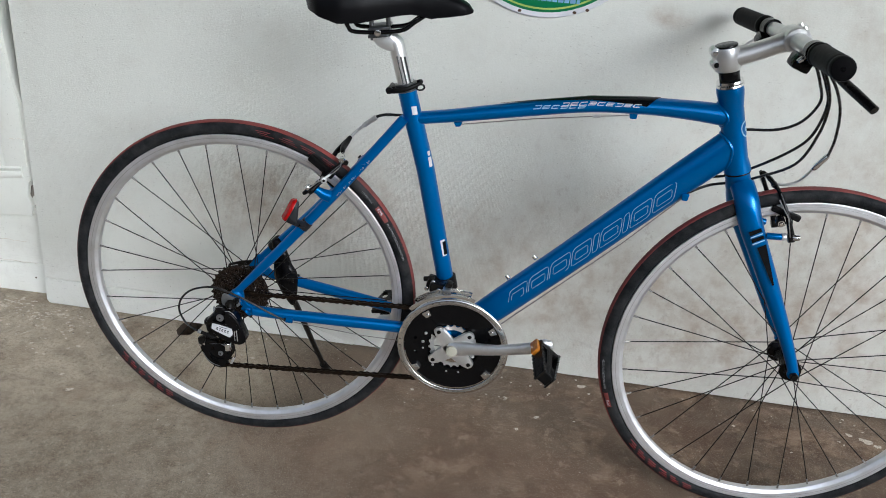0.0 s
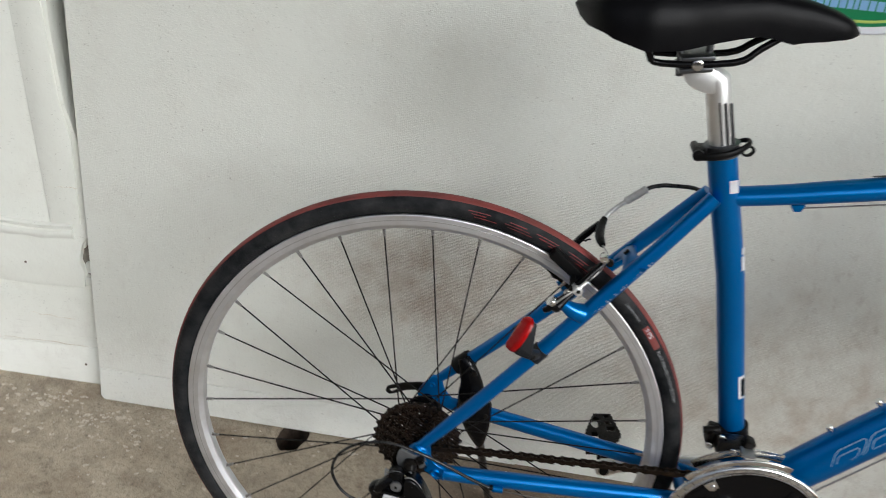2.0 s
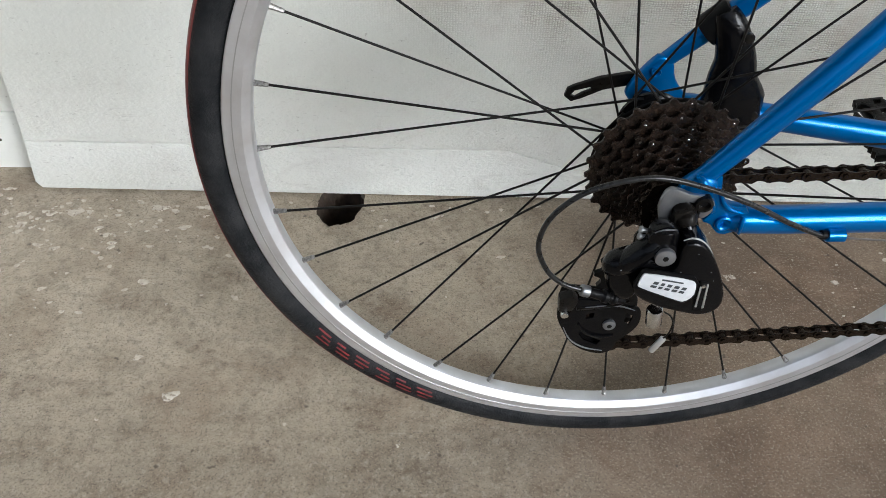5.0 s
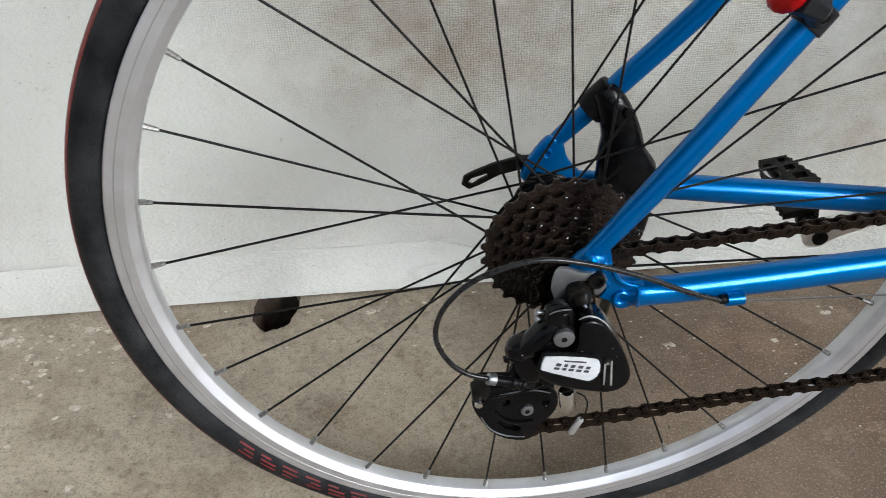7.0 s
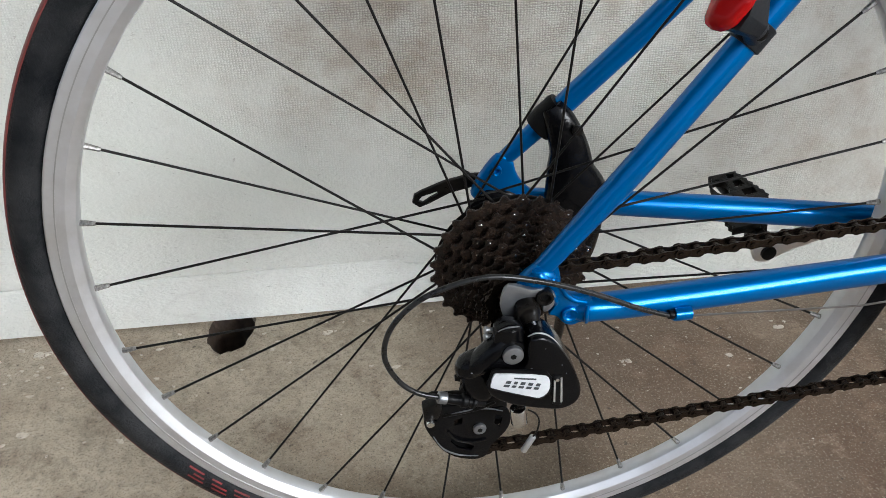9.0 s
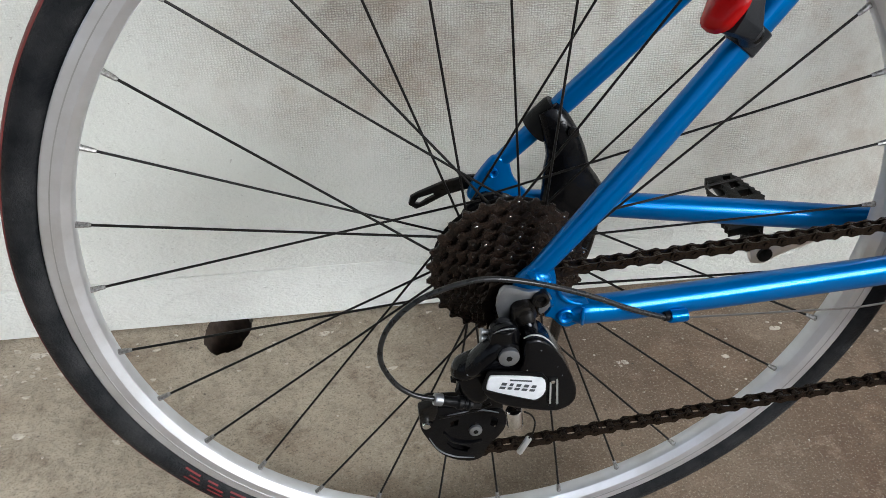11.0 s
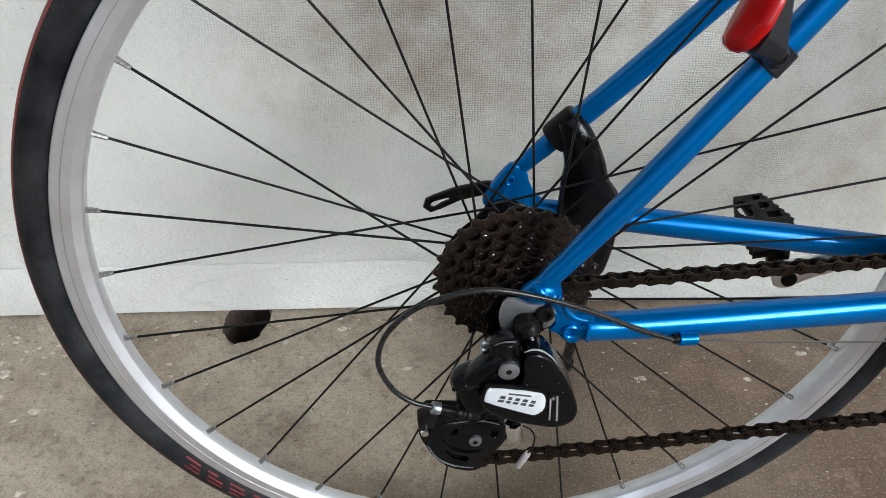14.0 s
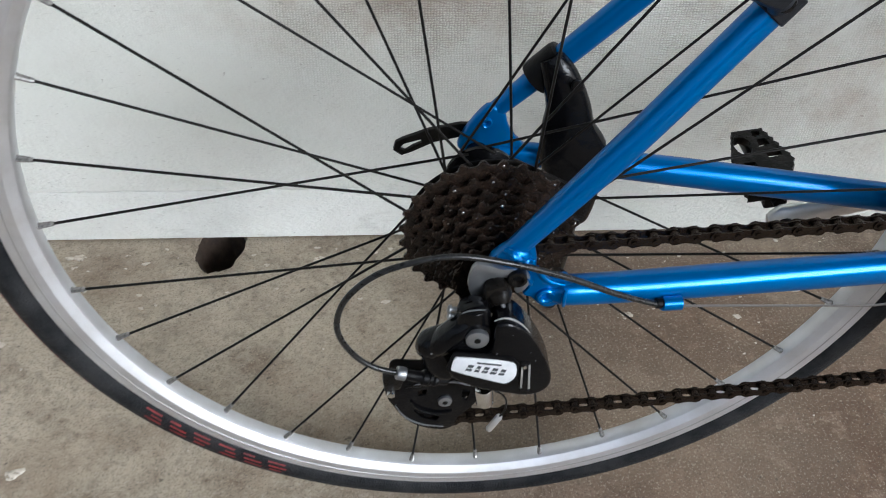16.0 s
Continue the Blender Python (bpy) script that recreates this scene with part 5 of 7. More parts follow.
for a, b in zip(rows, rows[1:]):
    for j in range(M):
        saddle.faces.new((a[j], a[j + 1], b[j + 1], b[j]))
bmesh.ops.holes_fill(saddle, edges=[e for e in saddle.edges if e.is_boundary], sides=0)
saddle_ob = part("saddle", saddle, LEATHER, bike, "black vinyl sports saddle", sharp=60)
for s in (-1, 1):
    part("saddle_rail", tube([(0.190, s * 0.030, 0.888), (0.200, s * 0.026, 0.866), (0.214, s * 0.022, 0.856), (0.285, s * 0.021, 0.864), (0.310, s * 0.016, 0.880), (0.345, s * 0.009, 0.905)], 0.0036, 10, smooth=4), GLOSS_BLACK, saddle_ob,
         "black steel rail")

# fork, head set, stem, bar
fork = bmesh.new()
sweep(fork, [(0.871, 0, 0.678), (0.874, 0, 0.668), (0.8785, 0, 0.655)], [0.0205, 0.0205, 0.022], 24)
fork_ob = part("fork", fork, BLUE, bike, "blue fork with black and pale decals")
for s in (-1, 1):
    ys = (0.016, 0.036, 0.046, 0.050, 0.054, 0.057)
    off = 0.0 if s < 0 else -0.012
    pts = [(0.880, s * ys[0], 0.662), (0.889, s * ys[1], 0.640 + off), (0.9035, s * ys[2], 0.600 + off), (0.946, s * ys[3], 0.517 + off), *((((1.002, -0.0660, 0.4045), (1.0265, -0.0795, 0.3460))) if s < 0 else ((1.005, ys[4], 0.389), (1.036, 0.053, 0.337)))]
    leg = part("fork_leg", tube(pts, [(0.020, 0.017), (0.0205, 0.0155), (0.0198, 0.0135), (0.0165, 0.012), (0.0115, 0.010), (0.009, 0.008)], 18, smooth=5), BLUE, fork_ob)
    part("fork_end", rod((1.0265, -0.0755, 0.3420), (1.0265, -0.0835, 0.3420), 0.0105, 20, 0.002) if s < 0 else rod((1.036, 0.048, 0.336), (1.036, 0.060, 0.336), 0.0115, 20, 0.002), BLUE, fork_ob)
    part("axle_nut", hex_head((1.0265, -0.0860, 0.3420) if s < 0 else (1.034, 0.073, 0.336), 0.0075, 0.008), DUSTY, fork_ob, "dark axle nut")


def leg_decal(u0, u1, v, w, mat, name, lab):
    """A flash along the near fork leg."""
    a, b = Vector((0.9035, -0.046, 0.600)), Vector((1.0045, -0.054, 0.403))
    bm = bmesh.new()
    d = (b - a).normalized()
    q = Vector((d.z, 0, -d.x)) * -1
    row = []
    for i in range(7):
        t = u0 + (u1 - u0) * i / 6
        c = a + (b - a) * t + q * v * (1 - 0.4 * t)
        ww = w * (1 - 0.8 * i / 6) if u1 - u0 > 0.3 else w
        rad = 0.0135 - 0.004 * t
        for k in (-1, 1):
            p = c + q * (k * ww)
            e = (p - (a + (b - a) * t)).dot(q) / (0.0195 - 0.008 * t)
            p.y = (a + (b - a) * t).y - rad * math.sqrt(max(0.0, 1 - min(1, e * e))) - 0.0034
            row.append(bm.verts.new(p))
    for i in range(6):
        bm.faces.new((row[2 * i], row[2 * i + 1], row[2 * i + 3], row[2 * i + 2]))
    part(name, bm, mat, fork_ob, lab)


leg_decal(0.005, 0.040, 0.003, 0.0105, DECAL_BLACK, "fork_flash", "dark fork decal")
leg_decal(0.050, 0.060, 0.003, 0.0105, PRINT_BLUE, "fork_flash", "pale fork decal")
leg_decal(0.070, 0.100, 0.003, 0.0105, DECAL_BLACK, "fork_flash", "dark fork decal")
leg_decal(0.108, 0.118, 0.003, 0.0105, PRINT_BLUE, "fork_flash", "pale fork decal")
leg_decal(0.15, 0.50, 0.006, 0.0080, DECAL_BLACK, "fork_flash", "black tapering fork decal")

hs = bmesh.new()
for z0, z1, r in ((0.8235, 0.8265, 0.0225), (0.8285, 0.8325, 0.0215)):
    for z in (z0,):
        a = Vector((0.8355 - (z0 - 0.80) * 0.29, 0, z0))
        b = Vector((0.8355 - (z1 - 0.80) * 0.29, 0, z1))
        sweep(hs, [a, b], [r, r * 0.97], 28)
part("headset", hs, CHROME, bike, "chrome headset rings")
part("spacer", rod((0.8262, 0, 0.8325), (0.8195, 0, 0.853), 0.0165, 24, 0.001), GLOSS_BLACK, bike, "black headset spacer")
stem = bmesh.new()
sweep(stem, [(0.8195, 0, 0.848), (0.8185, 0, 0.852), (0.8105, 0, 0.881), (0.8095, 0, 0.885)], [0.019, 0.0208, 0.0208, 0.019], 28)
sweep(stem, [(0.822, 0, 0.868), (0.850, 0, 0.8785), (0.885, 0, 0.895), (0.906, 0, 0.9045)], [(0.0165, 0.0165), (0.0150, 0.0155), (0.0150, 0.0155), (0.0165, 0.018)], 22)
block((0.798, 0, 0.866), (0.014, 0.022, 0.030), 0.003, pose(0, 0, 0, 0, -16, 0), stem)
stem_ob = part("stem", stem, ALLOY, bike, "silver alloy handlebar stem")
part("top_cap", rod((0.8097, 0, 0.884), (0.8083, 0, 0.8885), 0.0185, 28, 0.002), GLOSS_BLACK, stem_ob, "black top cap")
for dz, mat in ((0.0095, CHROME), (-0.0095, BLACK)):
    c = Vector((0.7955 - dz * 0.29, 0, 0.866 + dz))
    part("clamp_boss", rod(c + Vector((0, -0.0125, 0)), c + Vector((0, 0.0125, 0)), 0.0078, 18, 0.0015), ALLOY, stem_ob)
    part("stem_bolt", rod(c + Vector((0, -0.0122, 0)), c + Vector((0, -0.0142, 0)), 0.0044, 12, 0.0008), mat, stem_ob, "clamp bolt")
part("face_plate", tube([(0.911, -0.0225, 0.9085), (0.911, -0.021, 0.9085), (0.911, 0.021, 0.905), (0.911, 0.0225, 0.905)], [0.0185, 0.0205, 0.0205, 0.0185], 26, (0, 0, 1)), ALLOY, stem_ob, "silver face plate")
for y in (-0.012, 0.012):
    part("face_plate_bolt", rod((0.925, y, 0.918), (0.917, y, 0.930), 0.0042, 10, 0.001), CHROME, stem_ob)
    part("face_plate_bolt", rod((0.927, y, 0.893), (0.924, y, 0.884), 0.0042, 10, 0.001), CHROME, stem_ob)
BAR = [(0.885, 0.285, 0.884), (0.896, 0.20, 0.891), (0.9075, 0.09, 0.899), (0.911, 0.0, 0.9065), (0.911, -0.09, 0.9125), (0.905, -0.20, 0.922), (0.899, -0.285, 0.931)]
part("handlebar", tube(BAR, [0.0112, 0.0112, 0.0124, 0.0140, 0.0124, 0.0112, 0.0112], 20, (0, 0, 1), smooth=4), ALLOY, bike, "silver flat handlebar")


def along_bar(y):
    for p, q in zip(BAR, BAR[1:]):
        if q[1] <= y <= p[1]:
            t = (p[1] - y) / (p[1] - q[1])
            return Vector(p).lerp(Vector(q), t)


for s in (1, -1):
    a, b = along_bar(s * 0.150), along_bar(s * 0.2845)
    d = (b - a).normalized()
    grip = bmesh.new()
    L = (b - a).length
    steps = [(0.0, 0.0155), (0.004, 0.0178), (0.010, 0.0178), (0.012, 0.0165)]
    steps += [(0.012 + (L - 0.022) * i / 24, 0.0166 + (0.0001 if i % 2 else -0.0001)) for i in range(1, 24)]
    steps += [(L - 0.012, 0.0158), (L - 0.010, 0.0164), (L + 0.001, 0.0164), (L + 0.0035, 0.0155), (L + 0.0045, 0.012)]
    sweep(grip, [a + d * u for u, r in steps], [r for u, r in steps], 24, (0, 0, 1))
    g = part("grip", grip, GRIP, bike, "black rubber handlebar grip")
    part("grip_plug", rod(b + d * 0.0038, b + d * 0.0055, 0.0032, 12), GLOSS_BLACK, g)
    # brake lever and shifter clamp
    c = along_bar(s * 0.118)
    e = along_bar(s * 0.138)
    lev = bmesh.new()
    sweep(lev, [c, e], [0.0165, 0.0165], 20, (0, 0, 1))
    block(c + Vector((0.016, 0, -0.012)), (0.034, 0.026, 0.018), 0.004, pose(0, 0, 0, 0, 30, 0), lev)
    if s < 0:
        block(along_bar(-0.085) + Vector((-0.008, 0, -0.022)), (0.030, 0.036, 0.022), 0.006, pose(0, 0, 0, 0, 20, 0), lev)
    lv = part("brake_lever", lev, GLOSS_BLACK, bike, "black brake lever and shifter")
    p = c + Vector((0.032, 0, -0.022))
    part("lever_blade", tube([p, p + Vector((0.006, s * 0.022, -0.008)), p + Vector((0.020, s * 0.055, -0.018)), p + Vector((0.040, s * 0.090, -0.032))],
                             [(0.008, 0.006), (0.0078, 0.0066), (0.0080, 0.0070), (0.0074, 0.0064)], 14, (0, 0, 1), smooth=4), GLOSS_BLACK, lv, "black lever blade")

# thumb shifter pod and its wire guard beside the far grip
c = along_bar(0.128)
part("shifter_pod", block(c + Vector((-0.008, 0.0, -0.022)), (0.026, 0.040, 0.020), 0.006, pose(0, 0, 0, 8, 20, 0)), GLOSS_BLACK, bike, "black thumb shifter")
part("wire_guard", tube([c + Vector((-0.010, 0.022, -0.022)), c + Vector((-0.030, 0.020, -0.034)), c + Vector((-0.036, 0.004, -0.044)), c + Vector((-0.024, -0.012, -0.040)), c + Vector((-0.008, -0.016, -0.026))], 0.0016, 8, smooth=5), ALLOY, bike, "bent bright lever loop")
part("clamp_screw", rod(along_bar(-0.112) + Vector((-0.012, 0, -0.012)), along_bar(-0.112) + Vector((-0.018, 0, -0.018)), 0.004, 10, 0.0008), CHROME, bike)

# cables at the front
for name, pts in (("cable", [(0.922, -0.10, 0.892), (0.934, -0.098, 0.868), (0.952, -0.070, 0.830), (0.944, -0.034, 0.786), (0.917, -0.012, 0.762), (0.872, 0.0, 0.753), (0.845, 0.004, 0.750)]),
                  ("cable", [(0.926, -0.11, 0.892), (0.942, -0.104, 0.866), (0.962, -0.075, 0.826), (0.959, -0.052, 0.770), (0.938, -0.030, 0.732), (0.899, 0.004, 0.688), (0.876, 0.030, 0.6635), (0.860, 0.030, 0.6575), (0.825, 0.014, 0.6560), (0.806, 0.002, 0.6515)]),
                  ("cable", [(0.930, -0.115, 0.890), (0.946, -0.106, 0.864), (0.965, -0.075, 0.824), (0.967, -0.055, 0.772), (0.952, -0.030, 0.712), (0.911, 0.026, 0.6615), (0.881, 0.034, 0.6465), (0.833, 0.012, 0.6440), (0.793, -0.012, 0.6335)]),
                  ("cable", [(0.934, -0.122, 0.890), (0.956, -0.114, 0.862), (0.980, -0.085, 0.820), (0.996, -0.050, 0.768), (1.005, -0.014, 0.728)])):
    part(name, tube(pts, 0.0024, 10, smooth=6), CABLE, bike, "black cable housing")
part("cable_end", tube([(1.0056, -0.012, 0.7268), (1.0052, -0.0105, 0.7250), (1.0035, -0.010, 0.7220), (0.991, -0.008, 0.7020), (0.990, -0.008, 0.7005), (0.9892, -0.007, 0.6990)], [0.0030, 0.0044, 0.0050, 0.0050, 0.0042, 0.0028], 14), CHROME, bike, "silver cable end")
part("noodle", tube([(0.9896, -0.0075, 0.700), (0.985, 0.006, 0.681), (0.976, 0.014, 0.666), (0.960, 0.016, 0.658), (0.944, 0.020, 0.656)], 0.0022, 10, smooth=5), ALLOY, bike, "bent silver cable guide")


def v_brake(base_near, base_far, top_near, top_far, out):
    """Two arms with pads, springs and bolts, joined by the cable."""
    unit = new("v_brake")
    unit.parent = bike
    for base, top, s in ((Vector(base_near), Vector(top_near), -1), (Vector(base_far), Vector(top_far), 1)):
        mid = base.lerp(top, 0.5) + Vector((0, s * 0.004, 0)) + Vector(out) * 0.35
        part("brake_arm", tube([base + Vector(out) * 0.5, mid, top], [(0.0060, 0.0050), (0.0042, 0.0042), (0.0032, 0.0034)], 12, (0, 1, 0), smooth=4), GLOSS_BLACK, unit, "black brake arm")
        part("pivot_bush", rod(base + Vector(out) * 0.1, base + Vector(out) * 0.75, 0.0078, 16, 0.001), DUSTY, unit)
        part("pivot_bolt", rod(base + Vector(out) * 0.7, base + Vector(out) * 0.95, 0.0052, 14, 0.001), CHROME, unit, "bright pivot bolt")
        part("brake_spring", tube([base + Vector(out) * 0.3 + Vector((0, s * 0.006, 0)), mid + Vector((0, s * 0.006, 0)), top + Vector((0, s * 0.004, -0.01))], 0.0011, 6), WIRE, unit)
    return unit


rear_brake = new("v_brake")
rear_brake.parent = bike
part("brake_arm", tube([(0.1475, -0.057, 0.5800), (0.158, -0.050, 0.5910), (0.172, -0.040, 0.6050), (0.188, -0.028, 0.6190), (0.199, -0.022, 0.6270)], [(0.0062, 0.0085), (0.0048, 0.0075), (0.0042, 0.0062), (0.0040, 0.0052), (0.0036, 0.0042)], 14, smooth=4), GLOSS_BLACK, rear_brake, "slim black brake arm")
part("brake_arm", tube([(0.1500, 0.055, 0.5660), (0.156, 0.046, 0.5930), (0.167, 0.042, 0.6160), (0.178, 0.040, 0.6310), (0.1880, 0.038, 0.6440)], [(0.0062, 0.0085), (0.0048, 0.0075), (0.0044, 0.0062), (0.0042, 0.0056), (0.0036, 0.0046)], 14, smooth=4), GLOSS_BLACK, rear_brake, "slim black brake arm")
part("arm_clip", tube([(0.172, 0.036, 0.6225), (0.1755, 0.034, 0.6215), (0.1775, 0.033, 0.6240), (0.1815, 0.033, 0.6250)], 0.0011, 8, smooth=3), BLACK, rear_brake)
part("pivot_cap", ball((0.1495, 0.053, 0.5648), (0.0090, 0.0085, 0.0092), 18), GLOSS_BLACK, rear_brake, "black round pivot cap")
part("pivot_bolt", rod((0.1435, -0.0570, 0.5835), (0.1390, -0.0590, 0.5875), 0.0062, 16, 0.0012), CHROME, rear_brake, "bright pivot bolt")
part("pivot_bolt", rod((0.1560, 0.0480, 0.5705), (0.1610, 0.0470, 0.5750), 0.0055, 14, 0.0010), ALLOY, rear_brake, "bright pivot bolt")
part("pivot_bush", rod((0.1500, -0.0540, 0.5780), (0.1440, -0.0568, 0.5830), 0.0080, 18, 0.001), DUSTY, rear_brake)
part("pivot_shield", tube([(0.134, -0.058, 0.5730), (0.139, -0.059, 0.5770), (0.145, -0.059, 0.5850)], [0.0030, 0.0042, 0.0035], 12, smooth=3), BLACK, rear_brake)
part("brake_spring", tube([(0.1455, -0.061, 0.5855), (0.158, -0.056, 0.5960), (0.1743, -0.046, 0.6050), (0.1834, -0.036, 0.6105), (0.1917, -0.0305, 0.6185), (0.1950, -0.0295, 0.6290)], 0.0011, 8, smooth=4), WIRE, rear_brake, "bright spring wire")
part("spring_sleeve", rod((0.170, -0.0485, 0.6025), (0.178, -0.0425, 0.6080), 0.0022, 10, 0.0005), ALLOY, rear_brake)
part("pad_nut", rod((0.166, -0.040, 0.5985), (0.169, -0.0535, 0.5995), 0.0056, 16, 0.0012), ALLOY, rear_brake, "bright pad nut")
part("pad_socket", rod((0.169, -0.0533, 0.5995), (0.1691, -0.0540, 0.5995), 0.0025, 6), BLACK, rear_brake)
part("pad_washer", rod((0.158, -0.046, 0.5935), (0.1585, -0.0525, 0.5940), 0.0046, 14, 0.001), CHROME, rear_brake)
part("anchor_bolt", rod((0.1945, -0.018, 0.6310), (0.1940, -0.0290, 0.6300), 0.0052, 14, 0.001), CHROME, rear_brake, "bright cable anchor bolt")
part("anchor_washer", rod((0.2015, -0.020, 0.6255), (0.2015, -0.0265, 0.6250), 0.0042, 12, 0.001), DUSTY, rear_brake)
for y, x, z in ((-0.0195, 0.163, 0.592), (0.0195, 0.158, 0.560)):
    pad = bmesh.new()
    block((x - 0.006, y, z + 0.02), (0.055, 0.013, 0.013), 0.003, pose(0, 0, 0, 0, 38, 0), pad)
    rod((x, y, z + 0.012), (x, y * 2.1, z + 0.006), 0.004, 12, 0, pad)
    part("brake_pad", pad, BLACK, rear_brake, "black brake pad")
part("noodle_boot", tube([(0.1945, 0.0440, 0.6500), (0.1925, 0.0400, 0.6470), (0.1900, 0.030, 0.6430), (0.1885, 0.016, 0.6405), (0.1895, 0.002, 0.6395), (0.1915, -0.007, 0.6385)], [0.0036, 0.0046, 0.0052, 0.0056, 0.0050, 0.0034], 14, smooth=4), BLACK, rear_brake, "black rubber boot")
part("inner_wire", tube([(0.1915, -0.007, 0.6385), (0.1977, -0.014, 0.6329), (0.196, -0.022, 0.6302)], 0.0008, 6), WIRE, rear_brake)
part("noodle", tube([(0.1930, 0.0420, 0.6480), (0.1985, 0.0485, 0.6545), (0.2070, 0.0510, 0.6630), (0.2165, 0.0525, 0.6712)], 0.0028, 12, smooth=5), SATIN, rear_brake, "bent silver cable guide")
part("cable_end", tube([(0.2150, 0.0522, 0.6700), (0.2162, 0.0524, 0.6710), (0.2170, 0.0525, 0.6717), (0.2350, 0.0552, 0.6860), (0.2358, 0.0553, 0.6866), (0.2378, 0.0556, 0.6882), (0.2386, 0.0557, 0.6888)], [0.0030, 0.0040, 0.0046, 0.0046, 0.0050, 0.0050, 0.0034], 16), SATIN, rear_brake, "silver cable end")
part("cable", tube([(0.2382, 0.0557, 0.6886), (0.2460, 0.0572, 0.6918), (0.2580, 0.0580, 0.6945), (0.2727, 0.0575, 0.6955), (0.2900, 0.0480, 0.6990), (0.3120, 0.0150, 0.7030)], 0.0026, 10, smooth=5), CABLE, rear_brake)


front_brake = v_brake((0.963, -0.052, 0.588), (0.957, 0.036, 0.575), (0.940, -0.034, 0.660), (0.918, 0.032, 0.672), (0.016, 0, 0.004))
part("brake_boss", rod((0.930, -0.050, 0.588), (0.955, -0.052, 0.590), 0.0058, 16, 0.001), BLUE, front_brake)
part("boss_collar", rod((0.954, -0.052, 0.590), (0.961, -0.052, 0.5905), 0.0072, 16, 0.001), ALLOY, front_brake, "bright collar")
part("link_wire", tube([(0.940, -0.034, 0.660), (0.936, -0.012, 0.664), (0.930, 0.012, 0.668), (0.922, 0.030, 0.672)], [0.0030, 0.0042, 0.0042, 0.0030], 10, smooth=4), GLOSS_BLACK, front_brake)
part("brake_boss", rod((0.930, 0.040, 0.578), (0.950, 0.040, 0.576), 0.0058, 16, 0.001), BLUE, front_brake)
pad = bmesh.new()
block((0.957, -0.034, 0.626), (0.052, 0.010, 0.011), 0.003, pose(0, 0, 0, 0, 18, 0), pad)
part("brake_pad", pad, BLACK, front_brake, "black brake pad")
part("pad_nut", rod((0.947, -0.040, 0.618), (0.947, -0.056, 0.615), 0.0078, 18, 0.0015), GLOSS_BLACK, front_brake)
part("pad_ring", lathe([(0.0040, -0.0006), (0.0058, -0.0006), (0.0058, 0.0006), (0.0040, 0.0006)], 20), CHROME, front_brake, "bright washer", Matrix.Translation((0.947, -0.0565, 0.615)))
part("pad_bolt", rod((0.947, -0.055, 0.615), (0.947, -0.0585, 0.6145), 0.0030, 12, 0.0006), CHROME, front_brake)
part("pivot_nut", rod((0.970, -0.056, 0.592), (0.982, -0.056, 0.594), 0.0055, 12, 0.001), CHROME, front_brake)
part("noodle_boot", tube([(0.944, 0.026, 0.656), (0.938, 0.006, 0.660), (0.934, -0.016, 0.664)], [0.0035, 0.0055, 0.003], 12, smooth=4), BLACK, front_brake)

# ---- drive train ----
cassette = part("cassette", rod((0, -0.064, HUB_Z), (0, -0.022, HUB_Z), 0.0135, 28), CASSETTE, bike, "grimy rust-brown eight-speed cassette")
for i, teeth in enumerate((28, 24, 21, 19, 17, 15, 13, 11)):
    y = -0.0245 - 0.0051 * i
    bm = gear(teeth, -0.0010, 0.0010, bore=0.010, edge=0.00035)
    part("sprocket", bm, CASSETTE, cassette, m=Matrix.Translation((0, y, HUB_Z)) @ pose(0, 0, 0, 0, 7.0 * i, 0))
    if i:
        r = (teeth * 12.7 / (2 * math.pi) - 11) * 0.001
        part("spacer", lathe([(r, -0.0018), (r, 0.0018), (0.009, 0.0018), (0.009, -0.0018)], 28), DUSTY, cassette, m=Matrix.Translation((0, y + 0.0026, HUB_Z)))
for i in range(5):
    for k, r in ((0, 0.0475), (1, 0.041), (2, 0.0355)):
        a = radians(72 * i + 20 + 9 * k)
        y = -0.0255 - 0.0051 * k
        part("rivet", rod((r * math.cos(a), y, HUB_Z + r * math.sin(a)), (r * math.cos(a), y - 0.0012, HUB_Z + r * math.sin(a)), 0.0017, 8, 0.0004), CASSETTE, cassette, "worn rivet")
rs = random.Random(8)
for k, teeth in enumerate((28, 24, 21, 19, 17, 15)):
    # small chrome dots standing in for sparkles on single teeth
    for i in range(4):
        tooth = rs.randrange(teeth // 2)
        a = 2 * math.pi * (tooth + 0.5) / teeth - radians(7.0 * k)
        r = (teeth * 12.7 / (2 * math.pi) - rs.uniform(1.0, 3.5)) * 0.001
        y = -0.0255 - 0.0051 * k
        part("sparkle_dot", ball((r * math.cos(a), y, HUB_Z + r * math.sin(a)), (rs.uniform(0.0007, 0.0015), 0.0004, rs.uniform(0.0006, 0.0012)), 8), CHROME, cassette, "bright dot standing in for a sparkle")
# thin pale lines that paint the highlights along the tooth edges
for k, teeth in enumerate((28, 24, 21, 19, 17, 15)):
    for tooth in range(teeth):
        if rs.random() > 0.55:
            continue
        a = 2 * math.pi * (tooth + 0.5) / teeth - radians(7.0 * k)
        r = (teeth * 12.7 / (2 * math.pi) + 1.75) * 0.001
        y = -0.0257 - 0.0051 * k
        c, t = Vector((r * math.cos(a), y, HUB_Z + r * math.sin(a))), Vector((-math.sin(a), 0, math.cos(a))) * rs.uniform(0.0009, 0.0016)
        part("tooth_highlight", tube([c - t, c, c + t], [0.0001, rs.uniform(0.0002, 0.0004), 0.0001], 6), EDGE_STEEL, cassette, "highlight line painted on a tooth edge")
part("spoke_guard", lathe([(0.028, -0.0175), (0.052, -0.0185), (0.054, -0.0175), (0.052, -0.0165), (0.028, -0.0165)], 48), DUSTY, rear, "dark spoke guard disc")

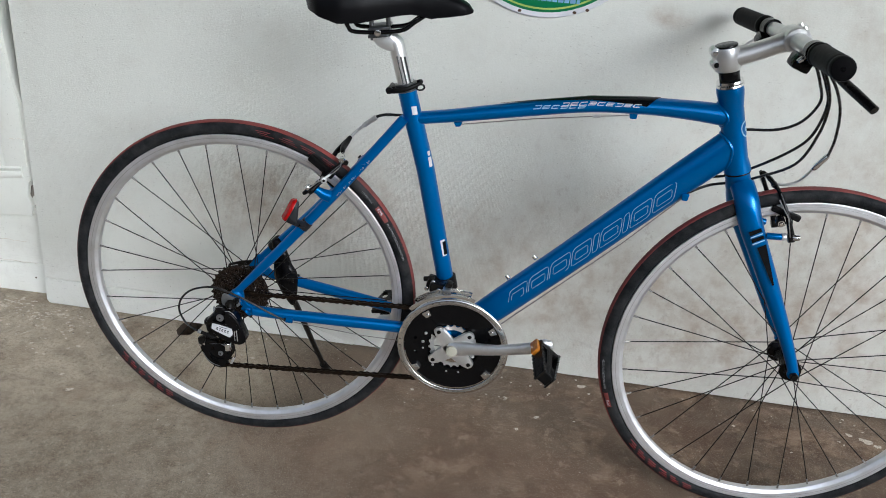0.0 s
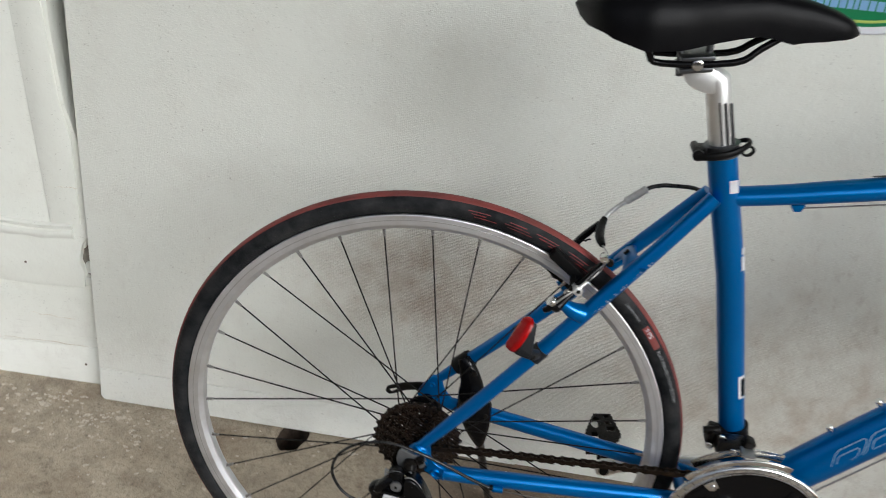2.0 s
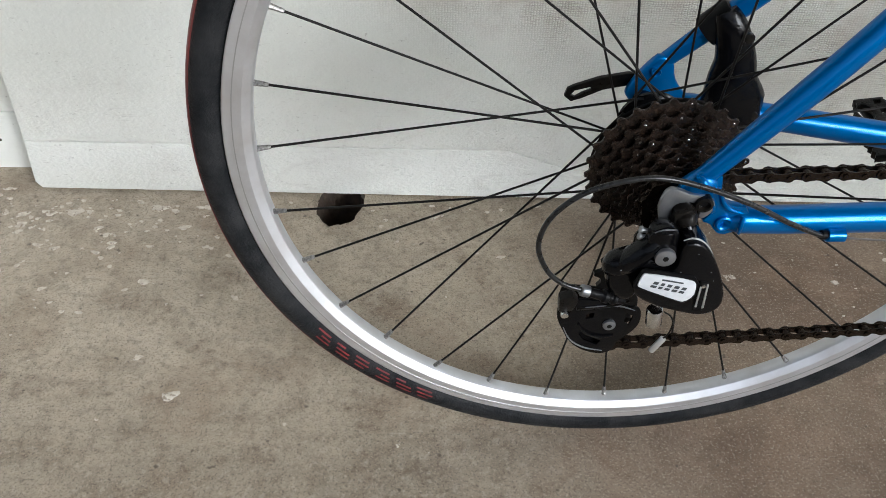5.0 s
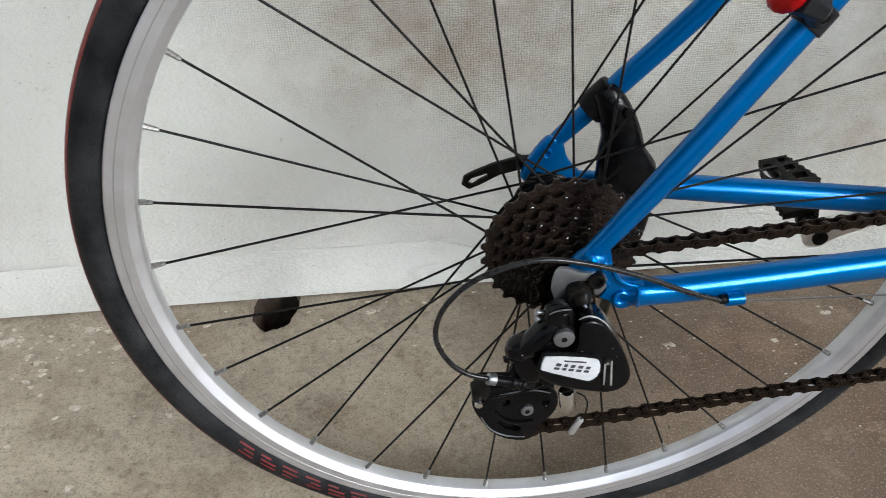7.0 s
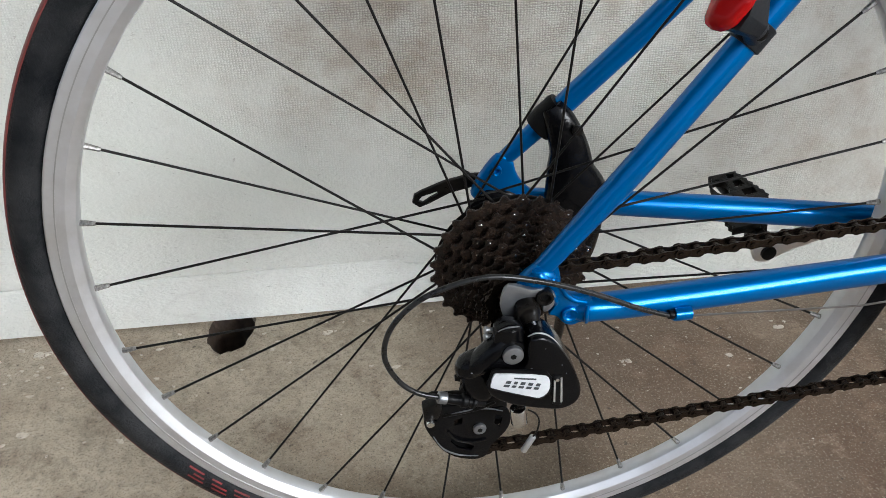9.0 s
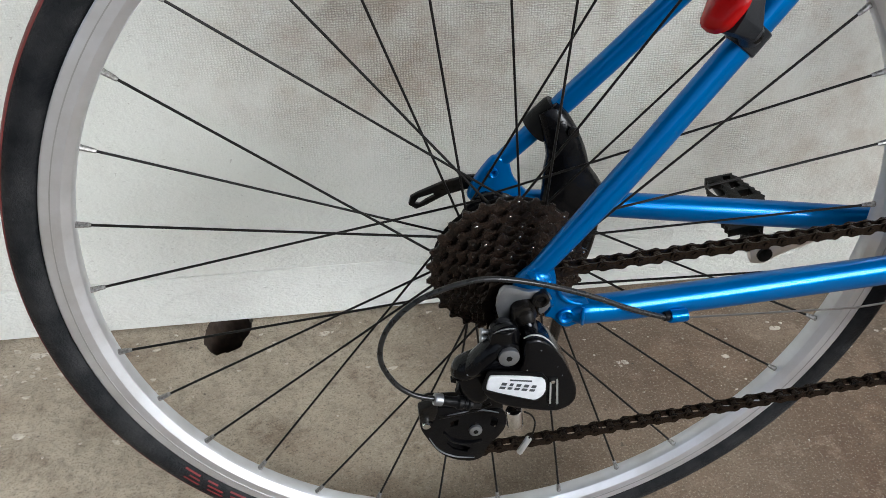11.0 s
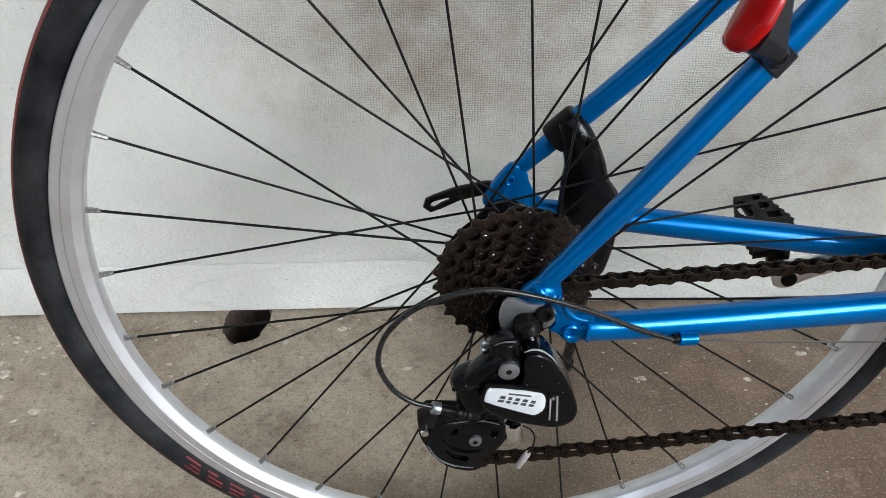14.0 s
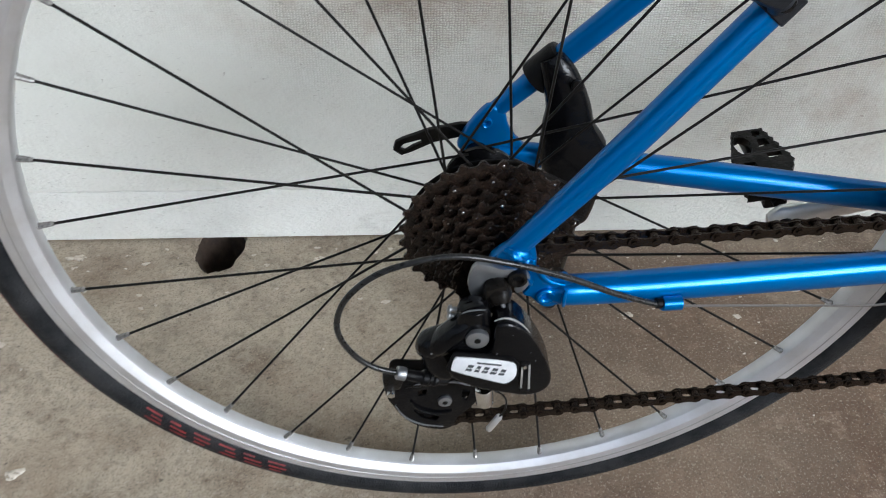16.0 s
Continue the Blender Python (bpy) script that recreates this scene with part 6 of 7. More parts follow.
# rear axle ends
axle = bmesh.new()
rod((0, -0.088, HUB_Z + 0.004), (0, -0.060, HUB_Z + 0.004), 0.0048, 14, 0.001, axle)
rod((0, 0.060, HUB_Z + 0.002), (0, 0.084, HUB_Z + 0.002), 0.0048, 14, 0.001, axle)
part("rear_axle", axle, DUSTY, bike)
part("axle_nut", hex_head((0, 0.084, HUB_Z + 0.002), 0.0088, 0.010), DUSTY, bike)

# rear derailleur
rd = part("rear_derailleur", slab([(-26.5, 322.5), (-25.5, 333), (-24, 339), (-17, 342.5), (-9, 342.5), (-5, 334), (-4.5, 312), (-8, 303), (-27, 303), (-45, 297), (-42.5, 306.5), (-34.5, 316.5)], -0.0970, -0.0875, 0.0045, rounds=1, seg=4), GLOSS_BLACK, bike,
          "black rear derailleur with a white name plate")
part("hanger_bracket", slab([(-15.3, 361.5), (-6.6, 360), (1, 356), (7.2, 356), (13, 355), (18.8, 349.5), (18.4, 342.8), (15.7, 337.5), (10.8, 334.9), (9.5, 339.4), (11, 344), (5, 349), (0, 349.6), (-6.3, 348.8), (-9.3, 344.7), (-8.1, 337.3), (-4.9, 328.8), (-6.1, 325.6), (-13.2, 327.2), (-17.2, 337.7), (-19, 347.5)], -0.0785, -0.0745, 0.0013, rounds=1), GREY_BRACKET, rd,
     "grey metal hanger bracket")
ring = lathe([(0.0058, -0.0025), (0.0060, 0.004), (0.0032, 0.004), (0.0032, -0.0018), (0.0040, -0.003)], 24)
part("hollow_bolt", ring, DUSTY, rd, "dark hollow bolt", Matrix.Translation((0.0106, -0.0788, 0.3495)))
part("bolt_core", rod((0.0106, -0.070, 0.3505), (0.0106, -0.0795, 0.3505), 0.0034, 12), BLACK, rd)
pv = bmesh.new()
sweep(pv, [(-0.001, -0.070, 0.344), (-0.001, -0.078, 0.342), (0.000, -0.084, 0.339), (0.001, -0.087, 0.336)], [0.0065, 0.0082, 0.0078, 0.005], 18, (1, 0, 0))
slab([(-9, 346), (2, 350), (6, 344), (8, 328), (4, 322), (-4, 324), (-9, 334)], -0.0865, -0.0725, 0.003, bm=pv)
part("pivot_knuckle", pv, DUSTY, rd, "dusty black pivot knuckle")
part("knuckle_rib", tube([(0.000, -0.0885, 0.340), (0.003, -0.0895, 0.334), (0.004, -0.0895, 0.327)], [0.0010, 0.0014, 0.0010], 8, smooth=3), GREY_BRACKET, rd, "thin grey line on the knuckle")
part("knuckle_spring", lathe([(0.0070, -0.0012), (0.0078, 0.0), (0.0070, 0.0012), (0.0062, 0.0)], 24), DUSTY, rd, m=Matrix.Translation((0.004, -0.083, 0.3255)) @ pose(0, 0, 0, 70, 0, 0))
part("pivot_pin", rod((0.004, -0.085, 0.332), (0.004, -0.0895, 0.331), 0.0045, 14, 0.001), GLOSS_BLACK, rd)
part("outer_link", slab([(-4.5, 334), (0, 337), (7.6, 335.5), (14, 329), (19.5, 320.5), (26, 308), (30.5, 297), (34.5, 284), (32.5, 273), (21, 267), (3.5, 271.5), (-13.4, 277), (-29, 287), (-32, 298.6), (-27, 307), (-9, 307), (-4.5, 314)], -0.1040, -0.080, 0.0085, rounds=2, seg=5), GLOSS_BLACK, rd,
     "glossy black outer link")
part("upper_barrel", tube([(-0.0160, -0.0900, 0.3400), (-0.0160, -0.0900, 0.3394), (-0.0160, -0.0900, 0.3378), (-0.0158, -0.0895, 0.3330), (-0.0152, -0.0885, 0.3250), (-0.0145, -0.0870, 0.3130), (-0.0145, -0.0860, 0.3060)], [0.0070, 0.0084, 0.0092, 0.0098, 0.0104, 0.0110, 0.0070], 28, (1, 0, 0), smooth=3), GLOSS_BLACK, rd, "rounded black upper barrel")
part("barrel_edge_line", tube([(-0.0235, -0.0968, 0.3395), (-0.0200, -0.0972, 0.3418), (-0.0150, -0.0974, 0.3428), (-0.0095, -0.0970, 0.3422)], [0.0002, 0.0005, 0.0005, 0.0002], 8, smooth=4), GREY_BRACKET, rd, "light grey line along the top edge of the barrel")
part("body_arm", tube([(-0.0120, -0.0890, 0.3140), (-0.0220, -0.0900, 0.3120), (-0.0330, -0.0885, 0.3080), (-0.0420, -0.0860, 0.3020), (-0.0445, -0.0840, 0.2960)], [(0.0075, 0.0090), (0.0085, 0.0100), (0.0090, 0.0105), (0.0085, 0.0100), (0.0050, 0.0065)], 20, smooth=4), GLOSS_BLACK, rd, "rounded black body arm")
part("shoulder", tube([(-0.0180, -0.0905, 0.3290), (-0.0235, -0.0915, 0.3230), (-0.0300, -0.0915, 0.3150), (-0.0370, -0.0900, 0.3070), (-0.0400, -0.0890, 0.3020)], [(0.0060, 0.0080), (0.0070, 0.0095), (0.0072, 0.0098), (0.0066, 0.0092), (0.0040, 0.0060)], 18, smooth=4), GLOSS_BLACK, rd, "sloping black shoulder")
part("pivot_housing", rod((-0.0140, -0.0880, 0.3215), (-0.0140, -0.0990, 0.3215), 0.0098, 24, 0.0022), GLOSS_BLACK, rd)
# satin arc drawn as the highlight along the top of the link
part("link_highlight", tube([(-0.0045, -0.0995, 0.3352), (0.0005, -0.0995, 0.3372), (0.0065, -0.0995, 0.3358), (0.0135, -0.0995, 0.3295), (0.019, -0.0995, 0.3205)], [0.0003, 0.0006, 0.0007, 0.0005, 0.0002], 8, smooth=4), SATIN, rd, "highlight arc along the link rim")
rs = random.Random(4)
for nx, nz in ((6.5, 327), (18.5, 311), (22, 303), (-2, 311), (-41, 309)):
    part("paint_nick", ball((nx * 0.001, -0.1038 if nx > -5 else -0.1003, nz * 0.001), (rs.uniform(0.0004, 0.0008), 0.0004, rs.uniform(0.0003, 0.0006)), 8), GREY_BRACKET, rd, "small bright nick")
part("side_panel", slab([(12.9, 303), (18.8, 302), (20.5, 275), (14, 275.5), (12.6, 284)], -0.1052, -0.1030, 0.0007), BLACK, rd)
part("bright_edge", slab([(13.4, 299), (14.6, 299), (15.4, 279), (14.0, 279)], -0.1058, -0.1045, 0.0003), SATIN, rd, "thin bright line on the panel")
part("bright_edge", slab([(17.6, 301), (18.9, 301), (20.4, 278.5), (18.9, 278)], -0.1060, -0.1045, 0.0003), SATIN, rd, "thin bright line on the panel")
part("bright_rivet", rod((0.0155, -0.104, 0.2995), (0.0155, -0.1062, 0.2995), 0.0015, 8), CHROME, rd)
part("plate_frame", slab([(-28.5, 313), (-26, 314), (8.2, 307.6), (12.4, 301), (12.4, 288.5), (5.6, 282), (-31.5, 297.5), (-32, 301)], -0.1050, -0.1030, 0.0006), BLACK, rd)
part("name_plate", slab([(-28, 310), (-26, 311.5), (7, 305.2), (10.8, 300.6), (10.8, 290), (5.2, 284.7), (1, 285.6), (-29, 298.8), (-29.6, 301)], -0.1062, -0.1045, 0.0006, rounds=1), PLATE, rd, "white name plate with grey lettering")
bm = bmesh.new()
x = -21.0
for w in (4.6, 3.6, 4.2, 4.4, 4.2):
    z = 299.6 - (x + 21) * 0.27
    hgt = 5.0
    sl = 2.2
    slab([(x, z), (x + w - 1.0, z - (w - 1.0) * 0.27), (x + w - 1.0 + sl * 0.4, z - (w - 1.0) * 0.27 + 1.7), (x + sl * 0.4, z + 1.7)], -0.1066, -0.1060, 0, bm=bm)
    slab([(x + sl * 0.6, z + 2.9), (x + w - 1.4 + sl * 0.6, z - (w - 1.4) * 0.27 + 2.9), (x + w - 1.4 + sl, z - (w - 1.4) * 0.27 + hgt), (x + sl, z + hgt)], -0.1066, -0.1060, 0, bm=bm)
    x += w + 0.9
slab([(-14, 305.6), (1, 302.4), (1, 303.5), (-14, 306.7)], -0.1066, -0.1060, 0, bm=bm)
part("plate_marks", bm, GREY_PRINT, rd, "grey maker's marks")
part("pivot_cap", rod((-0.0140, -0.0985, 0.3215), (-0.0140, -0.1025, 0.3215), 0.0070, 28, 0.0007), GREY_BRACKET, rd, "grey pivot cap")
part("cap_socket", rod((-0.0140, -0.1022, 0.3215), (-0.0140, -0.1029, 0.3215), 0.0021, 6), BLACK, rd)
part("lower_knuckle", slab([(-45, 305), (-47, 297), (-46, 285), (-39, 273), (-28, 270), (-22, 279), (-24, 296), (-30, 305), (-37, 308)], -0.0945, -0.077, 0.0075, rounds=1, seg=4), GLOSS_BLACK, rd, "black lower knuckle")
part("barrel_adjuster", tube([(-0.030, -0.088, 0.2675), (-0.036, -0.089, 0.270), (-0.037, -0.089, 0.2704), (-0.039, -0.0892, 0.2712), (-0.040, -0.0893, 0.2716), (-0.042, -0.0895, 0.2725), (-0.043, -0.0896, 0.2729), (-0.046, -0.0898, 0.274), (-0.047, -0.0899, 0.2744), (-0.052, -0.090, 0.2762), (-0.058, -0.090, 0.2785)], [0.0030, 0.0034, 0.0048, 0.0048, 0.0038, 0.0038, 0.0050, 0.0050, 0.0038, 0.0036, 0.0034], 14), BLACK, rd, "black barrel adjuster")
part("barrel_tip", rod((-0.0565, -0.090, 0.278), (-0.0625, -0.090, 0.280), 0.0044, 12, 0.0008), GREY_BRACKET, rd, "grey ferrule")


def smooth_outline(pts, rounds=2):
    for _ in range(rounds):
        q = []
        for i, a in enumerate(pts):
            b = pts[(i + 1) % len(pts)]
            q += [(a[0] * 0.75 + b[0] * 0.25, a[1] * 0.75 + b[1] * 0.25), (a[0] * 0.25 + b[0] * 0.75, a[1] * 0.25 + b[1] * 0.75)]
        pts = q
    return pts


cage_out = [(-69, 248), (-71, 236), (-70, 225), (-64, 212), (-58, 199.5), (-48, 190), (-38, 186), (-30, 184.5), (-22, 188.5), (-20.5, 199), (-9, 211.5), (-5, 223), (-8, 239), (-23, 238), (-41, 245), (-56, 246)]
part("cage_plate", slab(smooth_outline(cage_out), -0.0670, -0.0650, 0.0005, holes=([(-49, 214), (-44, 207), (-33, 200), (-35.5, 195.5), (-46, 200.5), (-51, 208)], [(-48, 230.5), (-42, 232), (-42.5, 226), (-48, 225)], [(-65, 243), (-60, 242), (-61, 231), (-65.5, 234)], [(-17, 232), (-12, 228), (-14, 218), (-18, 222)])),
     GLOSS_BLACK, rd, "black cage plate")
# two grey arcs drawn as the highlights on the cage edges
part("cage_highlight", tube([(-0.0560, -0.0674, 0.2370), (-0.0400, -0.0676, 0.2395), (-0.0250, -0.0676, 0.2400), (-0.0120, -0.0674, 0.2350)], [0.0003, 0.0007, 0.0007, 0.0003], 8, smooth=4), GREY_BRACKET, rd, "highlight line along the cage edge")
part("cage_highlight", tube([(-0.0640, -0.0674, 0.2160), (-0.0570, -0.0676, 0.2020), (-0.0450, -0.0676, 0.1930), (-0.0300, -0.0674, 0.1890)], [0.0003, 0.0006, 0.0006, 0.0003], 8, smooth=4), GREY_BRACKET, rd, "highlight line along the cage edge")
part("cage_rib", tube([(-0.0530, -0.0675, 0.2200), (-0.0470, -0.0677, 0.2110), (-0.0350, -0.0677, 0.2060), (-0.0240, -0.0675, 0.2070)], [0.0008, 0.0014, 0.0014, 0.0008], 8, smooth=4), GLOSS_BLACK, rd)
part("cage_lip", tube([(-0.0565, -0.0672, 0.2365), (-0.045, -0.0675, 0.2380), (-0.030, -0.0675, 0.2405), (-0.018, -0.0672, 0.245)], 0.0012, 8, smooth=4), DUSTY, rd)
part("cage_plate", slab([(px * 0.96, pz) for px, pz in smooth_outline(cage_out)], -0.0525, -0.051, 0.0005, holes=([(-49, 214), (-44, 207), (-33, 200), (-35.5, 195.5), (-46, 200.5), (-51, 208)],)), DUSTY, rd)
for px, pz, nt in ((-0.034, 0.2115, 11), (-0.022, 0.266, 11)):
    part("jockey_wheel", gear(nt, -0.0018, 0.0018, 0.005, 0.004), BLACK, rd, "black jockey wheel", Matrix.Translation((px, -0.0590, pz)))
part("cage_bolt", rod((-0.0293, -0.066, 0.2195), (-0.0293, -0.0695, 0.2195), 0.0050, 16, 0.001), GREY_BRACKET, rd, "grey cage bolt")
part("bolt_socket", rod((-0.0293, -0.0694, 0.2195), (-0.0293, -0.0699, 0.2195), 0.0020, 6), BLACK, rd)
part("cage_tab", slab([(-72, 252), (-62, 256), (-57, 250), (-60, 240), (-71, 238)], -0.073, -0.064, 0.002), DUSTY, rd)
part("tab_screw", rod((-0.0665, -0.072, 0.2375), (-0.0665, -0.0755, 0.2370), 0.0030, 12, 0.0006), CHROME, rd)
part("cable_clamp", rod((-0.0062, -0.089, 0.2600), (-0.0048, -0.090, 0.2450), 0.0060, 16, 0.0014), CHROME, rd, "bright cable clamp nut")
part("loose_wire", tube([(0.001, -0.090, 0.2575), (0.0065, -0.090, 0.2530), (0.0096, -0.090, 0.2450), (0.0085, -0.090, 0.2340), (0.0055, -0.090, 0.2290)], 0.0007, 6, smooth=4), DUSTY, rd, "loose cable tail")
part("wire_crimp", rod((0.0060, -0.090, 0.2295), (-0.0008, -0.090, 0.2150), 0.0024, 10, 0.0006), ALLOY, rd, "crimped silver wire end")
for dz in (0.0, 0.0055):
    part("limit_screw", rod((-0.0215, -0.087, 0.3265 + dz), (-0.0300, -0.088, 0.3290 + dz), 0.0017, 10, 0.0004), GREY_BRACKET, rd, "small grey limit screw")
    part("screw_head", rod((-0.0290, -0.088, 0.3287 + dz), (-0.0308, -0.088, 0.3293 + dz), 0.0026, 12, 0.0005), GREY_BRACKET, rd)
part("gear_housing", tube([(0.104, -0.0755, 0.3175), (0.090, -0.077, 0.324), (0.070, -0.080, 0.335), (0.039, -0.084, 0.3535), (0.003, -0.088, 0.3705), (-0.030, -0.090, 0.379), (-0.061, -0.090, 0.372), (-0.080, -0.090, 0.360), (-0.093, -0.090, 0.342),
                           (-0.0965, -0.090, 0.320), (-0.088, -0.0895, 0.298), (-0.076, -0.090, 0.286), (-0.062, -0.090, 0.280)], 0.0019, 12, smooth=6), CABLE, bike, "grey-black looped gear cable housing")

# crank set
def ring_points(r, n, a0=0.0):
    return [(r * math.cos(a0 + 2 * math.pi * i / n), r * math.sin(a0 + 2 * math.pi * i / n)) for i in range(n)]


CR = pose(BB.x, 0, BB.z)
crank = part("crankset", rod((0, -0.060, 0), (0, 0.062, 0), 0.0105, 20), DUSTY, bike, "silver crank with black chainrings and chain guard", CR)
part("chain_guard", lathe([(0.1045, -0.0600), (0.1045, -0.0580), (0.0995, -0.0565), (0.0930, -0.0570), (0.0918, -0.0590), (0.0924, -0.0612), (0.0936, -0.0620), (0.0952, -0.0624), (0.0962, -0.0612), (0.0970, -0.0612), (0.0980, -0.0630), (0.1015, -0.0626), (0.1038, -0.0612)], 96), CHROME, crank,
     "shiny silver chain guard ring", sharp=50)
part("chainring", slab(ring_points(91.6, 64), -0.0565, -0.0535, 0, holes=(ring_points(50, 40), *[[(x + 72 * math.cos(radians(a)), z + 72 * math.sin(radians(a))) for x, z in ring_points(3.2, 10)] for a in (172, 196, 236, 20)])), GLOSS_BLACK, crank, "black outer chainring")
part("chainring", gear(38, -0.0510, -0.0490, bore=0.044), GLOSS_BLACK, crank, "black middle chainring")
part("chainring", gear(22, -0.0552, -0.0536, bore=0.036), ALLOY, crank, "silver inner chainring")
for a in (156, 176, 190, 232, 262, 285):
    u, w = 0.0565 * math.cos(radians(a)), 0.0565 * math.sin(radians(a))
    part("ring_stud", rod((u, -0.0560, w), (u, -0.0578, w), 0.0020 + 0.0010 * (a % 4 == 0), 8, 0.0004), ALLOY, crank, "bright ring stud")
notch = block((0, 0, 0), (0.0030, 0.0012, 0.0009), 0.0002)
notch_ob = part("guard_notch", notch, BLACK, crank, "dark notch round the guard")
for k in range(48):
    a = radians(7.5 * k + 3)
    at = Matrix.Translation((0.0996 * math.cos(a), -0.0627, 0.0996 * math.sin(a))) @ pose(0, 0, 0, 0, -math.degrees(a), 0)
    if k:
        share("guard_notch", notch_ob.data, crank, at)
    else:
        notch_ob.matrix_local = at
bm = bmesh.new()
for a in (48, 138, 228, 318):
    u, w = math.cos(radians(a)), math.sin(radians(a))
    slab([(u * 20 - w * 9, w * 20 + u * 9), (u * 66 - w * 11, w * 66 + u * 11), (u * 84 - w * 16, w * 84 + u * 16), (u * 84 + w * 16, w * 84 - u * 16), (u * 66 + w * 11, w * 66 - u * 11), (u * 20 + w * 9, w * 20 - u * 9)], -0.0575, -0.0535, 0.0008, bm=bm)
part("guard_arm", bm, GLOSS_BLACK, crank, "black chainring arms")
for a in (32, 128, 218, 322):
    bm = bmesh.new()
    u, w = math.cos(radians(a)), math.sin(radians(a))
    slab([(u * 78 - w * 6, w * 78 + u * 6), (u * 90 - w * 8, w * 90 + u * 8), (u * 90 + w * 8, w * 90 - u * 8), (u * 78 + w * 6, w * 78 - u * 6)], -0.0622, -0.0565, 0.0015, bm=bm)
    rod((u * 0.082, -0.062, w * 0.082), (u * 0.082, -0.0645, w * 0.082), 0.0035, 10, 0.0006, bm)
    part("guard_tab", bm, CHROME, crank, "silver guard tab")
ARM = Vector((0.170, 0, 0.050))
for s in (-1, 1):
    d = ARM if s < 0 else Vector((0.012, 0, -0.003)) - ARM
    y0, y1 = (-0.0610, -0.094) if s < 0 else (0.066, 0.088)
    arm = bmesh.new()
    pts = [Vector((0, y0, 0)) - d * 0.06, Vector((0, y0, 0)), d * 0.2 + Vector((0, y0 + (y1 - y0) * 0.3, 0)), d * 0.5 + Vector((0, y0 + (y1 - y0) * 0.8, 0)), d * 0.85 + Vector((0, y1, 0)), d + Vector((0, y1, 0)), d * 1.07 + Vector((0, y1, 0))]
    sweep(arm, pts, [(0.012, 0.007), (0.0185, 0.011), (0.0135, 0.009), (0.0105, 0.0068), (0.0115, 0.0066), (0.0155, 0.008), (0.009, 0.005)], 18, smooth=4)
    armo = part("crank_arm", arm, CRANK, crank, "satin silver crank arm")
    if s > 0:
        part("axle_socket", rod(d * 1.0 + Vector((0, y1 - 0.0098, 0)), d * 1.0 + Vector((0, y1 - 0.006, 0)), 0.0070, 16, 0.0006), BLACK, armo, "dark pedal axle socket")
    if s < 0:
        sp = bmesh.new()
        for a in (46, 128, 218, 318):
            u, w = math.cos(radians(a)), math.sin(radians(a))
            slab([(-w * 17, u * 17), (u * 28 - w * 13, w * 28 + u * 13), (u * 40 - w * 11, w * 40 + u * 11), (u * 50 - w * 8, w * 50 + u * 8), (u * 53, w * 53), (u * 50 + w * 8, w * 50 - u * 8), (u * 40 + w * 11, w * 40 - u * 11), (u * 28 + w * 13, w * 28 - u * 13), (w * 17, -u * 17)], -0.0670, -0.0585, 0.003, bm=sp)
        part("spider", sp, CRANK, crank, "satin silver four-arm spider")
        for a in (46, 128, 218, 318):
            u, w = math.cos(radians(a)) * 0.044, math.sin(radians(a)) * 0.044
            part("chainring_bolt", rod((u, -0.0655, w), (u, -0.0680, w), 0.0040, 12, 0.0008), DUSTY, crank)
        part("dust_cap", rod((0, -0.0690, 0), (0, -0.0752, 0), 0.0108, 24, 0.0015), CREAM, crank, "cream dust cap")


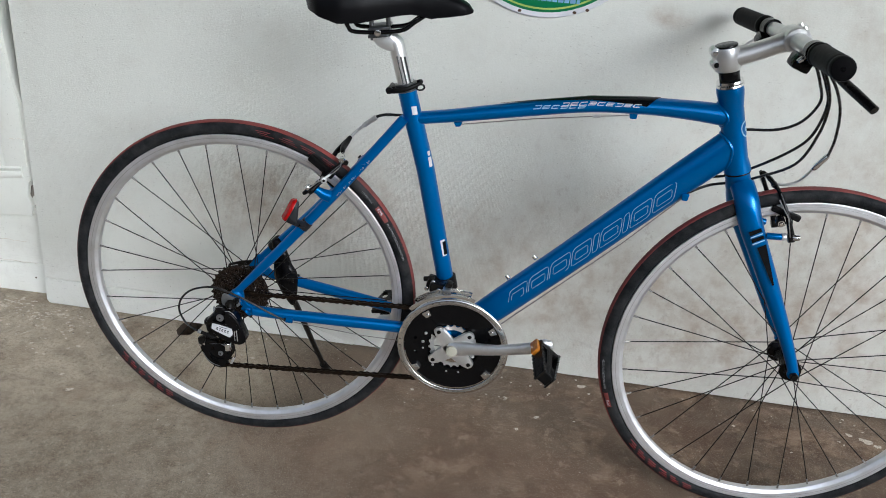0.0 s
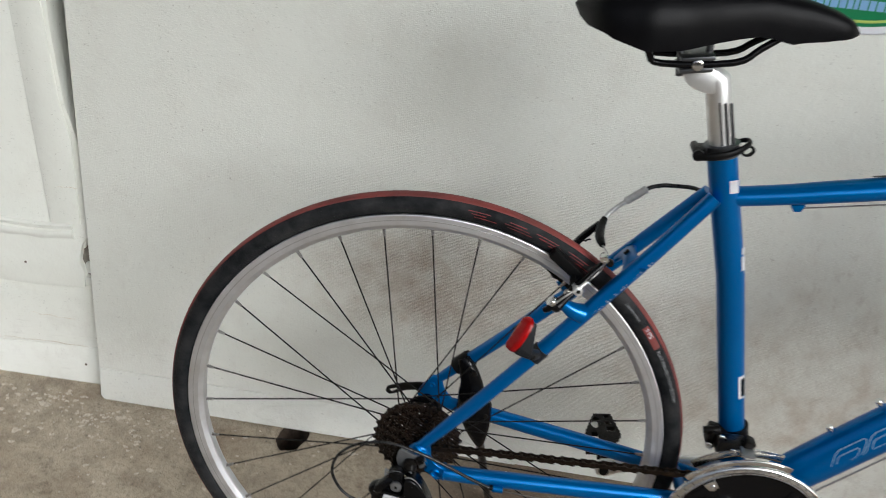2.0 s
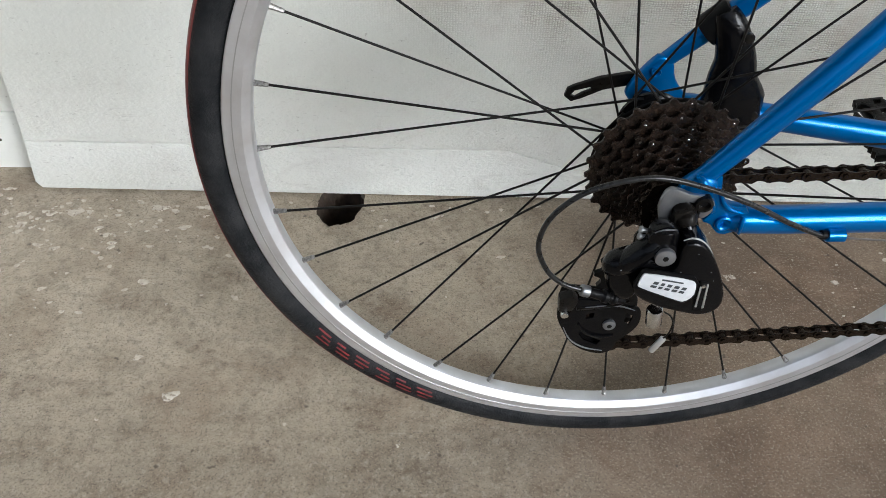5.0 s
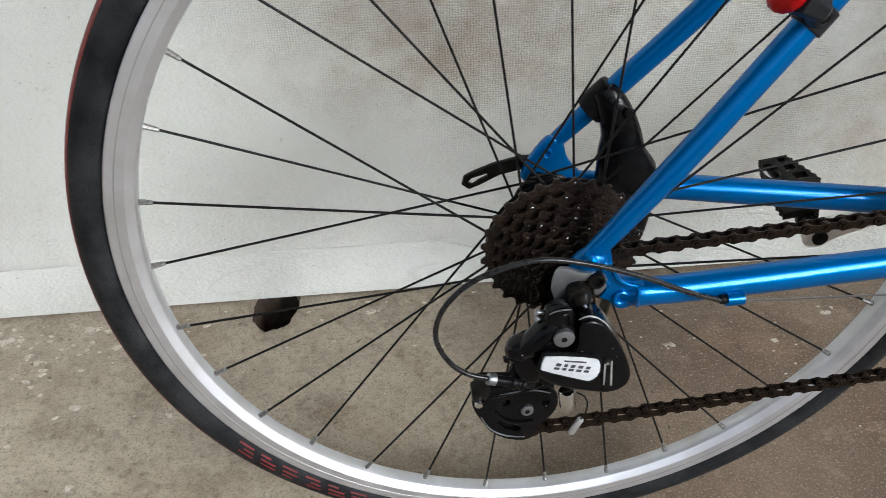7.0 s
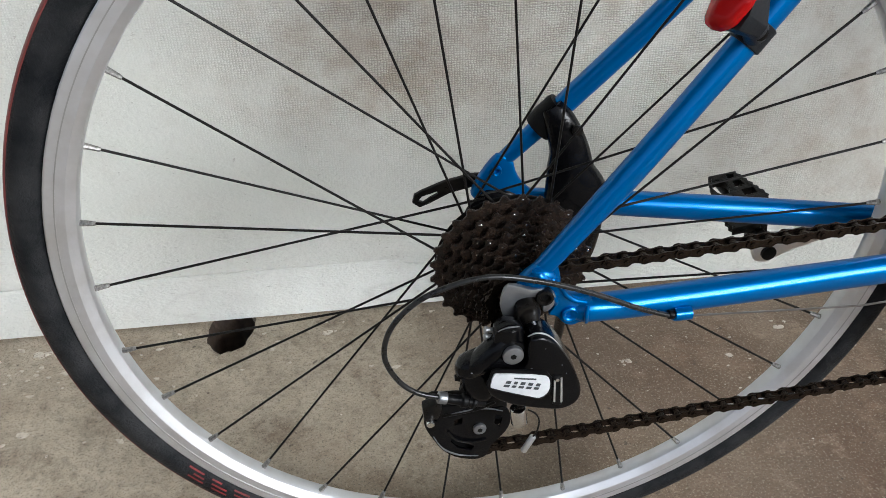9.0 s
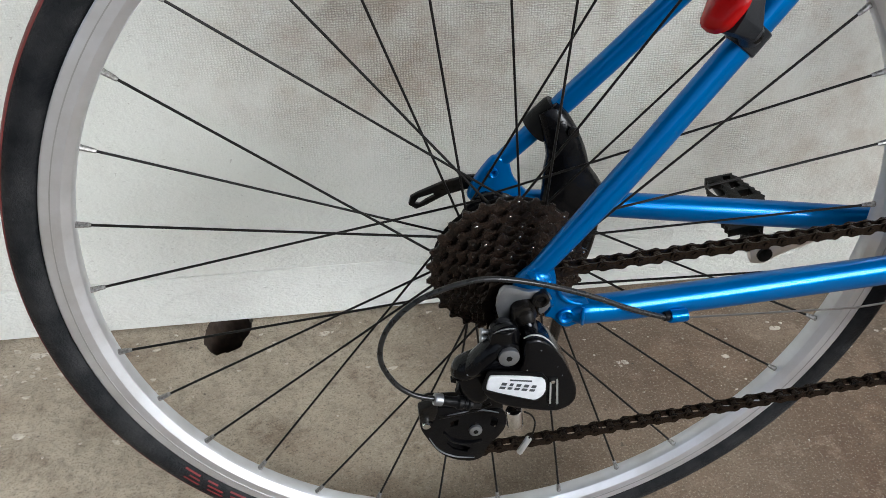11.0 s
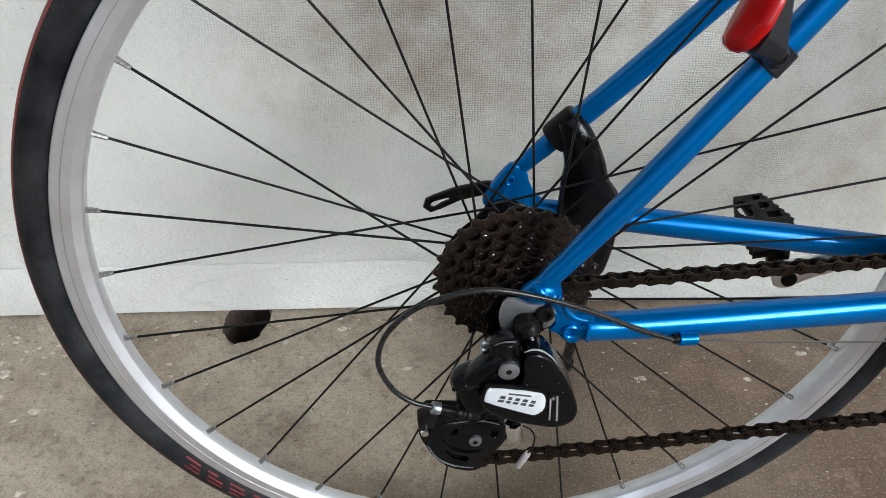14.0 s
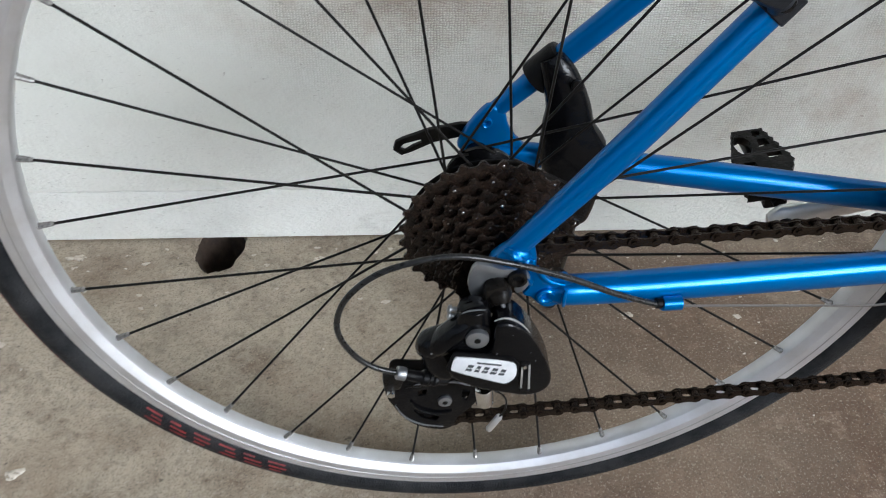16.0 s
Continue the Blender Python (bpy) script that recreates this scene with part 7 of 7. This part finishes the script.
def pedal(centre, s, tilt, amber, half=0.029):
    """A platform pedal: toothed cage plates, centre body and end reflectors. s: -1 on the near side."""
    m = Matrix.Translation(centre) @ pose(0, 0, 0, 0, tilt, 0)
    core = 0.0105 if amber else 0.0060
    body = part("pedal", tube([(0, 0, 0), (0, s * 0.012, 0), (0, s * 0.05, 0), (0, s * 0.088, 0), (0, s * 0.092, 0)], [core * 0.8, core, core, core * 1.1, core * 0.6], 16, (1, 0, 0)), BLACK, bike, "black toothed platform pedal", m)
    k = half / 0.029
    for x in (-1, 1) if amber else ():
        pts = []
        for i in range(9):
            y = 2 + i * 10.0
            pts += [(y, 10.5), (y + 3.0, 13.5), (y + 6.5, 13.5), (y + 8.2, 10.5)]
        pts += [(p[0], -p[1]) for p in reversed(pts)]
        cage = slab(pts, -0.0016, 0.0016, 0, () if amber else ([(14, -7), (14, 5), (20, 7), (34, 7), (37, 0), (34, -7)], [(44, -7), (43, 6), (52, 7), (64, 5), (66, -3), (62, -7)], [(72, -6), (71, 6), (82, 6), (83, -6)]))
        lean = Matrix.Translation((x * half, s * 0.006, 0)) @ pose(0, 0, 0, 0, 0, s * x * 9.5 * k) @ Matrix(((0, 1, 0, 0), (s, 0, 0, 0), (0, 0, 1, 0), (0, 0, 0, 1)))
        bmesh.ops.transform(cage, matrix=lean, verts=cage.verts)
        part("cage_plate", cage, DUSTY, body, "black toothed pedal cage")
        if amber and x < 0:
            part("pedal_reflector", block((x * (half + 0.0025), s * 0.022, 0), (0.008, 0.030, 0.017), 0.002, pose(0, 0, 0, 0, 0, s * x * 9.5 * k)), AMBER, body, "amber pedal reflector")
    if not amber:
        edge_l = [(-26 + (13 * max(0, y - 46) / 46) + (1.6 if i % 2 else -0.6), y) for i, y in enumerate(range(2, 94, 4))]
        deck = edge_l + [(-q - (20 * (40 - y) / 38 if y < 40 else 0), y) for q, y in reversed(edge_l)]
        oval = [(-10 + 7.5 * math.cos(radians(a)), 68 + 13 * math.sin(radians(a))) for a in range(0, 360, 30)]
        web = slab(deck, -0.0060, 0.0020, 0.0006, holes=(oval, [(3, 64), (4, 74), (11, 75), (13, 66)], [(2, 80), (3, 87), (10, 86), (9, 80)], [(6, 48), (6, 58), (18, 58), (18, 48)], [(-17, 30), (-17, 44), (-7, 44), (-7, 30)]))
        bmesh.ops.transform(web, matrix=Matrix.Translation((0, 0, 0.0095)) @ Matrix(((1, 0, 0, 0), (0, 0, s, 0), (0, 1, 0, 0), (0, 0, 0, 1))), verts=web.verts)
        part("platform_deck", web, DUSTY, body, "black toothed platform with openings")
    for z in (-0.0085, 0.0085) if amber else ():
        web = slab([(q * k, y) for q, y in ((-29, 8), (29, 8), (27, 16), (9, 20), (7, 62), (21, 70), (20, 78), (17, 92), (-17, 92), (-20, 78), (-21, 70), (-7, 62), (-9, 20), (-27, 16))], -0.0018, 0.0018, 0.0006, holes=([(-8 * k, 74), (-8 * k, 84), (8 * k, 84), (8 * k, 74)],))
        bmesh.ops.transform(web, matrix=Matrix.Translation((0, 0, z)) @ Matrix(((1, 0, 0, 0), (0, 0, s, 0), (0, 1, 0, 0), (0, 0, 0, 1))), verts=web.verts)
        part("platform_web", web, BLACK, body)
    for y, w in ((0.010, 0.060), (0.090, 0.034)) if amber else ((0.010, 0.022),):
        part("end_bar", block((0, s * y, 0), (w * k, 0.008, 0.020), 0.002), BLACK, body)
    return body


pedal(Vector((BB.x, -0.103, BB.z)) + ARM, -1, 38, True, 0.023)
pedal(Vector((BB.x + 0.012, 0.100, BB.z + 0.004)) - ARM, 1, -8, False, 0.026)

# front derailleur
def band(r0, r1, a0, a1, n=16):
    c = (BB.x * 1000, BB.z * 1000 + 2)
    return [(c[0] + r0 * math.cos(radians(a0 + (a1 - a0) * i / n)), c[1] + r0 * math.sin(radians(a0 + (a1 - a0) * i / n))) for i in range(n + 1)] + \
           [(c[0] + r1 * math.cos(radians(a1 - (a1 - a0) * i / n)), c[1] + r1 * math.sin(radians(a1 - (a1 - a0) * i / n))) for i in range(n + 1)]


fd = part("front_derailleur", slab(band(105, 112.5, 72, 140), -0.0615, -0.0595, 0.0006), CHROME, bike, "silver front derailleur cage with black clamp")
part("cage_rib", slab(band(109.5, 111.5, 78, 134), -0.0632, -0.0612, 0.0006), CHROME, fd)
part("cage_plate", slab(band(103, 115, 76, 134), -0.0440, -0.0425, 0.0005), CHROME, fd)
part("cage_bridge", block((0.400, -0.0525, 0.4115), (0.016, 0.017, 0.004), 0.001, pose(0, 0, 0, 0, 4, 0)), GREY_BRACKET, fd)
fdc = bmesh.new()
sweep(fdc, [(0.397, 0, 0.388), (0.391, 0, 0.412)], [0.0185, 0.0185], 24, (0, 1, 0))
block((0.370, -0.014, 0.402), (0.024, 0.026, 0.022), 0.004, pose(0, 0, 0, 0, 12, 0), fdc)
block((0.384, -0.032, 0.404), (0.036, 0.022, 0.020), 0.004, None, fdc)
rod((0.352, -0.018, 0.410), (0.372, -0.018, 0.414), 0.0048, 12, 0.001, fdc)
block((0.402, -0.040, 0.416), (0.012, 0.016, 0.012), 0.002, pose(0, 0, 0, 0, 20, 0), fdc)
part("clamp_band", fdc, DUSTY, fd, "black derailleur clamp")
for x, y, z in ((0.372, -0.030, 0.412), (0.384, -0.0445, 0.405), (0.398, -0.044, 0.402), (0.360, -0.03, 0.398)):
    part("derailleur_screw", rod((x, y, z), (x, y - 0.005, z + 0.001), 0.0042, 12, 0.0008), CHROME, fd)

# chain: outer and inner links along the closed run
R_RING, R_COG = 38 * 0.0127 / (2 * math.pi), 11 * 0.0127 / (2 * math.pi)


def arc(c, r, a0, a1, n=24):
    return [(c[0] + r * math.cos(radians(a0 + (a1 - a0) * i / n)), c[1] + r * math.sin(radians(a0 + (a1 - a0) * i / n))) for i in range(n + 1)]


run = arc((BB.x, BB.z - 0.003), R_RING, -87, 93) + arc((0.0, HUB_Z - 0.003), R_COG, 93, 225, 12) + arc((-0.040, 0.262), 0.0215, 40, -35, 8) + arc((-0.034, 0.2115), 0.0222, 150, 273, 12)
run.append(run[0])


def chain_y(x):
    return -0.0600 + (x / BB.x) * 0.0100 if x < BB.x else -0.0500


lengths = [math.dist(a, b) for a, b in zip(run, run[1:])]
total = sum(lengths)
count = 2 * round(total / 0.0127 / 2)
pitch = total / count


def on_run(s):
    s %= total
    for a, b, l in zip(run, run[1:], lengths):
        if s <= l:
            t = s / l
            return Vector((a[0] + (b[0] - a[0]) * t, 0, a[1] + (b[1] - a[1]) * t))
        s -= l
    return Vector((run[-1][0], 0, run[-1][1]))


def link_mesh(outer):
    bm = bmesh.new()
    pts = []
    for i in range(10):
        a = radians(-120 + 240 * i / 9)
        pts.append((6.35 + 4.1 * math.cos(a), 4.0 * math.sin(a)))
    pts.append((0, 2.7))
    for i in range(10):
        a = radians(60 + 240 * i / 9)
        pts.append((-6.35 + 4.1 * math.cos(a), 4.0 * math.sin(a)))
    pts.append((0, -2.7))
    y = 0.0031 if outer else 0.0019
    for s in (-1, 1):
        slab(pts, s * y, s * (y + 0.0010), 0, bm=bm)
    for x in (-0.00635, 0.00635):
        if outer:
            rod((x, -0.0050, 0), (x, 0.0050, 0), 0.0018, 8, 0, bm)
        else:
            rod((x, -0.0019, 0), (x, 0.0019, 0), 0.0034, 10, 0, bm)
    ob = part("link", bm, CHAIN)
    me = ob.data
    bpy.data.objects.remove(ob)
    return me


LINKS = (link_mesh(True), link_mesh(False))
chain = part("chain", rod((BB.x + R_RING * 0.05, -0.0516, BB.z + R_RING), (BB.x + R_RING * 0.05, -0.0484, BB.z + R_RING), 0.0036, 10), CHAIN, bike, "oily dark brown roller chain")
for i in range(count):
    p, q = on_run(i * pitch), on_run((i + 1) * pitch)
    mid = (p + q) / 2
    mid.y = chain_y(mid.x)
    a = math.degrees(math.atan2(q.z - p.z, q.x - p.x))
    share("link", LINKS[i % 2], chain, Matrix.Translation(mid) @ pose(0, 0, 0, 0, -a, 0))

# rear reflector: a ridged red lens turned to the rear, its black housing tapering to a clamp on the stay
RL = Vector((0.40, 0.33, 0.86)).normalized()
RN = Vector((-0.93, -0.24, 0.40))
RN = (RN - RL * RN.dot(RL)).normalized()
RW = RL.cross(RN)
RC = Vector((0.1130, -0.0645, 0.5405))


def lens_at(u, v, out):
    """A place on the reflector: u along it, v across it, out from its back (metres)."""
    return RC + RL * u + RW * v + RN * out


bm = bmesh.new()
sheets = []
for depth in (1.0, 0.0):
    grid = []
    for i in range(25):
        f = -1 + 2 * i / 24
        lo = float(np.interp(f, (-1, -0.94, -0.8, -0.3, 0.3, 0.8, 0.95, 1), (-0.55, -0.80, -0.95, -1.0, -0.92, -0.70, -0.48, -0.2)))
        hi = float(np.interp(f, (-1, -0.94, -0.8, -0.3, 0.3, 0.8, 0.95, 1), (-0.1, 0.20, 0.55, 0.95, 1.0, 0.86, 0.6, 0.3)))
        full = float(np.interp(abs(f), (0, 0.75, 0.93, 1), (1.0, 1.0, 0.72, 0.2)))
        row = []
        for k in range(13):
            q = k / 12
            rise = float(np.interp(q, (0, 0.06, 0.40, 0.46, 0.9, 1), (0.35, 0.55, 1.0, 1.0, 0.62, 0.30))) * full
            row.append(bm.verts.new(lens_at(0.0232 * f, 0.0148 * (lo + (hi - lo) * q), 0.0095 * rise * depth)))
        grid.append(row)
    sheets.append(grid)
    for p, q in zip(grid, grid[1:]):
        for k in range(12):
            bm.faces.new((p[k], p[k + 1], q[k + 1], q[k]) if depth else (p[k], q[k], q[k + 1], p[k + 1]))
front_sheet, back_sheet = sheets
edge_f = front_sheet[0] + [r[-1] for r in front_sheet[1:]] + front_sheet[-1][-2::-1] + [r[0] for r in front_sheet[-2:0:-1]]
edge_b = back_sheet[0] + [r[-1] for r in back_sheet[1:]] + back_sheet[-1][-2::-1] + [r[0] for r in back_sheet[-2:0:-1]]
for k in range(len(edge_f)):
    bm.faces.new((edge_f[k], edge_b[k], edge_b[(k + 1) % len(edge_b)], edge_f[(k + 1) % len(edge_f)]))
lens = part("rear_reflector", bm, LENS, bike, "red ridged plastic reflector turned to the rear", sharp=50)
STAY_D = Vector((0.63, 0.11, 0.77)).normalized()
STAY_C = Vector((0.1345, -0.0484, 0.5085))
bk = bmesh.new()
for f in (-0.9, -0.5, 0.0, 0.5, 0.9):
    for v in (-0.9, -0.5, 0.4, 0.95):
        bk.verts.new(lens_at(0.0229 * f, 0.0143 * v * (1.0 if abs(f) < 0.7 else 0.8), -0.0004))
        bk.verts.new(lens_at(0.0228 * f, 0.0140 * v * (1.0 if abs(f) < 0.7 else 0.8), -0.0045))
for a in range(8):
    for k in (-1, 1):
        bk.verts.new(lens_at(-0.014 + 0.006 * math.sin(a * math.pi / 4), 0.007 + 0.0065 * math.cos(a * math.pi / 4), -0.0165) + STAY_D * 0.001 * k)
bmesh.ops.convex_hull(bk, input=bk.verts[:])
bmesh.ops.bevel(bk, geom=bk.edges[:], offset=0.0008, segments=2, profile=0.6, affect="EDGES", clamp_overlap=True)
part("reflector_back", bk, CHARCOAL, lens, "black reflector housing")
brk = bmesh.new()
sweep(brk, [STAY_C - STAY_D * 0.0085, STAY_C - STAY_D * 0.0078, STAY_C + STAY_D * 0.0078, STAY_C + STAY_D * 0.0085], [0.0098, 0.0107, 0.0107, 0.0098], 22)
foot = lens_at(-0.014, 0.007, -0.014)
sweep(brk, [foot, foot.lerp(STAY_C, 0.5) + Vector((0, -0.003, 0)), STAY_C + Vector((0, -0.003, 0))], [(0.0070, 0.0060), (0.0075, 0.0062), (0.0080, 0.0065)], 14, smooth=3)
part("reflector_bracket", brk, CHARCOAL, lens, "black clamp bracket")
head = foot.lerp(STAY_C, 0.45) + Vector((0.0, -0.0085, 0.001))
part("bracket_screw", rod(head + Vector((0, 0.003, 0)), head + Vector((0, -0.0015, 0)), 0.0046, 16, 0.001), DUSTY, lens, "cross-head screw")
cs = bmesh.new()
block(head + Vector((0, -0.0016, 0)), (0.0060, 0.0006, 0.0011), 0, pose(0, 0, 0, 0, 20, 0), cs)
block(head + Vector((0, -0.0016, 0)), (0.0011, 0.0006, 0.0060), 0, pose(0, 0, 0, 0, 20, 0), cs)
part("screw_cross", cs, GLOSS_BLACK, lens)

# kickstand
ks = part("kickstand", tube([(0.0450, 0.058, 0.416), (0.0510, 0.055, 0.405), (0.0590, 0.053, 0.383), (0.0615, 0.053, 0.363), (0.0660, 0.053, 0.346), (0.0700, 0.053, 0.327), (0.0745, 0.053, 0.305), (0.0790, 0.055, 0.284), (0.0800, 0.056, 0.276)],
                               [(0.008, 0.006), (0.0120, 0.0085), (0.0150, 0.0105), (0.0190, 0.0120), (0.0245, 0.0125), (0.0225, 0.0120), (0.0165, 0.0110), (0.0085, 0.0085), (0.004, 0.005)], 28, smooth=4), GLOSS_BLACK, bike, "black metal kickstand clamped to the frame")
kc = bmesh.new()
d = Vector((0.67, -0.10, 0.74)).normalized()
c = Vector((0.046, 0.0655, 0.4035))
sweep(kc, [c - d * 0.013, c - d * 0.0125, c - d * 0.010, c + d * 0.010, c + d * 0.0125, c + d * 0.013], [0.0100, 0.0122, 0.0128, 0.0126, 0.0118, 0.0100], 26)
part("stay_sleeve", kc, BLACK, ks, "black stay sleeve")
kc = bmesh.new()
sweep(kc, [(0.060, 0.066, 0.329), (0.088, 0.065, 0.3235)], [0.0145, 0.0145], 20)
part("stay_clamp", kc, BLACK, ks)
part("slotted_arm", slab([(-60, 333), (-58, 340), (-52, 343), (-34, 350), (-12, 354.5), (6, 354), (8, 342), (-12, 343), (-30, 339), (-46, 331), (-54, 328)], 0.0725, 0.0765, 0.001,
                         holes=([(-55, 334), (-52, 338), (-40, 341.5), (-39, 339), (-46, 335.5), (-51, 332)],)), DUSTY, ks, "black slotted adjuster arm")
part("leg", tube([(0.074, 0.060, 0.288), (0.080, 0.078, 0.262), (0.094, 0.145, 0.140), (0.108, 0.215, 0.018)], [0.0085, 0.0062, 0.0056, 0.0056], 14, smooth=4), DUSTY, ks, "black stand leg")
part("rubber_foot", rod((0.106, 0.206, 0.034), (0.1115, 0.229, 0.0035), 0.0085, 14, 0.002), BLACK, ks, "black rubber foot")
for x, z in ((0.066, 0.352), (0.082, 0.336), (0.062, 0.402)):
    part("stand_screw", rod((x, 0.046, z), (x, 0.0425, z), 0.0042, 10, 0.0008), DUSTY, ks)
